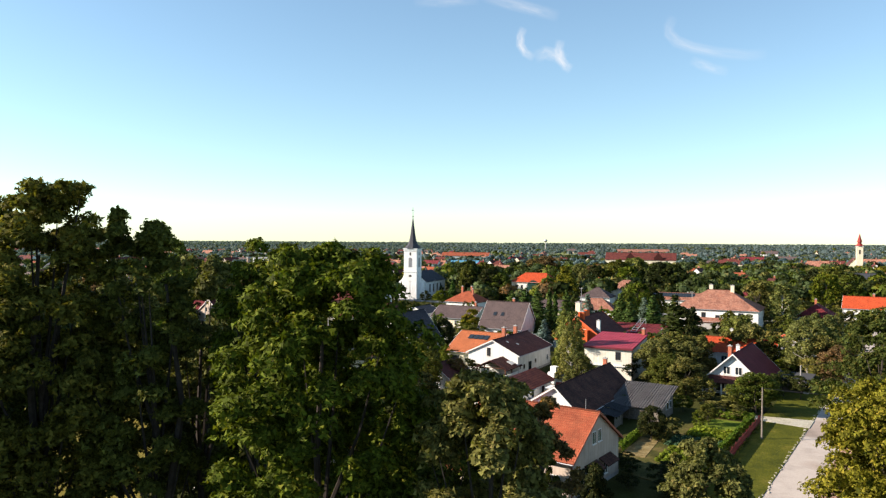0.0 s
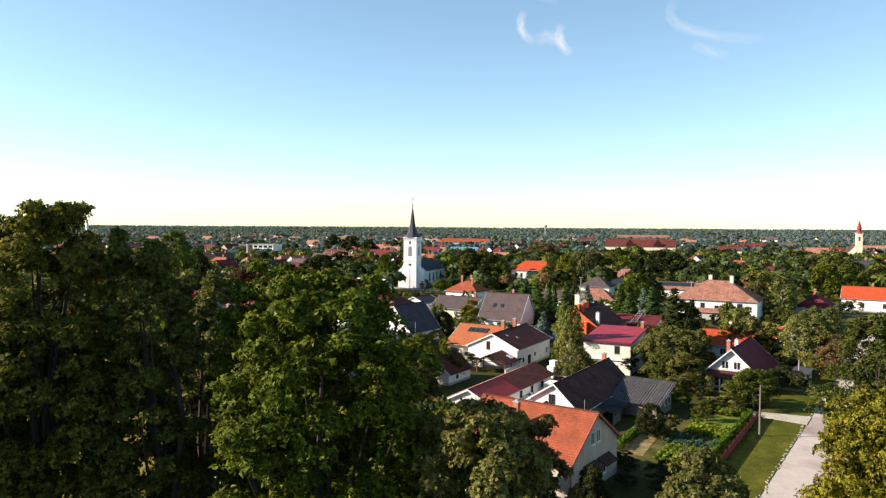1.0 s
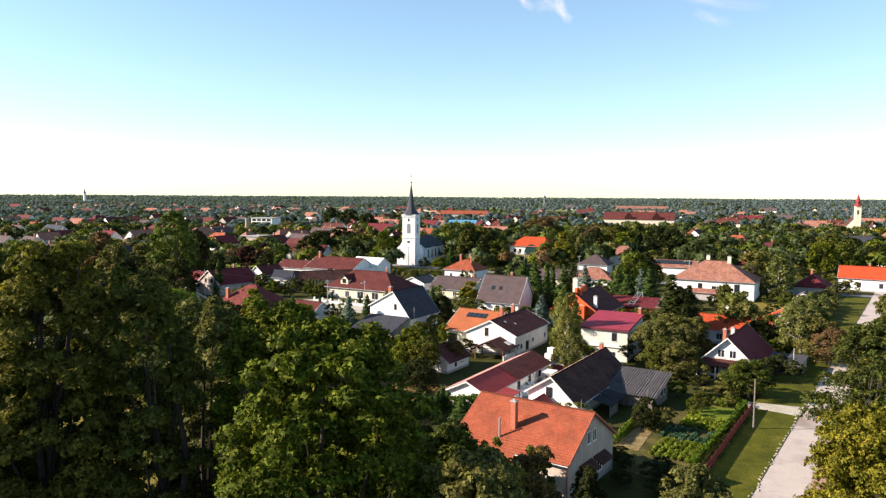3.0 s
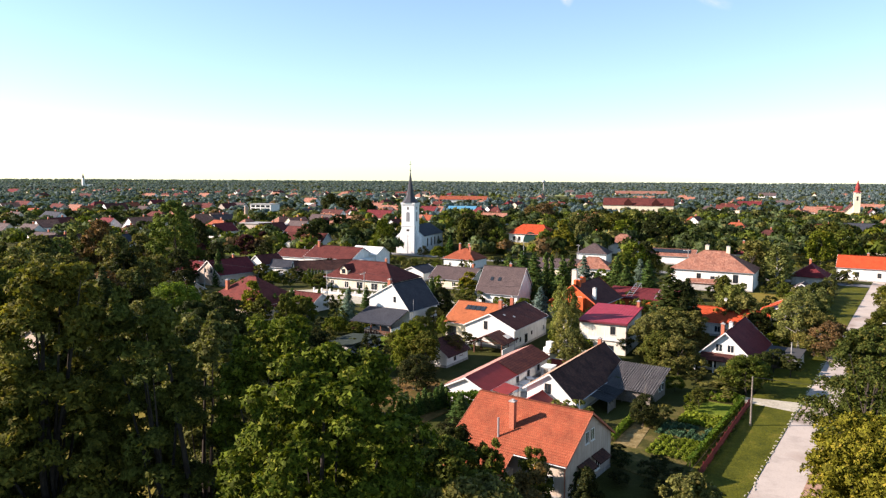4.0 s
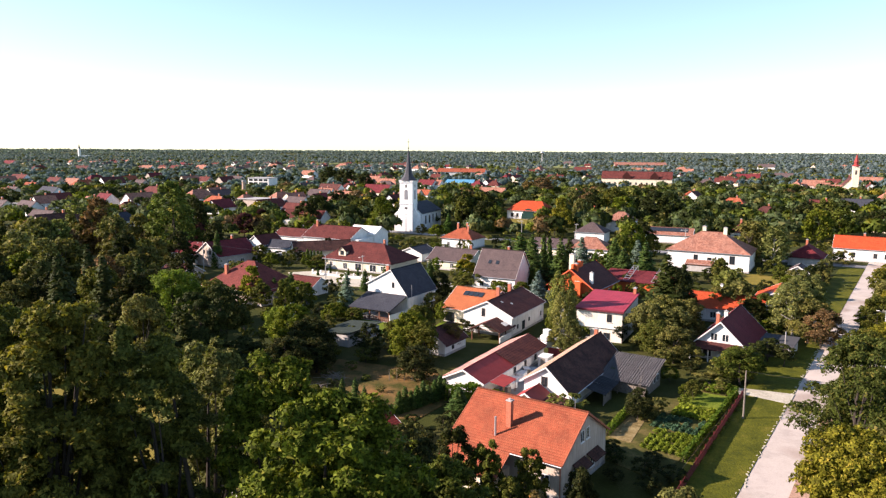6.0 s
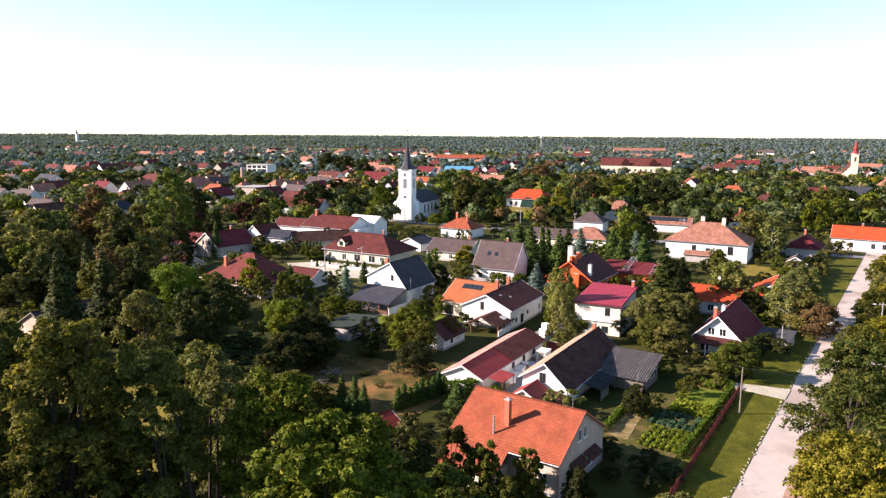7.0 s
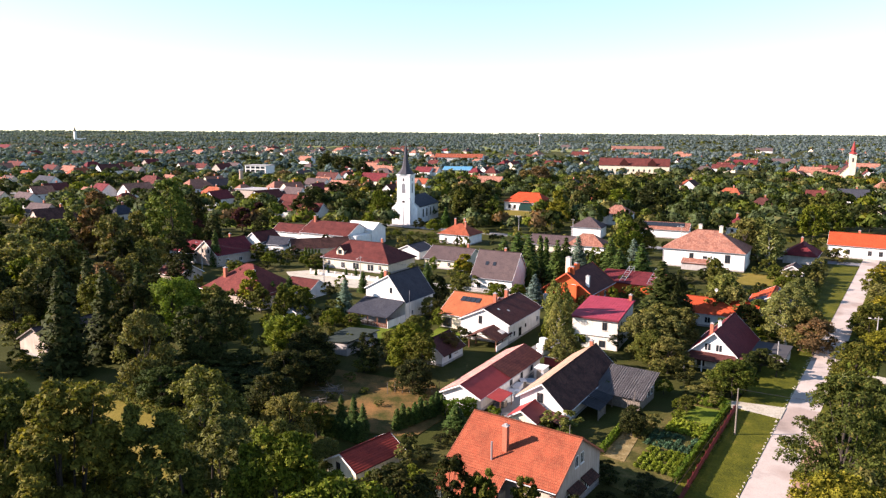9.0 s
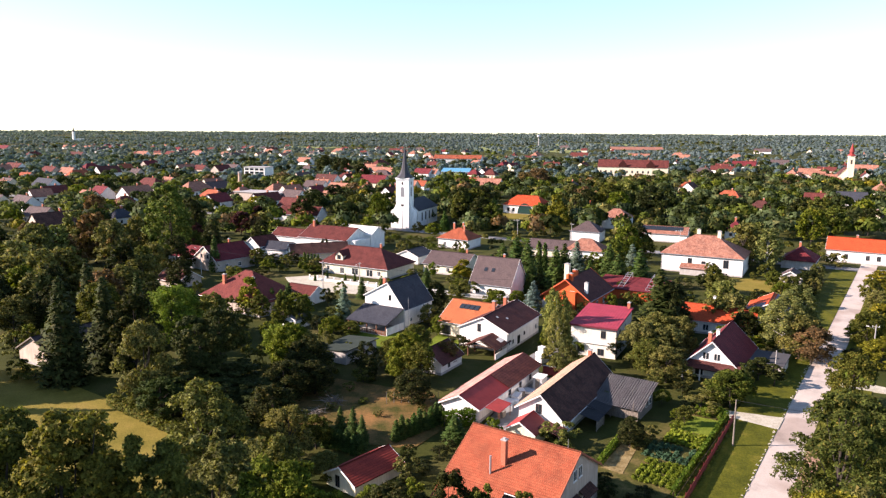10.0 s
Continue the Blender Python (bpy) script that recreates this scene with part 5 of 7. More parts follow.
far_house(-169.7, 308.9, 52, 19.8, 12.2, T_DARK, BEIGE, "beige far house with a dark old tile roof")
far_house(-150.2, 339.7, 62, 10.4, 8.0, T_SLATE, WHITE, "white far house with a dark slate roof")
far_house(-503.4, 1027.9, -28, 26.7, 13.0, T_BROWN, BEIGE, "beige far house with a brown tiled roof")
far_house(-558.5, 1224.9, 56, 18.7, 11.6, T_GREY, WHITE, "white far house with a grey-brown tiled roof")
far_house(-431.3, 1078.8, -25, 19.2, 11.9, T_OLD, WHITE, "white far house with a weathered clay-tile roof")
far_house(-391.8, 1086.4, -36, 19.1, 11.8, T_RED, WHITE, "white far house with a red tiled roof")
far_house(-386.6, 1118.3, 64, 21.4, 13.0, T_MAROON, WHITE, "white far house with a maroon tiled roof")
far_house(-355.8, 1092.5, -35, 20.5, 12.7, T_OLD, WHITE, "white far house with a weathered clay-tile roof")
far_house(-285.6, 1023.8, 56, 22.2, 13.0, T_GREY, WHITE, "white far house with a grey-brown tiled roof")
far_house(-552.0, 1002.7, 63, 23.9, 13.0, T_RED, BEIGE, "beige far house with a red tiled roof")
far_house(-775.5, 1327.3, -27, 27.5, 13.0, T_MAROON, BEIGE, "beige far house with a maroon tiled roof")
far_house(-66.9, 813.2, 59, 22.9, 13.0, T_RED, WHITE, "white far house with a red tiled roof")
far_house(-76.4, 791.0, 63, 14.4, 8.9, T_ORANGE, WHITE, "white far house with a orange tiled roof")
far_house(-56.1, 571.2, -28, 22.0, 13.0, T_MAROON, CREAM, "cream far house with a maroon tiled roof")
far_house(-32.2, 476.9, 57, 10.0, 8.0, T_RED, WHITE, "white far house with a red tiled roof")
far_house(-17.0, 543.3, -30, 12.7, 8.0, T_ORANGE, WHITE, "white far house with a orange tiled roof")
far_house(-6.6, 964.8, 64, 30.0, 13.0, T_OLD, WHITE, "white far house with a weathered clay-tile roof")
far_house(12.3, 937.8, -30, 25.8, 13.0, T_ORANGE, CREAM, "cream far house with a orange tiled roof")
far_house(25.7, 569.2, -29, 14.1, 8.8, T_ORANGE, BEIGE, "beige far house with a orange tiled roof")
far_house(31.8, 547.8, -26, 18.9, 11.7, T_OLD, WHITE, "white far house with a weathered clay-tile roof")
far_house(69.5, 793.7, 52, 20.1, 12.4, T_MAROON, WHITE, "white far house with a maroon tiled roof")
far_house(43.8, 691.5, 52, 14.5, 9.0, T_RED, WHITE, "white far house with a red tiled roof")
far_house(-92.4, 580.5, -32, 20.1, 12.5, T_BROWN, WHITE, "white far house with a brown tiled roof")
far_house(-92.4, 453.7, -35, 14.6, 9.0, T_GREY, WHITE, "white far house with a grey-brown tiled roof")
far_house(-115.7, 613.5, 55, 14.8, 9.2, T_GREY, BEIGE, "beige far house with a grey-brown tiled roof")
far_house(-81.1, 625.5, -27, 13.0, 8.1, T_RED, CREAM, "cream far house with a red tiled roof")
far_house(-164.7, 898.9, -34, 18.8, 11.7, T_OLD, WHITE, "white far house with a weathered clay-tile roof")
far_house(-132.4, 741.2, -35, 13.5, 8.4, T_GREY, BEIGE, "beige far house with a grey-brown tiled roof")
far_house(-111.4, 493.0, 53, 14.1, 8.8, T_OLD, WHITE, "white far house with a weathered clay-tile roof")
far_house(77.1, 771.2, 60, 19.5, 12.1, T_MAROON, CREAM, "cream far house with a maroon tiled roof")
far_house(284.3, 1082.4, -27, 30.0, 13.0, T_OLD, CREAM, "cream far house with a weathered clay-tile roof")
far_house(205.1, 1112.3, -28, 26.5, 13.0, T_RED, CREAM, "cream far house with a red tiled roof")
far_house(158.5, 803.7, 57, 17.2, 10.7, T_BROWN, CREAM, "cream far house with a brown tiled roof")
far_house(93.6, 520.4, 52, 15.6, 9.7, T_GREY, CREAM, "cream far house with a grey-brown tiled roof")
far_house(76.3, 409.8, -27, 11.5, 8.0, T_ORANGE, CREAM, "cream far house with a orange tiled roof")
far_house(179.4, 520.7, 56, 15.5, 9.6, T_BROWN, WHITE, "white far house with a brown tiled roof")
far_house(351.6, 888.7, 56, 20.1, 12.4, T_OLD, CREAM, "cream far house with a weathered clay-tile roof")
far_house(344.1, 850.1, -31, 25.4, 13.0, T_MAROON, WHITE, "white far house with a maroon tiled roof")
far_house(258.6, 730.3, -29, 16.1, 10.0, T_GREY, WHITE, "white far house with a grey-brown tiled roof")
far_house(353.4, 712.6, -32, 18.7, 11.6, T_OLD, BEIGE, "beige far house with a weathered clay-tile roof")
far_house(180.3, 465.3, -37, 14.5, 9.0, T_ORANGE, BEIGE, "beige far house with a orange tiled roof")
far_house(174.4, 402.2, -25, 10.9, 8.0, T_BROWN, CREAM, "cream far house with a brown tiled roof")
far_house(227.6, 448.7, -32, 14.6, 9.1, T_RED, WHITE, "white far house with a red tiled roof")
far_house(250.0, 453.4, -26, 16.5, 10.2, T_SLATE, WHITE, "white far house with a dark slate roof")
far_house(315.3, 513.4, 64, 16.9, 10.5, T_OLD, WHITE, "white far house with a weathered clay-tile roof")
far_house(205.9, 338.0, 53, 12.8, 8.0, T_BROWN, CREAM, "cream far house with a brown tiled roof")
far_house(126.8, 305.7, 63, 10.7, 8.0, T_MAROON, WHITE, "white far house with a maroon tiled roof")
far_house(180.4, 540.3, -28, 11.8, 8.0, T_ORANGE, CREAM, "cream far house with a orange tiled roof")
far_house(443.3, 780.8, -34, 24.8, 13.0, T_OLD, WHITE, "white far house with a weathered clay-tile roof")
far_house(409.0, 895.4, -32, 20.4, 12.7, T_GREY, WHITE, "white far house with a grey-brown tiled roof")
far_house(258.0, 1542.4, -34, 28.1, 13.0, T_GREY, BEIGE, "beige far house with a grey-brown tiled roof")
far_house(147.9, 1110.7, 53, 20.3, 12.6, T_OLD, CREAM, "cream far house with a weathered clay-tile roof")
far_house(-77.2, 1267.3, -31, 22.7, 13.0, T_RED, WHITE, "white far house with a red tiled roof")
far_house(-171.4, 1250.2, -27, 22.6, 13.0, T_OLD, CREAM, "cream far house with a weathered clay-tile roof")
far_house(-290.5, 1273.4, 52, 23.7, 13.0, T_RED, BEIGE, "beige far house with a red tiled roof")
far_house(363.3, 1134.9, -34, 21.4, 13.0, T_OLD, WHITE, "white far house with a weathered clay-tile roof")
far_house(601.7, 1389.6, -31, 30.0, 13.0, T_GREY, WHITE, "white far house with a grey-brown tiled roof")

# farther streets, too far to tell apart one by one
rng = np.random.default_rng(5)
for k in range(430):
    yy = rng.uniform(400, 1500)
    xx = rng.uniform(-0.64, 0.64) * yy
    if noise.noise((xx * 0.004, yy * 0.004, 7.7)) < -0.05 or (xx > 60 and k % 5 > 1):
        continue
    if any((xx - a) ** 2 + (yy - b) ** 2 < (r + 9) ** 2 for a, b, r in FOOT) or abs(xx + yy * 1.72 - 331) < 28:
        continue
    rf, rn = ((T_RED, "red tiled"), (T_OLD, "weathered clay-tile"), (T_OLD, "weathered clay-tile"), (T_MAROON, "maroon tiled"), (T_GREY, "grey-brown tiled"))[k % 5]
    far_house(xx, yy, (-31 if k % 3 else 58) + rng.uniform(-8, 8), rng.uniform(11, 18), rng.uniform(8, 10), rf, WHITE if k % 2 else CREAM, ("white" if k % 2 else "cream") + " far house with a " + rn + " roof")

# ---- landmarks in the distance ----
wt = thing("water_tower", pose(236, 1688, 0), "slim pale water tower with a rounded tank", "water tower")
part("shaft", rod((0, 0, 0), (0, 0, 24), 1.4, 1.1, 12), CONC, wt)
bm = bmesh.new()
bmesh.ops.create_uvsphere(bm, u_segments=20, v_segments=12, radius=4.2, matrix=Matrix.Translation((0, 0, 26)) @ Matrix.Diagonal((1, 1, 0.8, 1)))
part("tank", bm, METAL, wt)
sk = thing("chimney_stack", pose(-137, 518, 0), "tall tan brick factory chimney", "chimney")
part("shaft", rod((0, 0, 0), (0, 0, 14), 1.5, 1.15, 14), plain("tan_brick", (0.42, 0.30, 0.22), 0.9, 0, 0.3, 1.0), sk)
part("rim", rod((0, 0, 13.2), (0, 0, 14.2), 1.35, 1.35, 14), CONC, sk)
ms = thing("office_block", pose(-168, 650, 0, 0, 0, -20), "white flat-roofed modern block with dark window bands", "building")
part("wall", box(0, 0, 0, 21, 14, 10), WHITE, ms)
for z in (1.5, 4.6, 7.4):
    for k in range(4):
        part("window", box(1.0 + k * 5.0, -0.06, z, 4.8 + k * 5.0, -0.01, z + 1.9), GLASS, ms)
part("roof", box(-0.4, -0.4, 10.004, 21.4, 14.4, 10.4), CONC, ms)
fl = thing("store", pose(-126, 462, 0, 0, 0, -25), "low grey flat-roofed store", "building")
part("wall", box(0, 0, 0, 34, 14, 5), BEIGE, fl)
part("roof", box(-0.5, -0.5, 5.004, 34.5, 14.5, 5.5), CONC, fl)
c2 = thing("church", pose(353.0, 622.0, 0, 0, 0, 66), "pale yellow church with a red pointed tower", "church")
part("tower", box(0.8, -2.5, 0, 5.8, 2.5, 23.4), CREAM, c2)
part("cornice", box(0.5, -2.8, 23.403, 6.1, 2.8, 23.9), WHITE, c2)
bm = bmesh.new()
for z0, r0, z1, r1 in ((23.9, 3.6, 25.4, 2.1), (25.4, 1.6, 27.2, 1.6), (27.2, 2.1, 34.5, 0.08)):
    add_rod(bm, (3.3, 0, z0), (3.3, 0, z1), r0, r1, 8)
part("spire", bm, M_RED, c2)
part("belfry_window", box(0.74, -0.7, 17.0, 0.79, 0.7, 20.6), DARKFR, c2)
nv = part("nave", walls_mesh(24, 13, 7.0, 13.4, 0, 0), CREAM, c2)
nv.matrix_basis = pose(4, 2.5, 0)
bm, _ = roof_mesh(24, 13, 7.0, 13.6, 0.5, 0.4, 0, 0, 0)
ob = part("nave_roof", bm, T_BROWN, c2)
ob.matrix_basis = pose(4, 2.5, 0)
sc = house(162, 728, -20, 66, 15, 9, 15.5, CREAM, T_RED, "long school building with a red roof and dormer gables", name="school", category="school", over=0.5, course=0, gutter=False, verge=False, windows=[("right", 3 + 5 * k, 3, 1.6, 2.2, DARKFR, "window", False) for k in range(12)])
for a in (24, 50):
    g = part("gable", walls_mesh(8, 8, 2.0, 6.8, 0, 0), T_RED, sc)
    g.matrix_basis = pose(a, -8.0, 9, 0, 0, 90)
hl = house(0, 940, -10, 60, 26, 7, 11, WHITE, T_ORANGE, "wide market hall with an orange roof", name="hall", category="hall", course=0, gutter=False, verge=False)
bs = thing("warehouse", pose(6, 690, 0, 0, 0, -10), "low warehouse with a bright blue sheet roof", "warehouse")
part("wall", box(0, 0, 0, 26, 14, 5), WHITE, bs)
bm = bmesh.new()
add_slope(bm, bm.loops.layers.uv.verify(), (-0.5, -0.6, 4.8), (26.5, -0.6, 4.8), (26.5, 14.5, 7.5), (-0.5, 14.5, 7.5), 0.2)
part("roof", bm, sheet_metal("blue_sheet", (0.09, 0.28, 0.42), 0.8), bs)
dc = thing("church", pose(-963, 1984, 0, 0, 0, 50), "tiny far white church tower", "church")
part("tower", box(0, -2.8, 0, 5.6, 2.8, 27), WHITE, dc)
part("spire", rod((2.8, 0, 27), (2.8, 0, 39), 3.4, 0.2, 8), M_SPIRE, dc)
part("nave", box(5.6, -6, 0, 28, 6, 9), WHITE, dc)
fb = thing("barn", pose(330, 1380, 0, 0, 0, -5), "long far farm building with a pinkish roof", "barn")
part("wall", box(0, 0, 0, 95, 18, 6), CREAM, fb)
bm = bmesh.new()
add_slope(bm, bm.loops.layers.uv.verify(), (-1, -1, 6), (96, -1, 6), (96, 19, 11), (-1, 19, 11), 0.3)
part("roof", bm, T_OLD, fb)

FOOT.extend([(-137, 518, 6), (-155, 655, 20), (-110, 462, 20), (356, 628, 16), (19, 695, 16), (90, 728, 20), (195, 715, 36), (30, 945, 34)])

# ---- sorts of trees, each built once ----
def sort(key, ob, H, R):
    PROTO[key], PROTO_SIZE[key] = ob, (H, R)


sort("green", broad_tree(10, 4.0, 1.8, L_GREEN, 11, 66, 46, 0.52, label="leafy green deciduous garden tree in the town"), 10, 4.0)
sort("green2", broad_tree(10, 3.6, 1.6, L_GREEN, 12, 62, 46, 0.52, "tall", label="tall green deciduous tree among the houses"), 10, 3.6)
sort("deep", broad_tree(10, 4.0, 1.5, L_DEEP, 13, 66, 46, 0.52, label="dark green deciduous tree with a dense crown"), 10, 4.0)
sort("deep2", broad_tree(10, 3.4, 1.4, L_DEEP, 14, 62, 46, 0.52, "tall", label="tall dark green deciduous tree"), 10, 3.4)
sort("bright", broad_tree(10, 3.8, 1.5, L_BRIGHT, 15, 66, 46, 0.52, label="fresh green deciduous tree in full leaf"), 10, 3.8)
sort("olive", broad_tree(10, 3.8, 1.6, L_OLIVE, 16, 62, 46, 0.52, label="olive green tree turning in early autumn"), 10, 3.8)
sort("yellow", broad_tree(10, 3.4, 1.4, L_YELLOW, 17, 62, 46, 0.52, "tall", label="yellow-green tree in autumn colour"), 10, 3.4)
sort("copper", broad_tree(10, 4.0, 1.6, L_COPPER, 18, 64, 46, 0.52, label="copper-brown tree in autumn colour"), 10, 4.0)
sort("plum", broad_tree(10, 4.0, 1.4, L_PLUM, 19, 60, 72, 0.5, label="dark purple-leaved plum tree"), 10, 4.0)
sort("birch", broad_tree(10, 3.2, 1.8, L_BIRCH, 20, 66, 46, 0.4, "tall", PALEBARK, label="airy birch with thin grey-green foliage", droop=1.0), 10, 3.2)
sort("willow", broad_tree(10, 4.6, 1.6, L_WILLOW, 21, 74, 46, 0.52, label="rounded weeping willow with light green top", droop=1.2), 10, 4.6)
sort("spruce", spruce_tree(12, 3.0, L_PINE, 22, 26, 90, 0.55, label="tall dark spruce with drooping boughs"), 12, 3.0)
sort("blue_spruce", spruce_tree(8, 2.2, L_BLUE, 23, 22, 80, 0.4, label="silvery blue garden spruce"), 8, 2.2)
sort("fir", spruce_tree(10, 2.4, L_THUJA, 24, 24, 80, 0.48, label="green garden fir with a pointed top"), 10, 2.4)
sort("thuja", spruce_tree(6, 0.9, L_THUJA, 25, 26, 46, 0.36, label="slim clipped columnar thuja", narrow=True), 6, 0.9)
sort("pine", broad_tree(10, 3.6, 3.2, L_PINE, 26, 52, 46, 0.52, label="dark pine with layered needle clumps", name="pine", squash=0.5), 10, 3.6)
for key, lv, lb in (("shrub_green", L_GREEN, "leafy green garden shrub"), ("shrub_deep", L_DEEP, "dark green garden shrub"), ("shrub_olive", L_OLIVE, "olive green fruit tree"), ("shrub_bright", L_BRIGHT, "fresh green garden shrub")):
    sort(key, broad_tree(5, 2.4, 0.5, lv, 90 + len(key), 30, 60, 0.3, label=lb, name="shrub", limbs=5), 5, 2.4)
sort("oak", broad_tree(10, 3.6, 0.8, L_OAK, 130, 120, 110, 0.28, label="very large spreading oak in full leaf"), 10, 3.6)
sort("laurel", broad_tree(5, 2.0, 0.15, L_GREEN, 97, 70, 110, 0.2, "tall", label="dense leafy laurel bush before the house", name="shrub", limbs=6), 5, 2.0)
sort("globe_bush", broad_tree(4, 1.9, 0.15, L_DEEP, 98, 70, 110, 0.17, label="clipped round dark green bush", name="shrub", limbs=6), 4, 1.9)
# finer ones for the gardens nearer the camera
sort("green_fine", broad_tree(10, 4.0, 1.8, L_GREEN, 111, 90, 120, 0.3, label="leafy green deciduous garden tree in the town"), 10, 4.0)
sort("green2_fine", broad_tree(10, 3.6, 1.6, L_GREEN, 112, 86, 120, 0.3, "tall", label="tall green deciduous tree among the houses"), 10, 3.6)
sort("deep_fine", broad_tree(10, 4.0, 1.5, L_DEEP, 113, 90, 120, 0.3, label="dark green deciduous tree with a dense crown"), 10, 4.0)
sort("deep2_fine", broad_tree(10, 3.4, 1.4, L_DEEP, 114, 86, 120, 0.3, "tall", label="tall dark green deciduous tree"), 10, 3.4)
sort("bright_fine", broad_tree(10, 3.8, 1.5, L_BRIGHT, 115, 90, 120, 0.3, label="fresh green deciduous tree in full leaf"), 10, 3.8)
sort("olive_fine", broad_tree(10, 3.8, 1.6, L_OLIVE, 116, 86, 120, 0.3, label="olive green tree turning in early autumn"), 10, 3.8)
sort("yellow_fine", broad_tree(10, 3.4, 1.4, L_YELLOW, 117, 86, 120, 0.3, "tall", label="yellow-green tree in autumn colour"), 10, 3.4)
sort("copper_fine", broad_tree(10, 4.0, 1.6, L_COPPER, 118, 88, 120, 0.3, label="copper-brown tree in autumn colour"), 10, 4.0)
sort("birch_fine", broad_tree(10, 3.2, 1.8, L_BIRCH, 120, 90, 120, 0.24, "tall", PALEBARK, label="airy birch with thin grey-green foliage", droop=1.0), 10, 3.2)
sort("willow_fine", broad_tree(10, 4.6, 1.6, L_WILLOW, 121, 98, 120, 0.3, label="rounded weeping willow with light green top", droop=1.2), 10, 4.6)
sort("pine_fine", broad_tree(10, 3.6, 3.2, L_PINE, 126, 76, 120, 0.3, label="dark pine with layered needle clumps", name="pine", squash=0.5), 10, 3.6)

# ---- the tall trees close to the camera ----
def pinnate_tree(x, y, H, R, base, leaves, seed, clumps, per, label, spray=0.5, shape="round", bark=BARK):
    """A big tree whose foliage is tufts of leaves."""
    rng = np.random.default_rng(seed)
    ob = thing("tree", pose(x, y, 0, 0, 0, seed * 53 % 360), label, "tree", "tall trees in front")
    c, r = crown_points(H, R, base, int(clumps * 1.12), rng, shape)
    r *= rng.uniform(0.62, 1.0, len(r))
    per = int(per * 0.88)
    part("trunk", trunk_mesh(H, base, R, c, rng, H * 0.0115, 15), bark, ob)
    cc = np.repeat(c, per, axis=0)
    rr = np.repeat(r, per)[:, None]
    d = unit(rng.normal(size=cc.shape))
    d[:, 2] = np.where(d[:, 2] < -0.5, -d[:, 2], d[:, 2])
    q = rng.uniform(0.25, 1.0, len(cc))[:, None] ** 0.55
    p = cc + d * rr * q * np.array((1.12, 1.12, 0.62))
    p[:, 2] -= 0.22 * np.hypot(d[:, 0], d[:, 1]) * q[:, 0] * rr[:, 0]
    n = unit(d * 0.7 + rng.normal(size=d.shape) * 0.45 + np.array((0, 0, 0.45)))
    ax = unit(np.cross(n, rng.normal(size=d.shape)))
    bx = np.cross(n, ax)
    tufts, normals = [], []
    for k in range(6):
        ang = rng.uniform(0, math.tau, len(cc))[:, None]
        off = rng.uniform(0.1, 0.5, len(cc))[:, None] * spray
        o = p + (ax * np.cos(ang) + bx * np.sin(ang)) * off - n * off * 0.35
        m = unit(n + (ax * np.cos(ang) + bx * np.sin(ang)) * 0.35 + rng.normal(size=n.shape) * 0.4)
        tufts.append(leaf_cloud(o, m, spray * 0.44, rng, 0.62, 0.18))
        normals.append(unit(d * 0.3 + n * 0.3 + m * 1.0))
    v, sn = np.concatenate(tufts, 0), np.concatenate(normals, 0)
    link_mesh("crown", leaf_mesh("crown", v, sn), leaves, ob)
    return ob


pinnate_tree(-4.9, 33.0, 27.2, 4.7, 12, L_BRIGHT, 31, 172, 77, "tall tree with bright green compound leaves")
pinnate_tree(-9.0, 39.8, 27.4, 3.8, 12, L_BRIGHT, 32, 114, 75, "tall green tree with compound leaves", shape="tall")
pinnate_tree(-14.2, 45.0, 26.3, 3.8, 10, L_GREYG, 46, 103, 70, "tall olive green tree with thin crown", shape="tall")
pinnate_tree(-20.6, 39.0, 30.4, 4.8, 14, L_ASH, 33, 161, 75, "very tall green tree in full leaf", shape="tall")
pinnate_tree(-25.6, 39.6, 29.7, 5.0, 12, L_ASH, 34, 149, 75, "very tall green tree in full leaf", shape="tall")
pinnate_tree(-15.8, 38.8, 28.8, 3.4, 13, L_ASH, 35, 100, 75, "tall green tree in full leaf", shape="tall")
pinnate_tree(-27.0, 50.0, 21.4, 4.4, 8, L_ASH, 36, 138, 70, "tall green tree in full leaf")
pinnate_tree(-17.0, 54.0, 21.5, 5.4, 8, L_OLIVE, 37, 126, 67, "tall olive green tree in early autumn")
pinnate_tree(-8.4, 53.0, 17.8, 5.0, 6, L_BRIGHT, 38, 138, 75, "green tree with bright leaves")
pinnate_tree(1.8, 30.5, 22.0, 3.8, 10, L_OLIVE, 39, 126, 70, "tall olive green tree with compound leaves", spray=0.46)
pinnate_tree(0.2, 47.0, 17.6, 4.6, 6, L_GREEN, 40, 114, 70, "green tree in full leaf")
pinnate_tree(-4.0, 62.0, 14.0, 4.4, 4, L_DEEP, 41, 92, 62, "dark green tree in full leaf")
pinnate_tree(5.4, 40.0, 18.8, 2.6, 5, L_COPPER, 42, 57, 55, "tree with reddish-brown autumn leaves", spray=0.5)
pinnate_tree(32.4, 53.6, 17.4, 5.7, 3, L_YELLOW, 43, 190, 72, "yellow-green tree beside the lane", spray=0.5)
pinnate_tree(18.2, 51.0, 13.6, 3.2, 4, L_OLIVE, 44, 103, 67, "small tree turning yellow-brown", spray=0.5)
pinnate_tree(39.6, 65.4, 21.6, 6.2, 10, L_PADS, 48, 96, 84, "spreading dark green tree leaning over the lane", spray=0.46)

# unseen trees added west of the tall row, to shade it
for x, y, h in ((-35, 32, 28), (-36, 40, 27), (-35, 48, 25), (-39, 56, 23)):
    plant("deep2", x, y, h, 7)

# ---- trees among the houses ----
plant("spruce", -72.2, 138.8, 17, 5.6)
# birches from here west are olive trees made paler, to imitate haze
plant("birch", -120.4, 244.5, 18, 7)
plant("copper", -113.6, 243.6, 17, 6.5)
plant("olive", -117.8, 214.9, 17, 7)
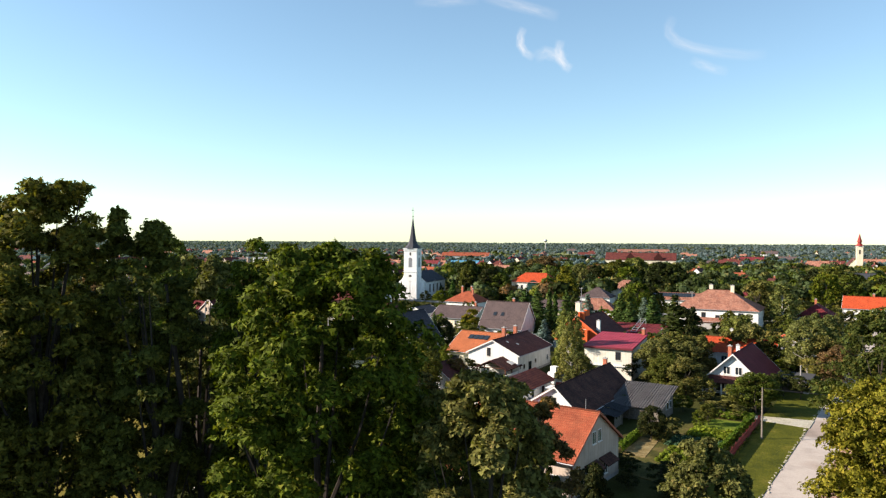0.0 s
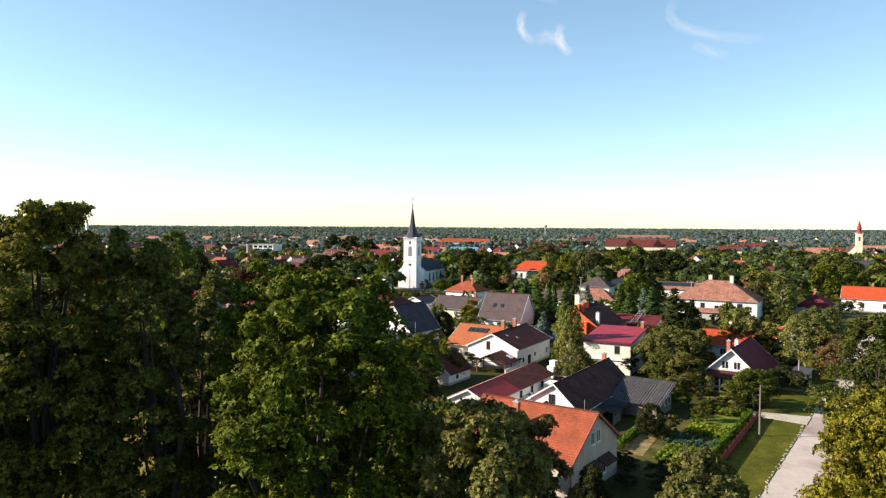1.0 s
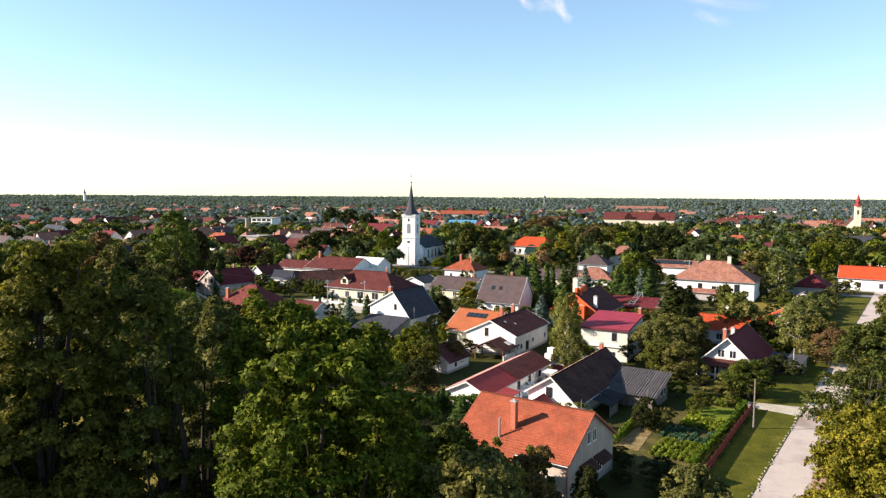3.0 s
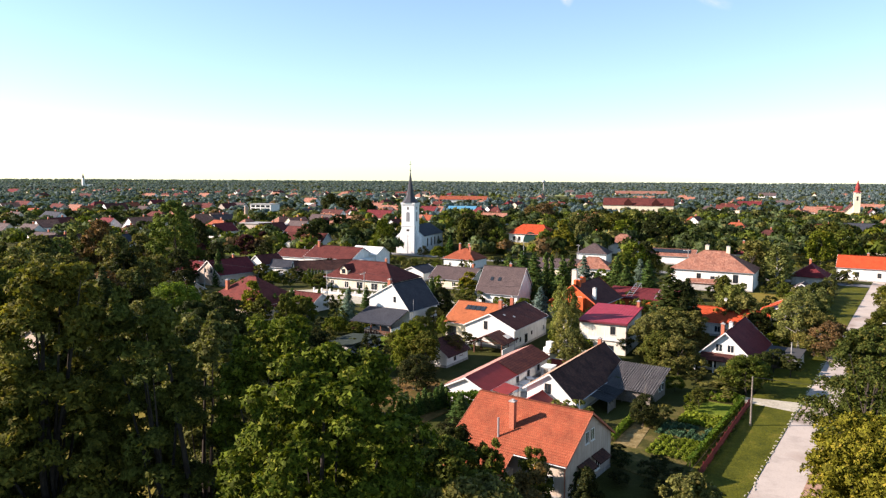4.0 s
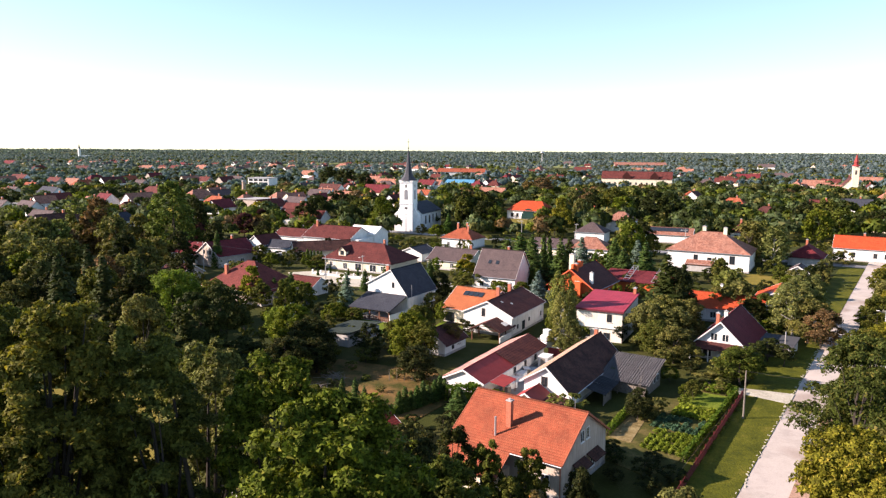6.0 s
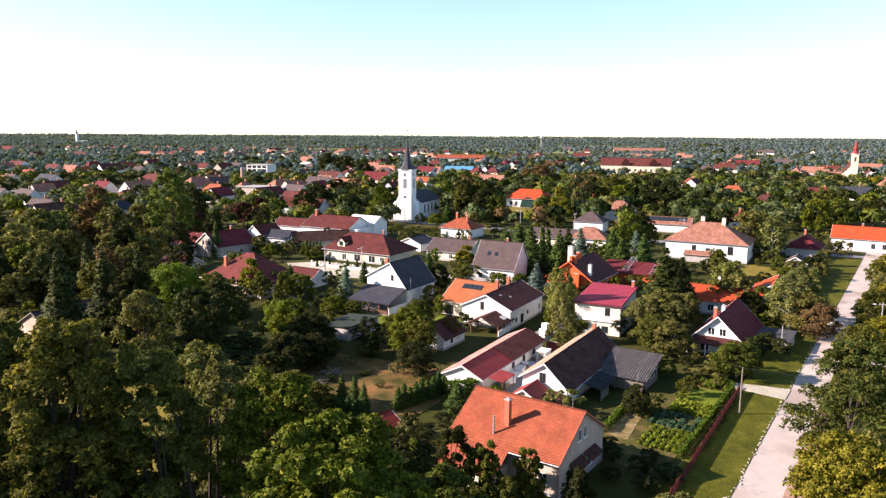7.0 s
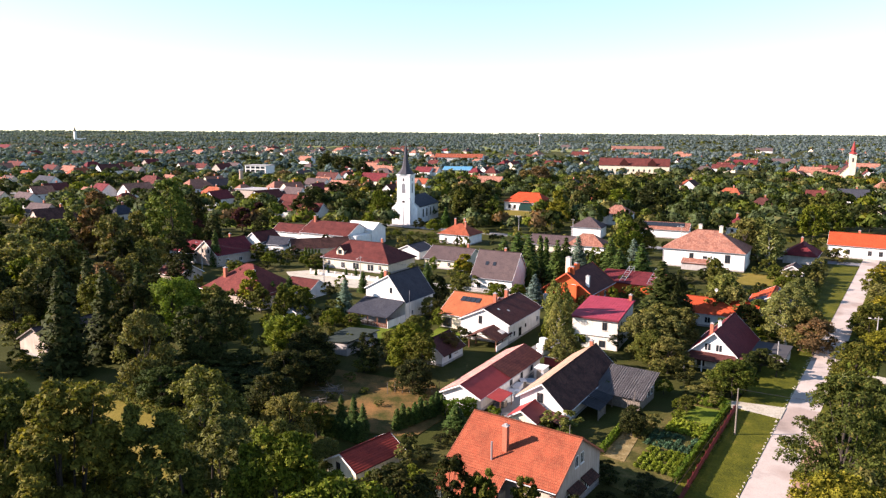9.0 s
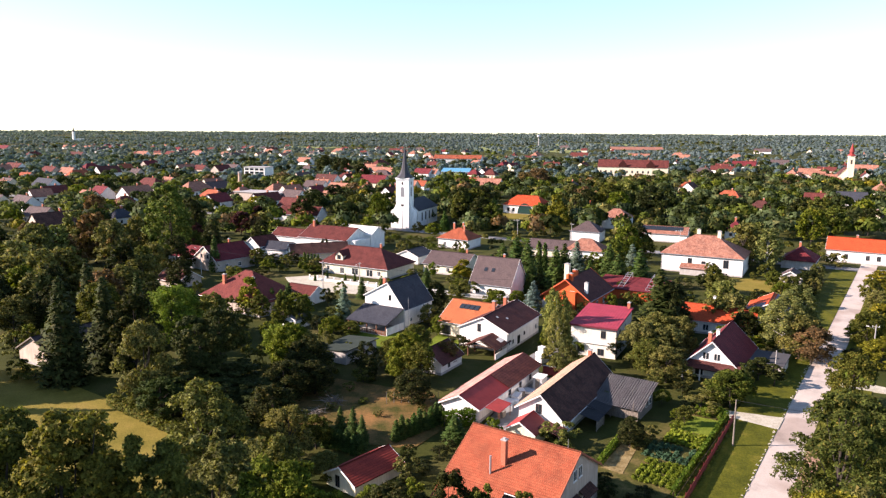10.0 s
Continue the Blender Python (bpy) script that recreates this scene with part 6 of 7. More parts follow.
plant("birch", -110.1, 192.1, 16, 6.5)
plant("olive", -103.8, 233.9, 16, 6)
plant("olive", -101.2, 172.4, 15, 6)
plant("birch", -100.4, 184.8, 15, 6)
plant("olive", -97.8, 190.9, 14, 6)
plant("deep2", -83.7, 194.4, 15, 5)
plant("olive", -78.6, 194.2, 12, 5)
plant("olive", -85.3, 219.7, 11, 5)
plant("olive", -79.3, 183.2, 11, 4.5)
plant("spruce", -62.9, 136.3, 18, 5.4)
plant("spruce", -78.0, 161.7, 17, 4)
plant("bright", -95.6, 167.0, 14, 5)
plant("birch", -114.7, 219.9, 16, 7)
plant("olive", -114.9, 209.1, 15, 6)
plant("deep2", -56.4, 134.2, 15, 5)
plant("olive", -46.9, 114.2, 15, 4.6)
plant("pine", -38.1, 125.7, 15, 5.2)
plant("pine", -40.8, 121.7, 14, 4.6)
plant("willow", -55.6, 150.9, 13, 6.4)
# four low pines put in for shaded leafy trees, to stand for that shade
plant("pine", -41.2, 118.2, 6.5, 5.5)
plant("pine", -33.8, 121.8, 6, 5)
plant("pine", -28.6, 115.6, 5, 5)
plant("pine", -42.1, 112.4, 5, 5)
plant("willow", -31.2, 141.0, 7.3, 3.4)
plant("olive", -24.4, 134.0, 7.8, 3.2)
plant("spruce", -66.5, 127.0, 20, 5.0)
plant("deep", -98, 157, 14, 6)
plant("olive", -91, 165, 13, 5.5)
plant("green", -105, 167, 15, 6)
plant("olive", -90, 153, 10, 4.4)
plant("deep", -84, 158, 11, 4.5)
plant("yellow", -45.4, 176.0, 9.5, 3.2)
plant("laurel", -35.3, 165.5, 8.4, 2.8)
plant("laurel", -31.0, 165.5, 7.0, 2.6)
plant("green", -42.0, 172.0, 6.0, 3.0)
plant("deep", -72.0, 204.0, 8.5, 4.2)
plant("bright", -27.1, 134.6, 9, 4.5)
plant("deep", -22.9, 128.7, 8, 4.5)
plant("deep", -25.5, 118.7, 7, 4.5)
# another pine put in for a leafy tree in shade
plant("pine", -35.0, 115.6, 5, 5)
plant("pine", -42.0, 108.1, 8, 4.4)
plant("deep", -20.8, 121.8, 6, 4)
plant("yellow", -47.5, 184.2, 8, 3)
plant("green", -49.6, 186.5, 9, 4)
plant("bright", -32.6, 169.5, 7, 4.2)
plant("thuja", -40.9, 180.0, 6, 1.3)
plant("thuja", -37.1, 182.2, 7, 1.4)
plant("thuja", -38.3, 178.7, 6, 1.3)
plant("olive", -49.8, 160.5, 9, 4)
plant("green", -51.1, 156.5, 8, 4)
plant("spruce", -64.5, 155.9, 15, 3.4)
plant("deep", -65.6, 167.6, 10, 5)
plant("oak", -91.5, 250.0, 26, 8.6)
plant("fir", 4.5, 328, 9, 3.2)
plant("bright", -27.0, 347, 15, 5)
plant("green", 12.1, 350, 15, 6)
plant("green", 20.0, 362, 16, 7)
plant("bright", 25, 352, 12, 5)
plant("shrub_deep", -7.3, 318, 5, 3)
plant("deep", -66, 400, 12, 7)
plant("deep", -57, 420, 13, 8)
plant("deep", -48, 410, 10, 7)
plant("deep", -95.2, 284.7, 18, 6)
plant("olive", -102.0, 249.6, 15, 5)
plant("copper", -158.6, 341.7, 14, 6.5)
plant("olive", -115.2, 257.2, 12, 6)
plant("olive", -119.7, 242.1, 13, 6)
plant("copper", -113.8, 222.9, 13, 6)
plant("plum", -82.7, 310.8, 10, 5.5)
plant("plum", -92.3, 281.0, 9, 4)
plant("plum", -83.2, 342.7, 9, 4)
plant("fir", -70.2, 231.1, 12, 2.6)
plant("willow", -100.9, 314.9, 7, 3.6)
plant("deep", -71.5, 298.4, 8, 4)
plant("green", -58.8, 240.2, 6, 3.5)
plant("bright", -52.8, 229.9, 5, 3)
plant("thuja", -42.3, 241.6, 4.5, 0.8)
plant("thuja", -41.0, 240.5, 4.5, 0.8)
plant("thuja", -39.7, 239.4, 4.5, 0.8)
plant("thuja", -43.6, 242.7, 4.5, 0.8)
plant("thuja", -38.4, 238.4, 4.5, 0.8)
plant("olive", -38.1, 232.7, 4, 3)
plant("blue_spruce", -21.2, 167.6, 9.5, 3)
plant("fir", -13.8, 186.3, 8, 2.4)
plant("bright", -22.7, 160.0, 4, 3)
plant("green", -18.8, 159.0, 3, 2.6)
plant("fir", -19.7, 194.5, 6, 2)
plant("green", -3.6, 134.9, 9, 3.6)
plant("bright", -4.8, 129.1, 9, 4)
plant("green", -2.7, 127.1, 8, 3.6)
plant("deep", -3.8, 117.4, 6, 3.6)
plant("copper", 2.3, 137.2, 5, 2.6)
plant("olive", -1.2, 166.9, 5, 3)
plant("green", -7.4, 135.6, 6, 3)
plant("deep", 0.1, 178.2, 8, 3.4)
plant("fir", -2.3, 206.0, 7, 2.4)
plant("bright", -0.4, 307.4, 6, 4)
for k in range(16):
    plant(("shrub_bright", "shrub_green", "shrub_olive", "shrub_deep")[k % 4], -24 + 1.8 * k + 1.1 * math.sin(k * 2.3), 300 + 9 * math.sin(k * 1.7) - 0.9 * k, 2.0 + 0.9 * math.sin(k * 3.1), 2.4)
plant("deep", 13.0, 356.0, 17, 8)
plant("deep", 20.5, 335.0, 14, 7)
plant("deep", 24.9, 402.9, 14, 9)
plant("green", 25.8, 331.8, 12, 6)
plant("fir", 27.5, 337.9, 14, 5.4)
plant("deep", -60.3, 373.9, 13, 8)
plant("green", -39.8, 370.2, 12, 7)
plant("deep", -64.0, 353.9, 12, 7)
plant("green", -28.9, 358.2, 9, 4.5)
plant("bright", -25.7, 370.9, 10, 5)
plant("deep", -21.4, 348.3, 6, 3)
plant("deep", -107.7, 723.9, 18, 9)
plant("deep", -83.3, 661.5, 18, 10)
plant("deep", -59.9, 602.9, 16, 8)
plant("yellow", 57.0, 342.9, 15, 4.8)
plant("yellow", 56.5, 327.9, 10, 4)
plant("yellow", 51.1, 320.9, 12, 3.6)
plant("olive", 70.7, 365.5, 13, 4.5)
plant("copper", 80.8, 568.8, 15, 9)
plant("copper", 67.7, 550.4, 13, 7)
plant("olive", 81.5, 440.4, 13, 6)
plant("green", 93.0, 388.6, 17, 9)
plant("olive", 103.9, 396.3, 18, 9)
plant("deep", 112.7, 383.7, 16, 9)
plant("deep", 120.0, 378.4, 15, 8)
plant("bright", 93.4, 371.6, 14, 7)
plant("deep", 80.9, 387.9, 14, 6)
plant("copper", 85.8, 419.5, 13, 5)
plant("yellow", 8.6, 216.0, 6.8, 3.2)
plant("bright", 7.8, 216.7, 5, 3.4)
plant("fir", 19.8, 210.0, 13, 4.9)
plant("fir", 25.1, 221.3, 13, 5.1)
plant("fir", 27.1, 209.1, 14, 4.9)
plant("thuja", 31.3, 215.8, 13, 1.5)
plant("thuja", 33.5, 218.9, 12, 1.4)
plant("fir", 33.6, 199.1, 14, 4.6)
plant("spruce", 38.0, 210.5, 13, 4.6)
plant("blue_spruce", 45.2, 229.2, 11, 4.1)
plant("fir", 16.9, 213.8, 9, 3.5)
plant("blue_spruce", 25.2, 182.0, 8, 3.2)
plant("fir", 17.5, 201.1, 8, 3)
plant("bright", 16.4, 186.6, 4, 3)
plant("bright", 21.5, 186.7, 4, 2.6)
plant("thuja", 24.9, 203.3, 6, 1.1)
plant("thuja", 26.0, 201.6, 6, 1.1)
plant("fir", 44.4, 205.1, 9, 3.2)
plant("fir", 52.8, 217.3, 12, 4.3)
plant("green", 55.9, 223.0, 12, 4)
plant("bright", 66.0, 248.6, 13, 5)
plant("deep", 74.1, 264.1, 12, 5)
plant("fir", 59.3, 207.1, 12, 4.6)
plant("blue_spruce", 63.2, 230.3, 10, 3.8)
plant("green", 73.2, 249.4, 9, 3.4)
plant("fir", 53.4, 209.0, 10, 4.1)
plant("spruce", 49.4, 156.3, 16, 7)
plant("spruce", 55.1, 161.8, 13, 4.6)
plant("deep2", 51.8, 155.7, 13, 3.8)
plant("olive", 44.5, 141.4, 9.5, 5.2)
plant("olive", 44.7, 136.3, 8.5, 4.8)
plant("olive", 40.7, 137.5, 9, 4.2)
plant("olive", 49.3, 141.9, 9, 4)
plant("green", 40.5, 132.7, 7, 3.6)
plant("olive", 42.6, 128.4, 6.8, 3.6)
plant("birch", 25.1, 147.3, 13.5, 3)
plant("birch", 24.5, 138.5, 11.5, 2.8)
plant("olive", 24.0, 130.8, 7.5, 2.6)
plant("yellow", 29.9, 174.3, 4, 2)
plant("olive", 68.7, 170.0, 10, 4.2)
plant("olive", 68.4, 162.4, 9, 4)
plant("olive", 64.4, 165.2, 7, 3.4)
plant("birch", 71.4, 173.4, 10, 3.6)
plant("birch", 79.4, 155.0, 12, 5)
plant("birch", 72.7, 146.0, 12, 5.2)
plant("olive", 73.9, 142.2, 9, 4.4)
plant("copper", 75.0, 139.4, 7.6, 4.2)
plant("green", 71.5, 157.2, 7, 3.6)
plant("deep", 68.6, 156.0, 6, 3.4)
plant("green", 100.6, 201.6, 5, 3.4)
plant("bright", 96.8, 198.6, 4, 3)
plant("green", 99.5, 209.9, 5, 3)
plant("olive", 113.8, 257.8, 13, 6)
plant("olive", 108.7, 257.6, 12, 5.5)
plant("birch", 109.5, 236.0, 14, 5.5)
plant("olive", 106.0, 247.0, 14, 6)
plant("birch", 113.1, 243.1, 13, 5.5)
plant("deep", 108.9, 243.8, 10, 4.6)
plant("green", 79.1, 202.5, 8, 2.6)
plant("deep", 78.9, 210.2, 4, 2.6)
plant("green", 172.7, 324.7, 16, 8)
plant("bright", 149.7, 287.0, 15, 6)
plant("green", 170.1, 307.8, 14, 6)
plant("deep", 174.4, 345.7, 14, 7)
plant("deep", 189.5, 315.8, 12, 6)
plant("yellow", 128.4, 205.4, 6, 4)
plant("yellow", 97.0, 156.4, 6, 4.2)
plant("yellow", 93.4, 153.4, 5.5, 3.6)
plant("yellow", 101.0, 160.2, 7, 4)
plant("olive", 112.0, 179.3, 6, 3.6)
plant("yellow", 87.4, 136.6, 6, 4.5)
plant("green", 49.7, 116.3, 6.4, 4.0)
plant("green", 46.4, 117.3, 2.2, 1.4)
# dark pines added beside the garage to stand for its black shade
plant("pine", 60.1, 129.3, 4.6, 2.2)
plant("pine", 61.6, 126.3, 4.2, 2)
plant("pine", 57.1, 127.3, 4.4, 2)
plant("green", 28.9, 116.4, 3, 2)
plant("fir", 3.1, 102.8, 4, 2.4)
plant("olive", 38, 58, 15, 4.5)
plant("green", 52, 84, 12, 4.6)
plant("deep", 58, 92, 10, 4)
plant("laurel", 9.9, 74.4, 6.8, 2.1)
plant("laurel", 5.2, 74.2, 7.6, 2.3)
plant("globe_bush", 15.4, 73.6, 4.8, 2.0)
for x, y, h, r, w in ((-3.4, 89.6, 3.6, 2.0, "olive"), (-2.5, 82.4, 4, 2.2, "bright"), (-1.5, 92, 2, 1.6, "deep"), (0.8, 97, 1.8, 1.5, "deep"), (2.0, 99.5, 1.6, 1.4, "deep"), (-3.6, 96.4, 2.2, 1.6, "deep")):
    plant("shrub_" + w, x, y, h, r)
plant("deep2", 1.7, 75, 8.8, 2.6)
for x, y, h, r in ((22.0, 86.0, 1.8, 1.6), (24.6, 82.4, 2.2, 1.9), (26.6, 85.6, 1.6, 1.5), (20.6, 81.0, 1.5, 1.5), (27.4, 80.6, 2.0, 1.8), (24.0, 78.4, 1.8, 1.7), (22.4, 89.6, 1.5, 1.4)):
    plant("shrub_deep", x, y, h, r)
plant("laurel", 7.6, 72.2, 4.6, 1.8)
# four unseen trees west of the meadow, added for the shade on it
plant("spruce", -88, 113, 18, 4)
plant("deep", -86, 121, 16, 5)
plant("deep", -100, 118, 18, 6)
plant("deep", -91, 130.5, 10, 4)
plant("yellow", -24.6, 78, 8.5, 2.6)
plant("olive", -17.5, 75, 13.0, 3.8)
plant("olive", -30, 90, 13.5, 5)
plant("deep", -30, 95, 8, 4)
plant("green", -17, 100, 5, 2.4)
plant("fir", -14, 104, 5, 1.4)
plant("fir", -12, 103, 5.4, 1.4)
plant("fir", -10.5, 101.5, 4.6, 1.3)
plant("deep", -24, 104, 8, 4.4)
plant("olive", -20, 96, 8, 3.6)
plant("deep", -33, 103, 6, 3.4)
# two more unseen trees, added to shade the meadow
plant("deep", -84, 121, 15, 5.5)
plant("deep", -88, 126, 15, 5.5)

# ---- shrubs and fruit trees in the gardens, between the houses ----
rng = np.random.default_rng(17)
OPEN = [(-3, 105, 7), (42, 385, 14), (38, 366, 12), (36, 348, 10), (2, 342, 9), (-15, 158, 7), (1, 152, 6), (-30, 212, 16), (36, 104, 13), (-14, 114, 12), (-70, 95, 34), (12, 118, 9), (95, 210, 10), (28, 86, 10), (18, 144, 5), (27, 152, 5), (10, 143, 6), (15, 139, 5), (5, 141, 5), (30, 139, 6), (34, 136, 5), (120, 236, 12), (111, 212, 9), (-6, 320, 14), (57, 343, 6), (81, 569, 9), (-103, 281, 9), (93, 389, 8)]
made = 0
while made < 330:
    yy = rng.uniform(100, 270)
    xx = rng.uniform(-0.6, 0.62) * yy
    lane = (xx - 39.6) * V.x + (yy - 86.0) * V.y
    if -7 < lane < 6 or any((xx - a) ** 2 + (yy - b) ** 2 < r * r for a, b, r in FOOT + OPEN):
        continue
    made += 1
    if xx < -70 and rng.uniform() < 0.3:
        plant(("green", "olive", "deep", "copper")[made % 4], xx, yy, rng.uniform(8, 13))
        continue
    if lane > 6 and rng.uniform() < 0.4:
        plant(("green", "olive", "yellow", "deep")[made % 4], xx, yy, rng.uniform(7, 12))
    else:
        plant(("shrub_green", "shrub_deep", "shrub_olive", "shrub_bright")[made % 4], xx, yy, rng.uniform(2.2, 5.5), rng.uniform(1.6, 3.4))

# ---- woods and gardens that run to the horizon ----
def woods(name, count, near, far, spread, leaves, seed, tall, per, leaf, label, west=1.0):
    """Many far crowns in one mesh: clumped leaves, thinning towards streets and fields."""
    rng = np.random.default_rng(seed)
    y = np.sqrt(rng.uniform(near ** 2, far ** 2, count * 3))
    x = rng.uniform(-1, 1, count * 3) * (y * spread + 40)
    dens = np.array([noise.noise((a * 0.006 + seed, b * 0.006, 0.3)) for a, b in zip(x, y)])
    keep = dens > (-0.05 if near > 900 else -0.2)
    if near < 900:
        # keep streets, yards and the fronts of the houses open
        near_by = FOOT + OPEN
        keep &= np.array([not any(abs(a - fx * b / fy) < fr * 1.05 and (-24 if fy < 430 else -26) < b - fy < fr + 1 for fx, fy, fr in near_by) for a, b in zip(x, y)])
    if near < 300:
        keep &= np.array([not -9 < (a - 39.6) * V.x + (b - 86.0) * V.y < 7 for a, b in zip(x, y)])
    if west < 1:
        keep &= (x > 60) | (rng.uniform(0, 1, len(x)) < west)
    x, y = x[keep][:count], y[keep][:count]
    k = len(x)
    H = rng.uniform(0.6, 1.15, k) * tall
    R = H * rng.uniform(0.36, 0.58, k)
    d = unit(rng.normal(size=(k, per, 3)))
    d[:, :, 2] = np.abs(d[:, :, 2]) * 1.0 - 0.25
    q = rng.uniform(0.7, 1.05, (k, per, 1))
    p = d * q * R[:, None, None] * np.array((1, 1, 1.0))
    p[:, :, 2] = H[:, None] * 0.58 + p[:, :, 2] / R[:, None] * H[:, None] * 0.42
    p[:, :, 0] += x[:, None]
    p[:, :, 1] += y[:, None]
    n = unit(d + rng.normal(size=d.shape) * 0.45)
    v = leaf_cloud(p.reshape(-1, 3), n.reshape(-1, 3), np.repeat(R * leaf, per), rng, 0.8, 0.2)
    return tagged(link_mesh(name, leaf_mesh(name, v, unit(d + n * 0.4).reshape(-1, 3)), leaves), label, "trees", "", "stuff")


for k, (lv, cnt) in enumerate(((L_GREEN, 330), (L_DEEP, 250), (L_OLIVE, 200))):
    woods("garden_shrubs", cnt, 225, 420, 0.62, lv, 50 + k, 4.0, 120, 0.34, "low shrubs and fruit trees in the gardens", 0.7)
for k, (lv, cnt) in enumerate(((L_TOWN, 620), (L_DEEP, 400), (L_GREEN, 240), (L_OLIVE, 130), (L_BRIGHT, 130), (L_COPPER, 45), (L_YELLOW, 35))):
    woods("town_trees", cnt, 300, 600, 0.66, lv, 60 + k, 10.0, 120, 0.34, "mixed garden trees between the far houses", 0.85)
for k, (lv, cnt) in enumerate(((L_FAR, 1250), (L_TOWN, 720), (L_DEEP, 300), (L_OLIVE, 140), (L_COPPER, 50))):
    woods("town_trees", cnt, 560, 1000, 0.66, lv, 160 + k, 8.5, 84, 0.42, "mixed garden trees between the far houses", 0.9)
# nearly all in the leaf colour that carries painted haze
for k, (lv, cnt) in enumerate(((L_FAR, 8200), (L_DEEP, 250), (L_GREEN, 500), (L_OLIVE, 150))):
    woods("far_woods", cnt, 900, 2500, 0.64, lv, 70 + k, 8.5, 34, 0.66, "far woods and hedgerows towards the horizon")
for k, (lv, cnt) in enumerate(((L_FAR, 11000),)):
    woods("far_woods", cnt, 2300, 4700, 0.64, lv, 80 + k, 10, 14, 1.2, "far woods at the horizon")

# ---- the vegetable garden by the lane ----
def clipped_hedge(pts, w, h, leaves, seed, label, dens=55, leaf=0.22):
    """A clipped hedge along a line: a dense skin of small leaves on a box-like body with an uneven top."""
    rng = np.random.default_rng(seed)
    P, N = [], []
    for (ax, ay), (bx, by) in zip(pts, pts[1:]):
        ln = math.hypot(bx - ax, by - ay)
        k = int(ln * dens * (w + 2 * h))
        t = rng.uniform(0, 1, k)
        u = rng.uniform(-1, 1, k)
        top = rng.uniform(0, 1, k) < w / (w + 2 * h) * 1.3
        dx, dy = (bx - ax) / ln, (by - ay) / ln
        wob = 1 + 0.1 * np.sin(t * ln * 1.3) + 0.07 * np.sin(t * ln * 3.1 + 1)
        side = np.where(top, u * w / 2, np.sign(u) * w / 2 * wob * rng.uniform(0.8, 1.06, k))
        z = np.where(top, h * wob * rng.uniform(0.9, 1.05, k), rng.uniform(0.02, 1, k) * h)
        P.append(np.stack((ax + dx * ln * t - dy * side, ay + dy * ln * t + dx * side, z), 1))
        nn = np.where(top[:, None], np.array((0, 0, 1.0)), np.sign(u)[:, None] * np.array((-dy, dx, 0.2)))
        N.append(unit(nn + rng.normal(size=nn.shape) * 0.45))
    ob = thing("hedge", Matrix(), label, "hedge")
    link_mesh("foliage", leaf_mesh("foliage", leaf_cloud(np.concatenate(P), np.concatenate(N), leaf, rng, 0.8)), leaves, ob)
    bm = bmesh.new()
    for (ax, ay), (bx, by) in zip(pts, pts[1:]):
        k = max(2, int(math.hypot(bx - ax, by - ay) / 1.5))
        for i in range(k + 1):
            x, y = ax + (bx - ax) * i / k, ay + (by - ay) * i / k
            add_rod(bm, (x, y, 0), (x + 0.1, y, h * 0.8), 0.04, 0.02, 5)
            for sx, sy in ((0.3, 0.1), (-0.25, 0.2), (0.1, -0.3)):
                add_rod(bm, (x, y, h * 0.3), (x + sx * w, y + sy * w, h * 0.85), 0.025, 0.01, 4)
    part("stems", bm, BARK, ob)
    return ob


clipped_hedge([(30.4, 86.2), (47.5, 112.0)], 0.55, 1.0, L_HEDGE, 201, "clipped fresh green garden hedge along the fence")
clipped_hedge([(22.8, 94.4), (28.8, 105.0)], 0.7, 1.0, L_HEDGE, 202, "narrow clipped green hedge in the garden")
clipped_hedge([lane_pt(98, -8.0), lane_pt(150, -8.2)], 1.4, 2.4, L_DEEP, 203, "dark green hedge along the lane", 30, 0.3)
clipped_hedge([(1.6, 107.0), (6.2, 109.3)], 1.8, 2.4, L_HEDGE, 204, "thick light green box hedge before the red-roofed house", 50, 0.28)
clipped_hedge([(-30, 236), (-47, 246)], 1.2, 2.0, L_DEEP, 205, "dark hedge beside the forecourt", 26, 0.3)
clipped_hedge([(30, 300), (44, 291)], 1.4, 1.2, L_HEDGE, 206, "low clipped hedge beside the street", 24, 0.3)
clipped_hedge([(-36.5, 103.5), (-44, 109), (-54, 117)], 1.6, 1.8, L_GREEN, 207, "overgrown fence hedge along the meadow", 40, 0.3)
for k in range(9):
    t = k / 8
    plant("thuja", -5.6 + 6.8 * t, 102.6 + 7.0 * t, 3.4 + 0.5 * math.sin(k * 2.1), 0.85)
for k in range(6):
    plant("thuja", -15.8 + 1.1 * k, 100.6 - 0.5 * k + 0.3 * math.sin(k), 3.2 + 0.4 * math.sin(k * 3), 0.8)

for k in range(11):
    px, py = lane_pt(84 + 7.2 * k, -9.6 - 1.4 * (k % 2))
    plant(("deep", "green", "olive", "deep2")[k % 4], px, py, 5.0 + 1.3 * math.sin(k * 1.9), 2.6)
plant("bright", -7.4, 82.0, 3.4, 2.0)
plant("olive", -14.3, 90.3, 4, 2.2)
plant("green", -17.7, 86.8, 4.5, 2.4)
# weeds, young shrubs and cut brush in the bare back garden
for x, y, h, r in ((-14, 108, 1.4, 1.0), (-9, 112, 1.0, 0.9), (-5, 106, 1.5, 1.0), (-17, 115, 1.2, 1.1), (-12, 118, 0.9, 1.0), (-2, 114, 1.3, 0.9), (-7, 119, 1.6, 1.1), (-19, 121, 1.8, 1.2), (-1, 108, 1.2, 0.8), (-15, 124, 1.5, 1.2)):
    plant("shrub_olive" if int(x) % 2 else "shrub_green", x, y, h, r)
rng = np.random.default_rng(88)
bm = bmesh.new()
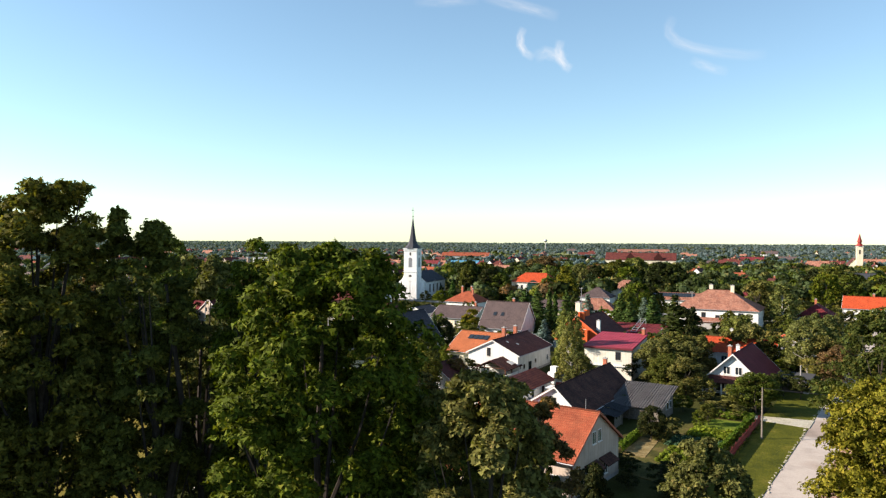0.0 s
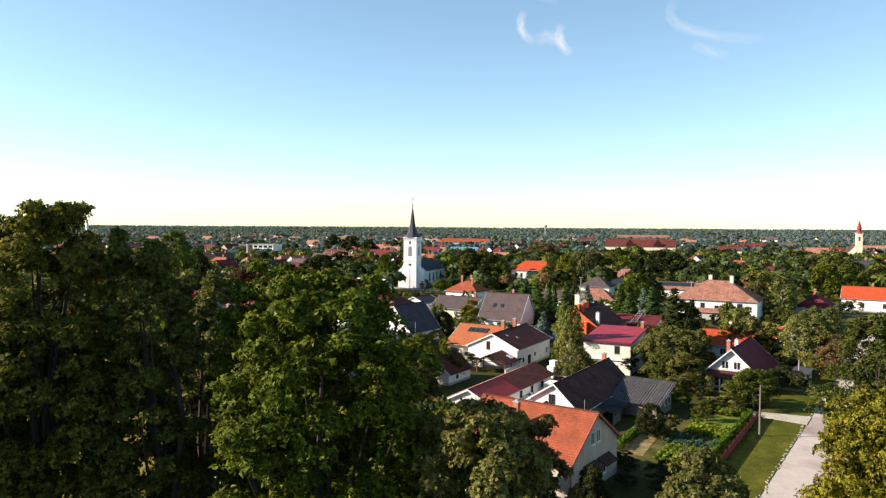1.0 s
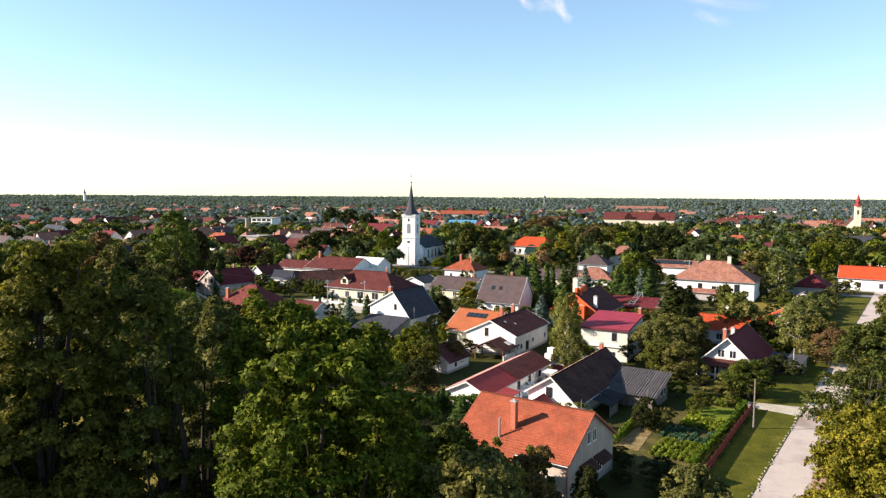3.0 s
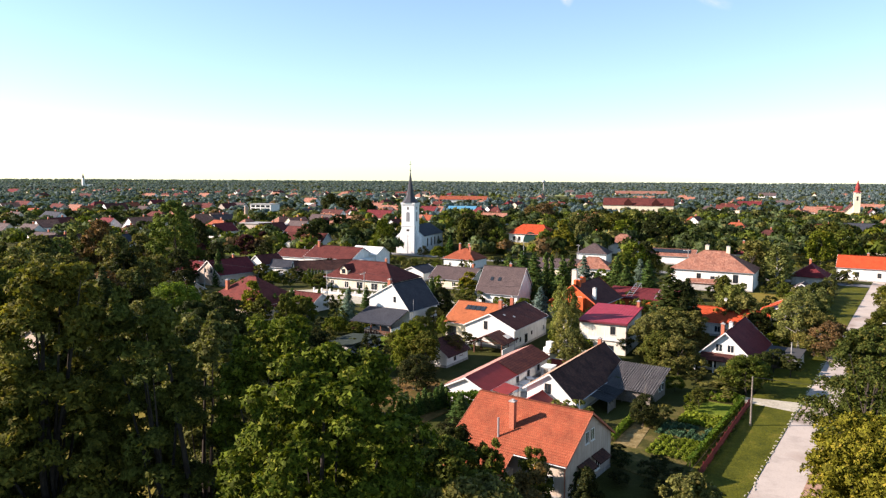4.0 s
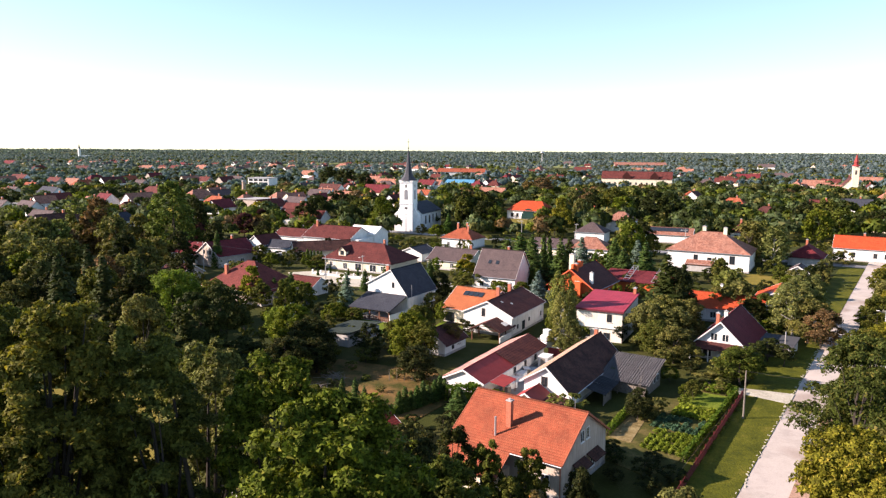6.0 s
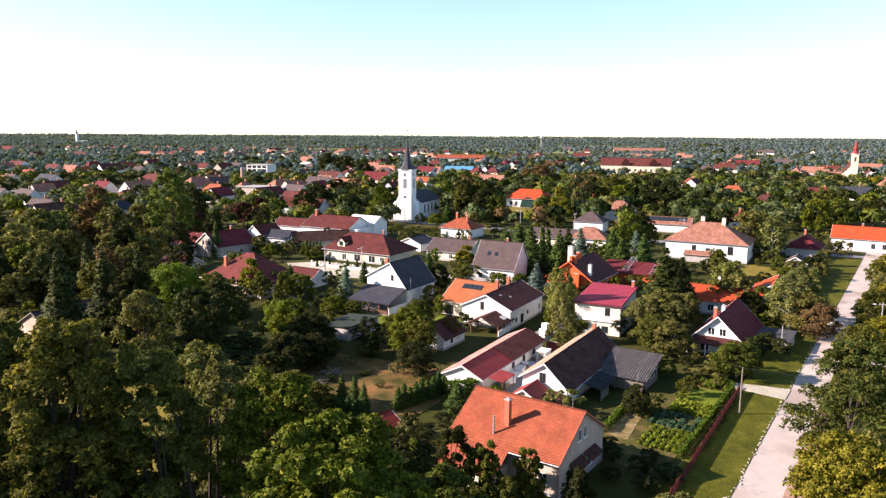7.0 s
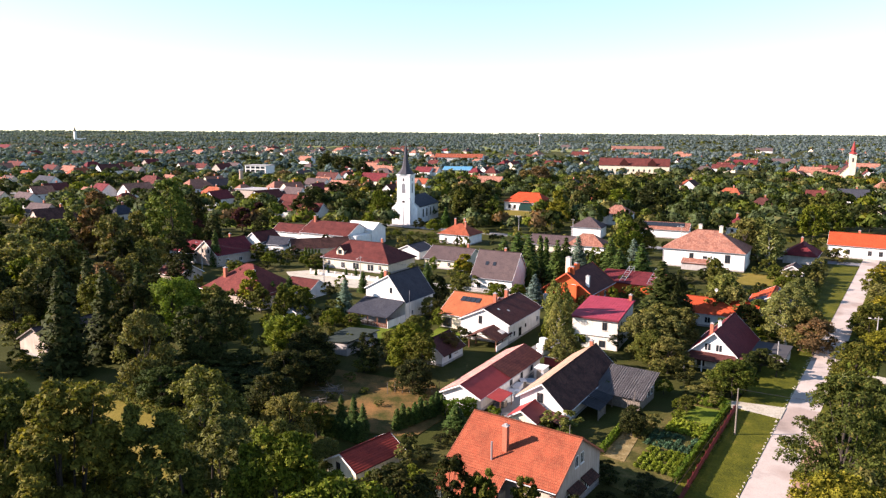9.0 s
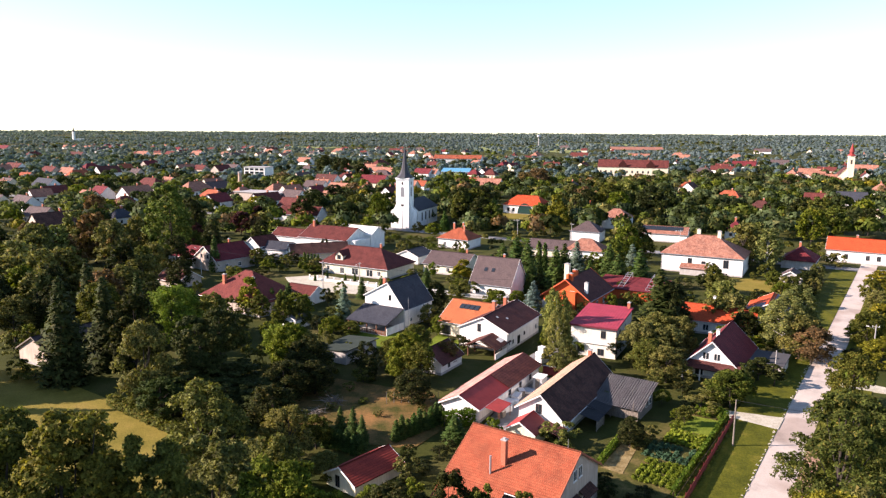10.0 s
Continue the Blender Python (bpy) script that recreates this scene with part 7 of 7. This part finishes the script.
for k in range(60):
    a, e = rng.uniform(0, math.tau), rng.uniform(0.05, 0.5)
    ln, cx, cy = rng.uniform(1.0, 2.6), rng.normal() * 0.9, rng.normal() * 0.6
    add_rod(bm, (cx, cy, 0.1 + rng.uniform(0, 0.7)), (cx + ln * math.cos(a), cy + ln * math.sin(a) * 0.7, 0.3 + ln * e), 0.035, 0.012, 4)
ob = part("brush_pile", bm, GREYWOOD)
ob.matrix_basis = pose(-19.5, 112.5, 0.06, 0, 0, 30)
tagged(ob, "loose pile of cut grey branches in the back garden", "brush", "", "stuff")
# dark picket fence beside the orange-roofed house
pf = thing("fence", pose(-5.4, 77.6, 0, 0, 0, 0), "low dark weathered picket fence under the trees", "fence")
pk = part("picket", box(0, -0.02, 0.05, 0.1, 0.02, 1.25), DARKFR, pf)
for k in range(1, 20):
    link_mesh("picket", pk.data, None, pf).location = (k * 0.19, 0, 0.02 * math.sin(k * 1.9))
for z in (0.35, 0.95):
    part("rail", box(0, 0.023, z, 3.75, 0.06, z + 0.08), DARKFR, pf)
# the red board fence on its low wall
fe = thing("fence", Matrix(), "weathered red board fence on a low concrete wall", "fence")
FX = pose(23.6, 72.1, 0, 0, 0, 57.7)
fe.matrix_basis = FX
part("plinth", box(0, -0.08, 0, 45, 0.08, 0.2), GREYR, fe)
bm = box(0, -0.12, 0.12, 0.16, -0.085, 1.3)
board = part("board", bm, REDWOOD, fe)
for k in range(1, 225):
    link_mesh("board", board.data, None, fe).location = (k * 0.2, 0.006 * math.sin(k * 1.7), 0.03 * math.sin(k * 0.9))
for k in range(19):
    part("post", box(k * 2.45, -0.01, 0, k * 2.45 + 0.1, 0.09, 1.35), REDWOOD, fe)
for z in (0.4, 1.0):
    part("rail", box(0, -0.015, z, 45, 0.03, z + 0.08), REDWOOD, fe)


def bed(x, y, ang, L, W, rows, h, leaves, seed, label, leaf=0.26, gaps=0.25):
    """A planted bed: rows of leafy plants of differing height with bare gaps."""
    rng = np.random.default_rng(seed)
    C, R = [], []
    for r in range(rows):
        for k in range(int(L / 0.42)):
            if noise.noise((k * 0.21 + seed, r * 0.6, 0.1)) < -0.45 + gaps:
                continue
            C.append((k * 0.42 + rng.normal() * 0.12, (r + 0.5) * W / rows + rng.normal() * 0.1, h * 0.35 * rng.uniform(0.5, 1.3)))
            R.append(0.3 * rng.uniform(0.6, 1.3))
    ob = tagged(link_mesh("vegetable_bed", leaf_mesh("vegetable_bed", *clump_leaves(np.array(C), np.array(R) * 1.25, 34, leaf, rng, h)), leaves), label, "plants", "", "stuff")
    ob.matrix_basis = pose(x, y, 0.04, 0, 0, ang)
    return ob


def plot(a, o):
    """A point a metres along the garden's hedge from its near end and o metres inside it."""
    return (31.2 + 0.556 * a - 0.831 * o, 87.4 + 0.831 * a + 0.556 * o)


bed(*plot(0.2, 0.7), 56.2, 7.6, 5.4, 6, 0.5, L_VINE, 301, "sprawling yellow-green pumpkin leaves", 0.36, 0.08)
bed(*plot(8.2, 0.7), 56.2, 5.6, 6.6, 7, 0.38, L_CABBAGE, 303, "blue-green cabbage plants in rows", 0.34, 0.18)
bed(*plot(14.4, 0.7), 56.2, 4.8, 5.2, 8, 0.85, L_MAIZE, 302, "yellowing maize rows", 0.4, 0.1)
bed(*plot(27.4, 0.7), 56.2, 5.4, 4.8, 6, 0.95, L_VINE, 305, "fresh green bean rows", 0.3, 0.0)
bed(*plot(-1.0, -1.9), 56.2, 28.0, 1.2, 2, 0.6, L_OLIVE, 306, "thin flower strip between hedge and fence", 0.2, 0.42)
bed(*plot(9.4, 7.4), 56.2, 5.0, 1.6, 3, 0.7, L_OLIVE, 304, "drying brownish bean plants", 0.26, 0.2)
slab("lawn", [plot(20.0, 0.7), plot(27.0, 0.7), plot(26.6, 6.8), plot(20.4, 6.6)], 0.07, G_LAWN, "small mown lawn in the vegetable garden", "lawn")
slab("garden", [plot(0.8, 7.4), plot(9.6, 8.4), plot(10.2, 10.8), plot(1.0, 10.6)], 0.07, G_STRAW, "trodden straw-covered garden ground", "garden")
slab("garden", [plot(-4.0, -0.4), plot(27.0, -0.4), plot(27.0, -1.7), plot(-4.0, -1.7)], 0.05, G_STRAW, "dry soil strip between hedge and fence", "garden")
plant("deep", 28.6, 100.5, 4.6, 2.2)
plant("green", 39.4, 108.6, 3.3, 1.4)
for a, o, h, r in ((13.2, 7.6, 2.6, 1.5), (10.8, 9.6, 2.0, 1.3), (19.6, 5.6, 1.6, 1.2), (24.0, 6.8, 1.7, 1.1)):
    plant("shrub_olive" if a < 19 else "shrub_bright", *plot(a, o), h, r)

# pale uneven stones along the lane's edge
edge = bpy.data.objects["road"]
bm = box(-0.3, -0.1, 0, 0.3, 0.1, 0.13)
bmesh.ops.bevel(bm, geom=bm.edges[:], offset=0.04, segments=1, affect="EDGES")
first = part("kerb_stone", bm, G_PALE, edge)
rng = np.random.default_rng(41)
for k in range(95):
    ob = first if k == 0 else link_mesh("kerb_stone", first.data, None, edge)
    px, py = lane_pt(-40 + k * 1.15 + rng.normal() * 0.3, -0.36 + rng.normal() * 0.14)
    ob.matrix_basis = pose(px, py, 0.0, rng.normal() * 3, rng.normal() * 3, 56.2 + rng.normal() * 22) @ Matrix.Diagonal((rng.uniform(0.35, 1.2), rng.uniform(0.5, 1.7), 1, 1))


# ---- poles and cables ----
def pole(x, y, h, label, mat, arm=True, lamp=False, lean=0.0, turn=0.0):
    ob = thing("utility_pole", pose(x, y, 0, lean, 0, turn), label, "pole", "poles along the streets")
    part("shaft", rod((0, 0, 0), (0, 0, h), 0.15, 0.09, 8), mat, ob)
    if arm:
        part("crossarm", box(-0.7, -0.05, h - 0.5, 0.7, 0.05, h - 0.38), mat, ob)
        for xx in (-0.6, 0, 0.6):
            part("insulator", rod((xx, 0, h - 0.38), (xx, 0, h - 0.18), 0.05, 0.03, 6), PALE, ob)
    if lamp:
        lp = part("lamp_arm", rod((0, 0, h - 0.9), (-1.3, 0, h - 0.5), 0.03, None, 6), METAL, ob)
        part("lamp_head", box(-1.8, -0.1, h - 0.55, -1.25, 0.1, h - 0.42), PALE, lp)
    return ob


pole(44.0, 101.0, 7.2, "slim weathered wooden pole on the grass verge", GREYWOOD, False)
pole(64.6, 132.3, 5.2, "leaning pale post beside the lane", CONC, False, False, 9, -30)
pole(91.1, 145.4, 6.4, "pale concrete pole with a street lamp", CONC, True, True, 0, -30)
pole(-31.6, 203.5, 8.6, "grey concrete pole on the forecourt", CONC, True, False, 0, 60)
pole(-21.0, 201.6, 8.6, "grey concrete pole with a street lamp", CONC, True, True, 0, 60)
pole(-3.5, 333.3, 9.0, "concrete pole before the church", CONC, True, False, 0, -30)
pole(-14.5, 326.0, 9.0, "concrete pole before the church", CONC, True, False, 0, -30)
pole(34.0, 298.0, 9.0, "concrete pole beside the cross street", CONC, True, True, 0, -30)
pole(54.0, 286.0, 9.0, "concrete pole beside the cross street", CONC, True, False, 0, -30)
pole(91.0, 268.0, 9.0, "concrete pole beside the cross street", CONC, True, True, 0, -30)
pole(-73.0, 226.0, 9.0, "grey pole with a lamp beside the maroon house", CONC, False, True)


def cable(a, b, sag, label):
    bm = bmesh.new()
    pts = [Vector(a).lerp(Vector(b), k / 12) - Vector((0, 0, sag * 4 * (k / 12) * (1 - k / 12))) for k in range(13)]
    for p, q in zip(pts, pts[1:]):
        add_rod(bm, p, q, 0.022, 0.022, 4)
    return tagged(part("cable", bm, IRON), label, "cable")


cable((-31.6, 203.5, 8.3), (-21.0, 201.6, 8.3), 0.3, "thin dark overhead cable between poles")
cable((-21.0, 201.6, 8.3), (21.0, 186.5, 7.0), 1.0, "thin dark overhead cable across the gardens")
cable((-31.6, 203.5, 8.3), (-73.0, 226.0, 8.6), 0.8, "thin dark overhead cable along the street")
cable((44.0, 101.0, 7.1), (70.0, 88.0, 8.0), 0.5, "thin dark overhead cable across the lane")
cable((64.6, 132.3, 5.0), (91.1, 145.4, 6.2), 0.5, "thin dark overhead cable across the lane")
cable((16.0, 128.0, 3.4), (8.0, 112.6, 2.7), 0.4, "pale clothes line across the cluttered yard")

# ---- low white fence behind the houses ----
wf = thing("fence", Matrix(), "long low white picket fence behind the gardens", "fence")
a, b = Vector((-8.0, 204.6, 0)), Vector((21.0, 190.0, 0))
ln = (b - a).length
wf.matrix_basis = Matrix.Translation(a) @ Matrix.Rotation(math.atan2(b.y - a.y, b.x - a.x), 4, "Z")
pk = part("picket", box(0, -0.03, 0.05, 0.16, 0.03, 1.25), PALE, wf)
for k in range(1, int(ln / 0.32)):
    link_mesh("picket", pk.data, None, wf).location = (k * 0.32, 0, 0)
for z in (0.35, 0.95):
    part("rail", box(0, 0.032, z, ln, 0.07, z + 0.09), PALE, wf)
fw = thing("garden_wall", pose(-38.0, 219.5, 0, 0, 0, -28), "low white wall with pillars round the forecourt", "wall")
part("wall", box(0, -0.12, 0, 24, 0.12, 0.7), WHITE, fw)
for k in range(9):
    part("pillar", box(k * 3 - 0.2, -0.2, 0, k * 3 + 0.2, 0.2, 1.5), WHITE, fw)
for x, y, h in ((-33, 221, 2.6), (-27, 217.5, 2.2), (-24, 216.5, 2.6), (-36, 217, 2.0)):
    plant("thuja", x, y, h, 0.5)

# ---- clutter in the yard between the two low houses ----
wk = thing("container", pose(21.4, 139.6, 0, 0, 0, 35), "white plastic liquid container stacked on another", "container")
for z in (0.0, 1.15):
    bm = box(-1.1, -0.9, z + 0.12, 1.1, 0.9, z + 1.1)
    bmesh.ops.bevel(bm, geom=bm.edges[:], offset=0.12, segments=2, affect="EDGES")
    part("tank", bm, FRAME, wk)
    part("pallet", box(-1.1, -0.9, z, 1.1, 0.9, z + 0.11), GREYWOOD, wk)
part("upper_box", box(-0.5, -0.7, 2.26, 0.6, 0.7, 3.3), FRAME, wk)
yard_wall = thing("garden_wall", pose(20.6, 132.8, 0, 0, 0, -28), "dark red painted wall across the end of the yard", "wall")
part("wall", box(0, -0.1, 0, 4.2, 0.1, 1.7), plain("red_wall_paint", (0.16, 0.03, 0.03), 0.85), yard_wall)
part("coping", box(-0.05, -0.16, 1.703, 4.25, 0.16, 1.8), CONC, yard_wall)
cb = thing("cabin", pose(18.4, 124.6, 0, 0, 0, 60), "grey-white box cabin beside the long low house", "cabin")
part("body", box(0, -0.9, 0, 2.4, 0.9, 2.1), plain("pale_panel", (0.36, 0.37, 0.37)), cb)
part("roof", box(-0.1, -1.0, 2.104, 2.5, 1.0, 2.18), FRAME, cb)
part("door", box(-0.04, -0.4, 0.1, -0.004, 0.4, 1.9), GREYWOOD, cb)
rng = np.random.default_rng(77)
for k, (x, y, w, d, h) in enumerate(((14.2, 119.8, 2.4, 1.2, 0.8), (12.6, 117.2, 1.8, 1.3, 0.7), (15.2, 121.6, 1.6, 1.0, 1.0), (12.0, 114.2, 1.5, 1.1, 0.9), (13.8, 117.6, 1.0, 0.9, 0.6), (10.9, 111.8, 1.2, 1.0, 1.1), (11.4, 113.4, 0.9, 0.7, 1.3))):
    bm = box(-w / 2, -d / 2, 0.0, w / 2, d / 2, h)
    bmesh.ops.bevel(bm, geom=bm.edges[:], offset=0.06, segments=1, affect="EDGES")
    cr = part("crate", bm, (FRAME, plain("pale_blue_plastic", (0.42, 0.5, 0.56)), GREYWOOD)[k % 3])
    cr.matrix_basis = pose(x, y, 0.05, 0, 0, 60 + rng.normal() * 14)
    part("lid", box(-w / 2 - 0.04, -d / 2 - 0.04, h + 0.003, w / 2 + 0.04, d / 2 + 0.04, h + 0.08), FRAME, cr)
    tagged(cr, ("white plastic crate with a lid", "pale blue plastic crate with a lid", "weathered wooden crate with a pale lid")[k % 3], "crate", "crates in the yard")
bar = thing("basin", pose(16.6, 123.0, 0), "round white plastic basin in the yard", "basin")
bm = rod((0, 0, 0), (0, 0, 0.5), 0.9, 1.05, 18)
part("bowl", bm, FRAME, bar)
part("rim", rod((0, 0, 0.503), (0, 0, 0.56), 1.12, 1.12, 18), plain("blue_grey_rim", (0.3, 0.36, 0.42)), bar)
for k, (x, y, hgt) in enumerate(((30.6, 109.0, 3.6), (31.3, 109.6, 3.0), (30.2, 108.4, 2.6), (33.0, 113.4, 3.8))):
    bm = bmesh.new()
    add_rod(bm, (0, 0, 0), (0.9 - 0.5 * k, 0.5, hgt), 0.05, 0.03, 5)
    sp = tagged(part("timber_pole", bm, GREYWOOD), "grey timber pole leaning against the shed", "pole", "leaning poles")
    sp.matrix_basis = pose(x, y, 0)
# brush heap and bare trunk in the back garden
rng = np.random.default_rng(55)
bm = bmesh.new()
for k in range(70):
    a = rng.uniform(0, math.tau)
    r = rng.uniform(0, 1.8)
    p = Vector((r * math.cos(a), r * math.sin(a) * 0.7, rng.uniform(0, 1.1) * (1 - r / 2.2)))
    q = p + Vector((rng.normal() * 0.9, rng.normal() * 0.9, abs(rng.normal()) * 0.35))
    add_rod(bm, p, q, 0.045, 0.015, 4)
bh2 = tagged(part("brush_heap", bm, GREYWOOD), "heap of grey cut branches in the back garden", "branches", "", "stuff")
bh2.matrix_basis = pose(-17.0, 118.2, 0.06)
# stakes of the back fence
wfence = thing("wire_fence", pose(-8.0, 117.5, 0, 0, 0, 6), "row of thin grey stakes of a garden fence", "fence")
for k in range(8):
    part("stake", rod((k * 1.25, 0.1 * math.sin(k * 2), 0), (k * 1.25 + 0.05 * math.sin(k), 0, 2.0 + 0.3 * math.sin(k * 1.7)), 0.05, 0.04, 5), GREYWOOD, wfence)
part("wire", rod((0, 0, 1.4), (8.75, 0, 1.4), 0.012, None, 4), IRON, wfence)

# ---- thin clouds, far behind everything ----
def cloud_material():
    m = bpy.data.materials.new("thin_cloud")
    m.use_nodes = True
    n, l = m.node_tree.nodes, m.node_tree.links
    n.remove(n["Principled BSDF"])
    uv = coords(n, "UV")
    sep = n.new("ShaderNodeSeparateXYZ")
    l.new(uv, sep.inputs[0])

    def calc(op, a, b=None):
        k = n.new("ShaderNodeMath")
        k.operation = op
        for i, v in enumerate((a, b)):
            if v is None:
                continue
            if isinstance(v, (int, float)):
                k.inputs[i].default_value = v
            else:
                l.new(v, k.inputs[i])
        return k.outputs[0]

    def hump(v):
        return calc("MULTIPLY", calc("MULTIPLY", v, calc("SUBTRACT", 1.0, v)), 4.0)
    across = calc("POWER", hump(sep.outputs["Y"]), 1.6)
    along = calc("POWER", hump(sep.outputs["X"]), 0.9)
    wisp = calc("ADD", calc("MULTIPLY", noise_of(n, l, uv, 3.5, 4), 1.3), -0.2)
    att = n.new("ShaderNodeObjectInfo")
    a = calc("MULTIPLY", calc("MULTIPLY", across, along), wisp)
    sepc = n.new("ShaderNodeSeparateColor")
    l.new(att.outputs["Color"], sepc.inputs[0])
    a = calc("MULTIPLY", a, sepc.outputs["Red"])
    em = n.new("ShaderNodeEmission")
    em.inputs["Color"].default_value, em.inputs["Strength"].default_value = (1, 0.98, 0.96, 1), 0.48
    tr = n.new("ShaderNodeBsdfTransparent")
    mx = n.new("ShaderNodeMixShader")
    l.new(a, mx.inputs[0])
    l.new(tr.outputs[0], mx.inputs[1])
    l.new(em.outputs[0], mx.inputs[2])
    l.new(mx.outputs[0], n["Material Output"].inputs["Surface"])
    return m


CLOUD = cloud_material()


def cloud(pts, half, strength):
    """A thin wisp: a soft ribbon along its line, widest in the middle."""
    bm = bmesh.new()
    uvl = bm.loops.layers.uv.new("UVMap")
    v = [Vector(p) for p in pts]
    rows = []
    for k, p in enumerate(v):
        d = (v[min(k + 1, len(v) - 1)] - v[max(k - 1, 0)]).normalized()
        s = d.cross(p.normalized()).normalized() * half
        rows.append((bm.verts.new(p - s), bm.verts.new(p + s)))
    for k in range(len(v) - 1):
        f = bm.faces.new((rows[k][0], rows[k][1], rows[k + 1][1], rows[k + 1][0]))
        for lp, (a, b) in zip(f.loops, ((k, 0), (k, 1), (k + 1, 1), (k + 1, 0))):
            lp[uvl].uv = (a / (len(v) - 1), b)
    ob = tagged(part("cloud", bm, CLOUD), "thin white wisp of high cloud in the sky", "cloud", "", "structure")
    ob.color = (strength, strength, strength, 1)
    return ob


cloud([(464, 4300, 1270), (446, 4316, 1222), (448, 4329, 1172), (479, 4337, 1128), (533, 4339, 1096)], 31, 1.0)
cloud([(677, 4293, 1197), (670, 4308, 1142), (679, 4320, 1092), (717, 4324, 1047), (750, 4323, 1027)], 35, 1.0)
cloud([(529, 4338, 1102), (593, 4324, 1126), (659, 4318, 1111), (709, 4318, 1079)], 48, 0.6)
cloud([(1282, 4126, 1288), (1264, 4146, 1237), (1268, 4157, 1196), (1312, 4156, 1151), (1393, 4139, 1115), (1508, 4107, 1082), (1661, 4055, 1052), (1766, 4012, 1048)], 38, 0.45)
cloud([(1390, 4156, 1050), (1443, 4145, 1022), (1508, 4129, 993), (1587, 4104, 969)], 35, 0.4)
cloud([(-185, 4279, 1410), (11, 4282, 1412), (208, 4273, 1424)], 42, 0.3)
cloud([(207, 4267, 1441), (371, 4271, 1398), (534, 4266, 1358), (665, 4260, 1318)], 42, 0.45)

# sorts of trees that stand nowhere are not kept
for key, ob in PROTO.items():
    if key not in USED:
        for kid in list(ob.children_recursive):
            bpy.data.objects.remove(kid)
        bpy.data.objects.remove(ob)
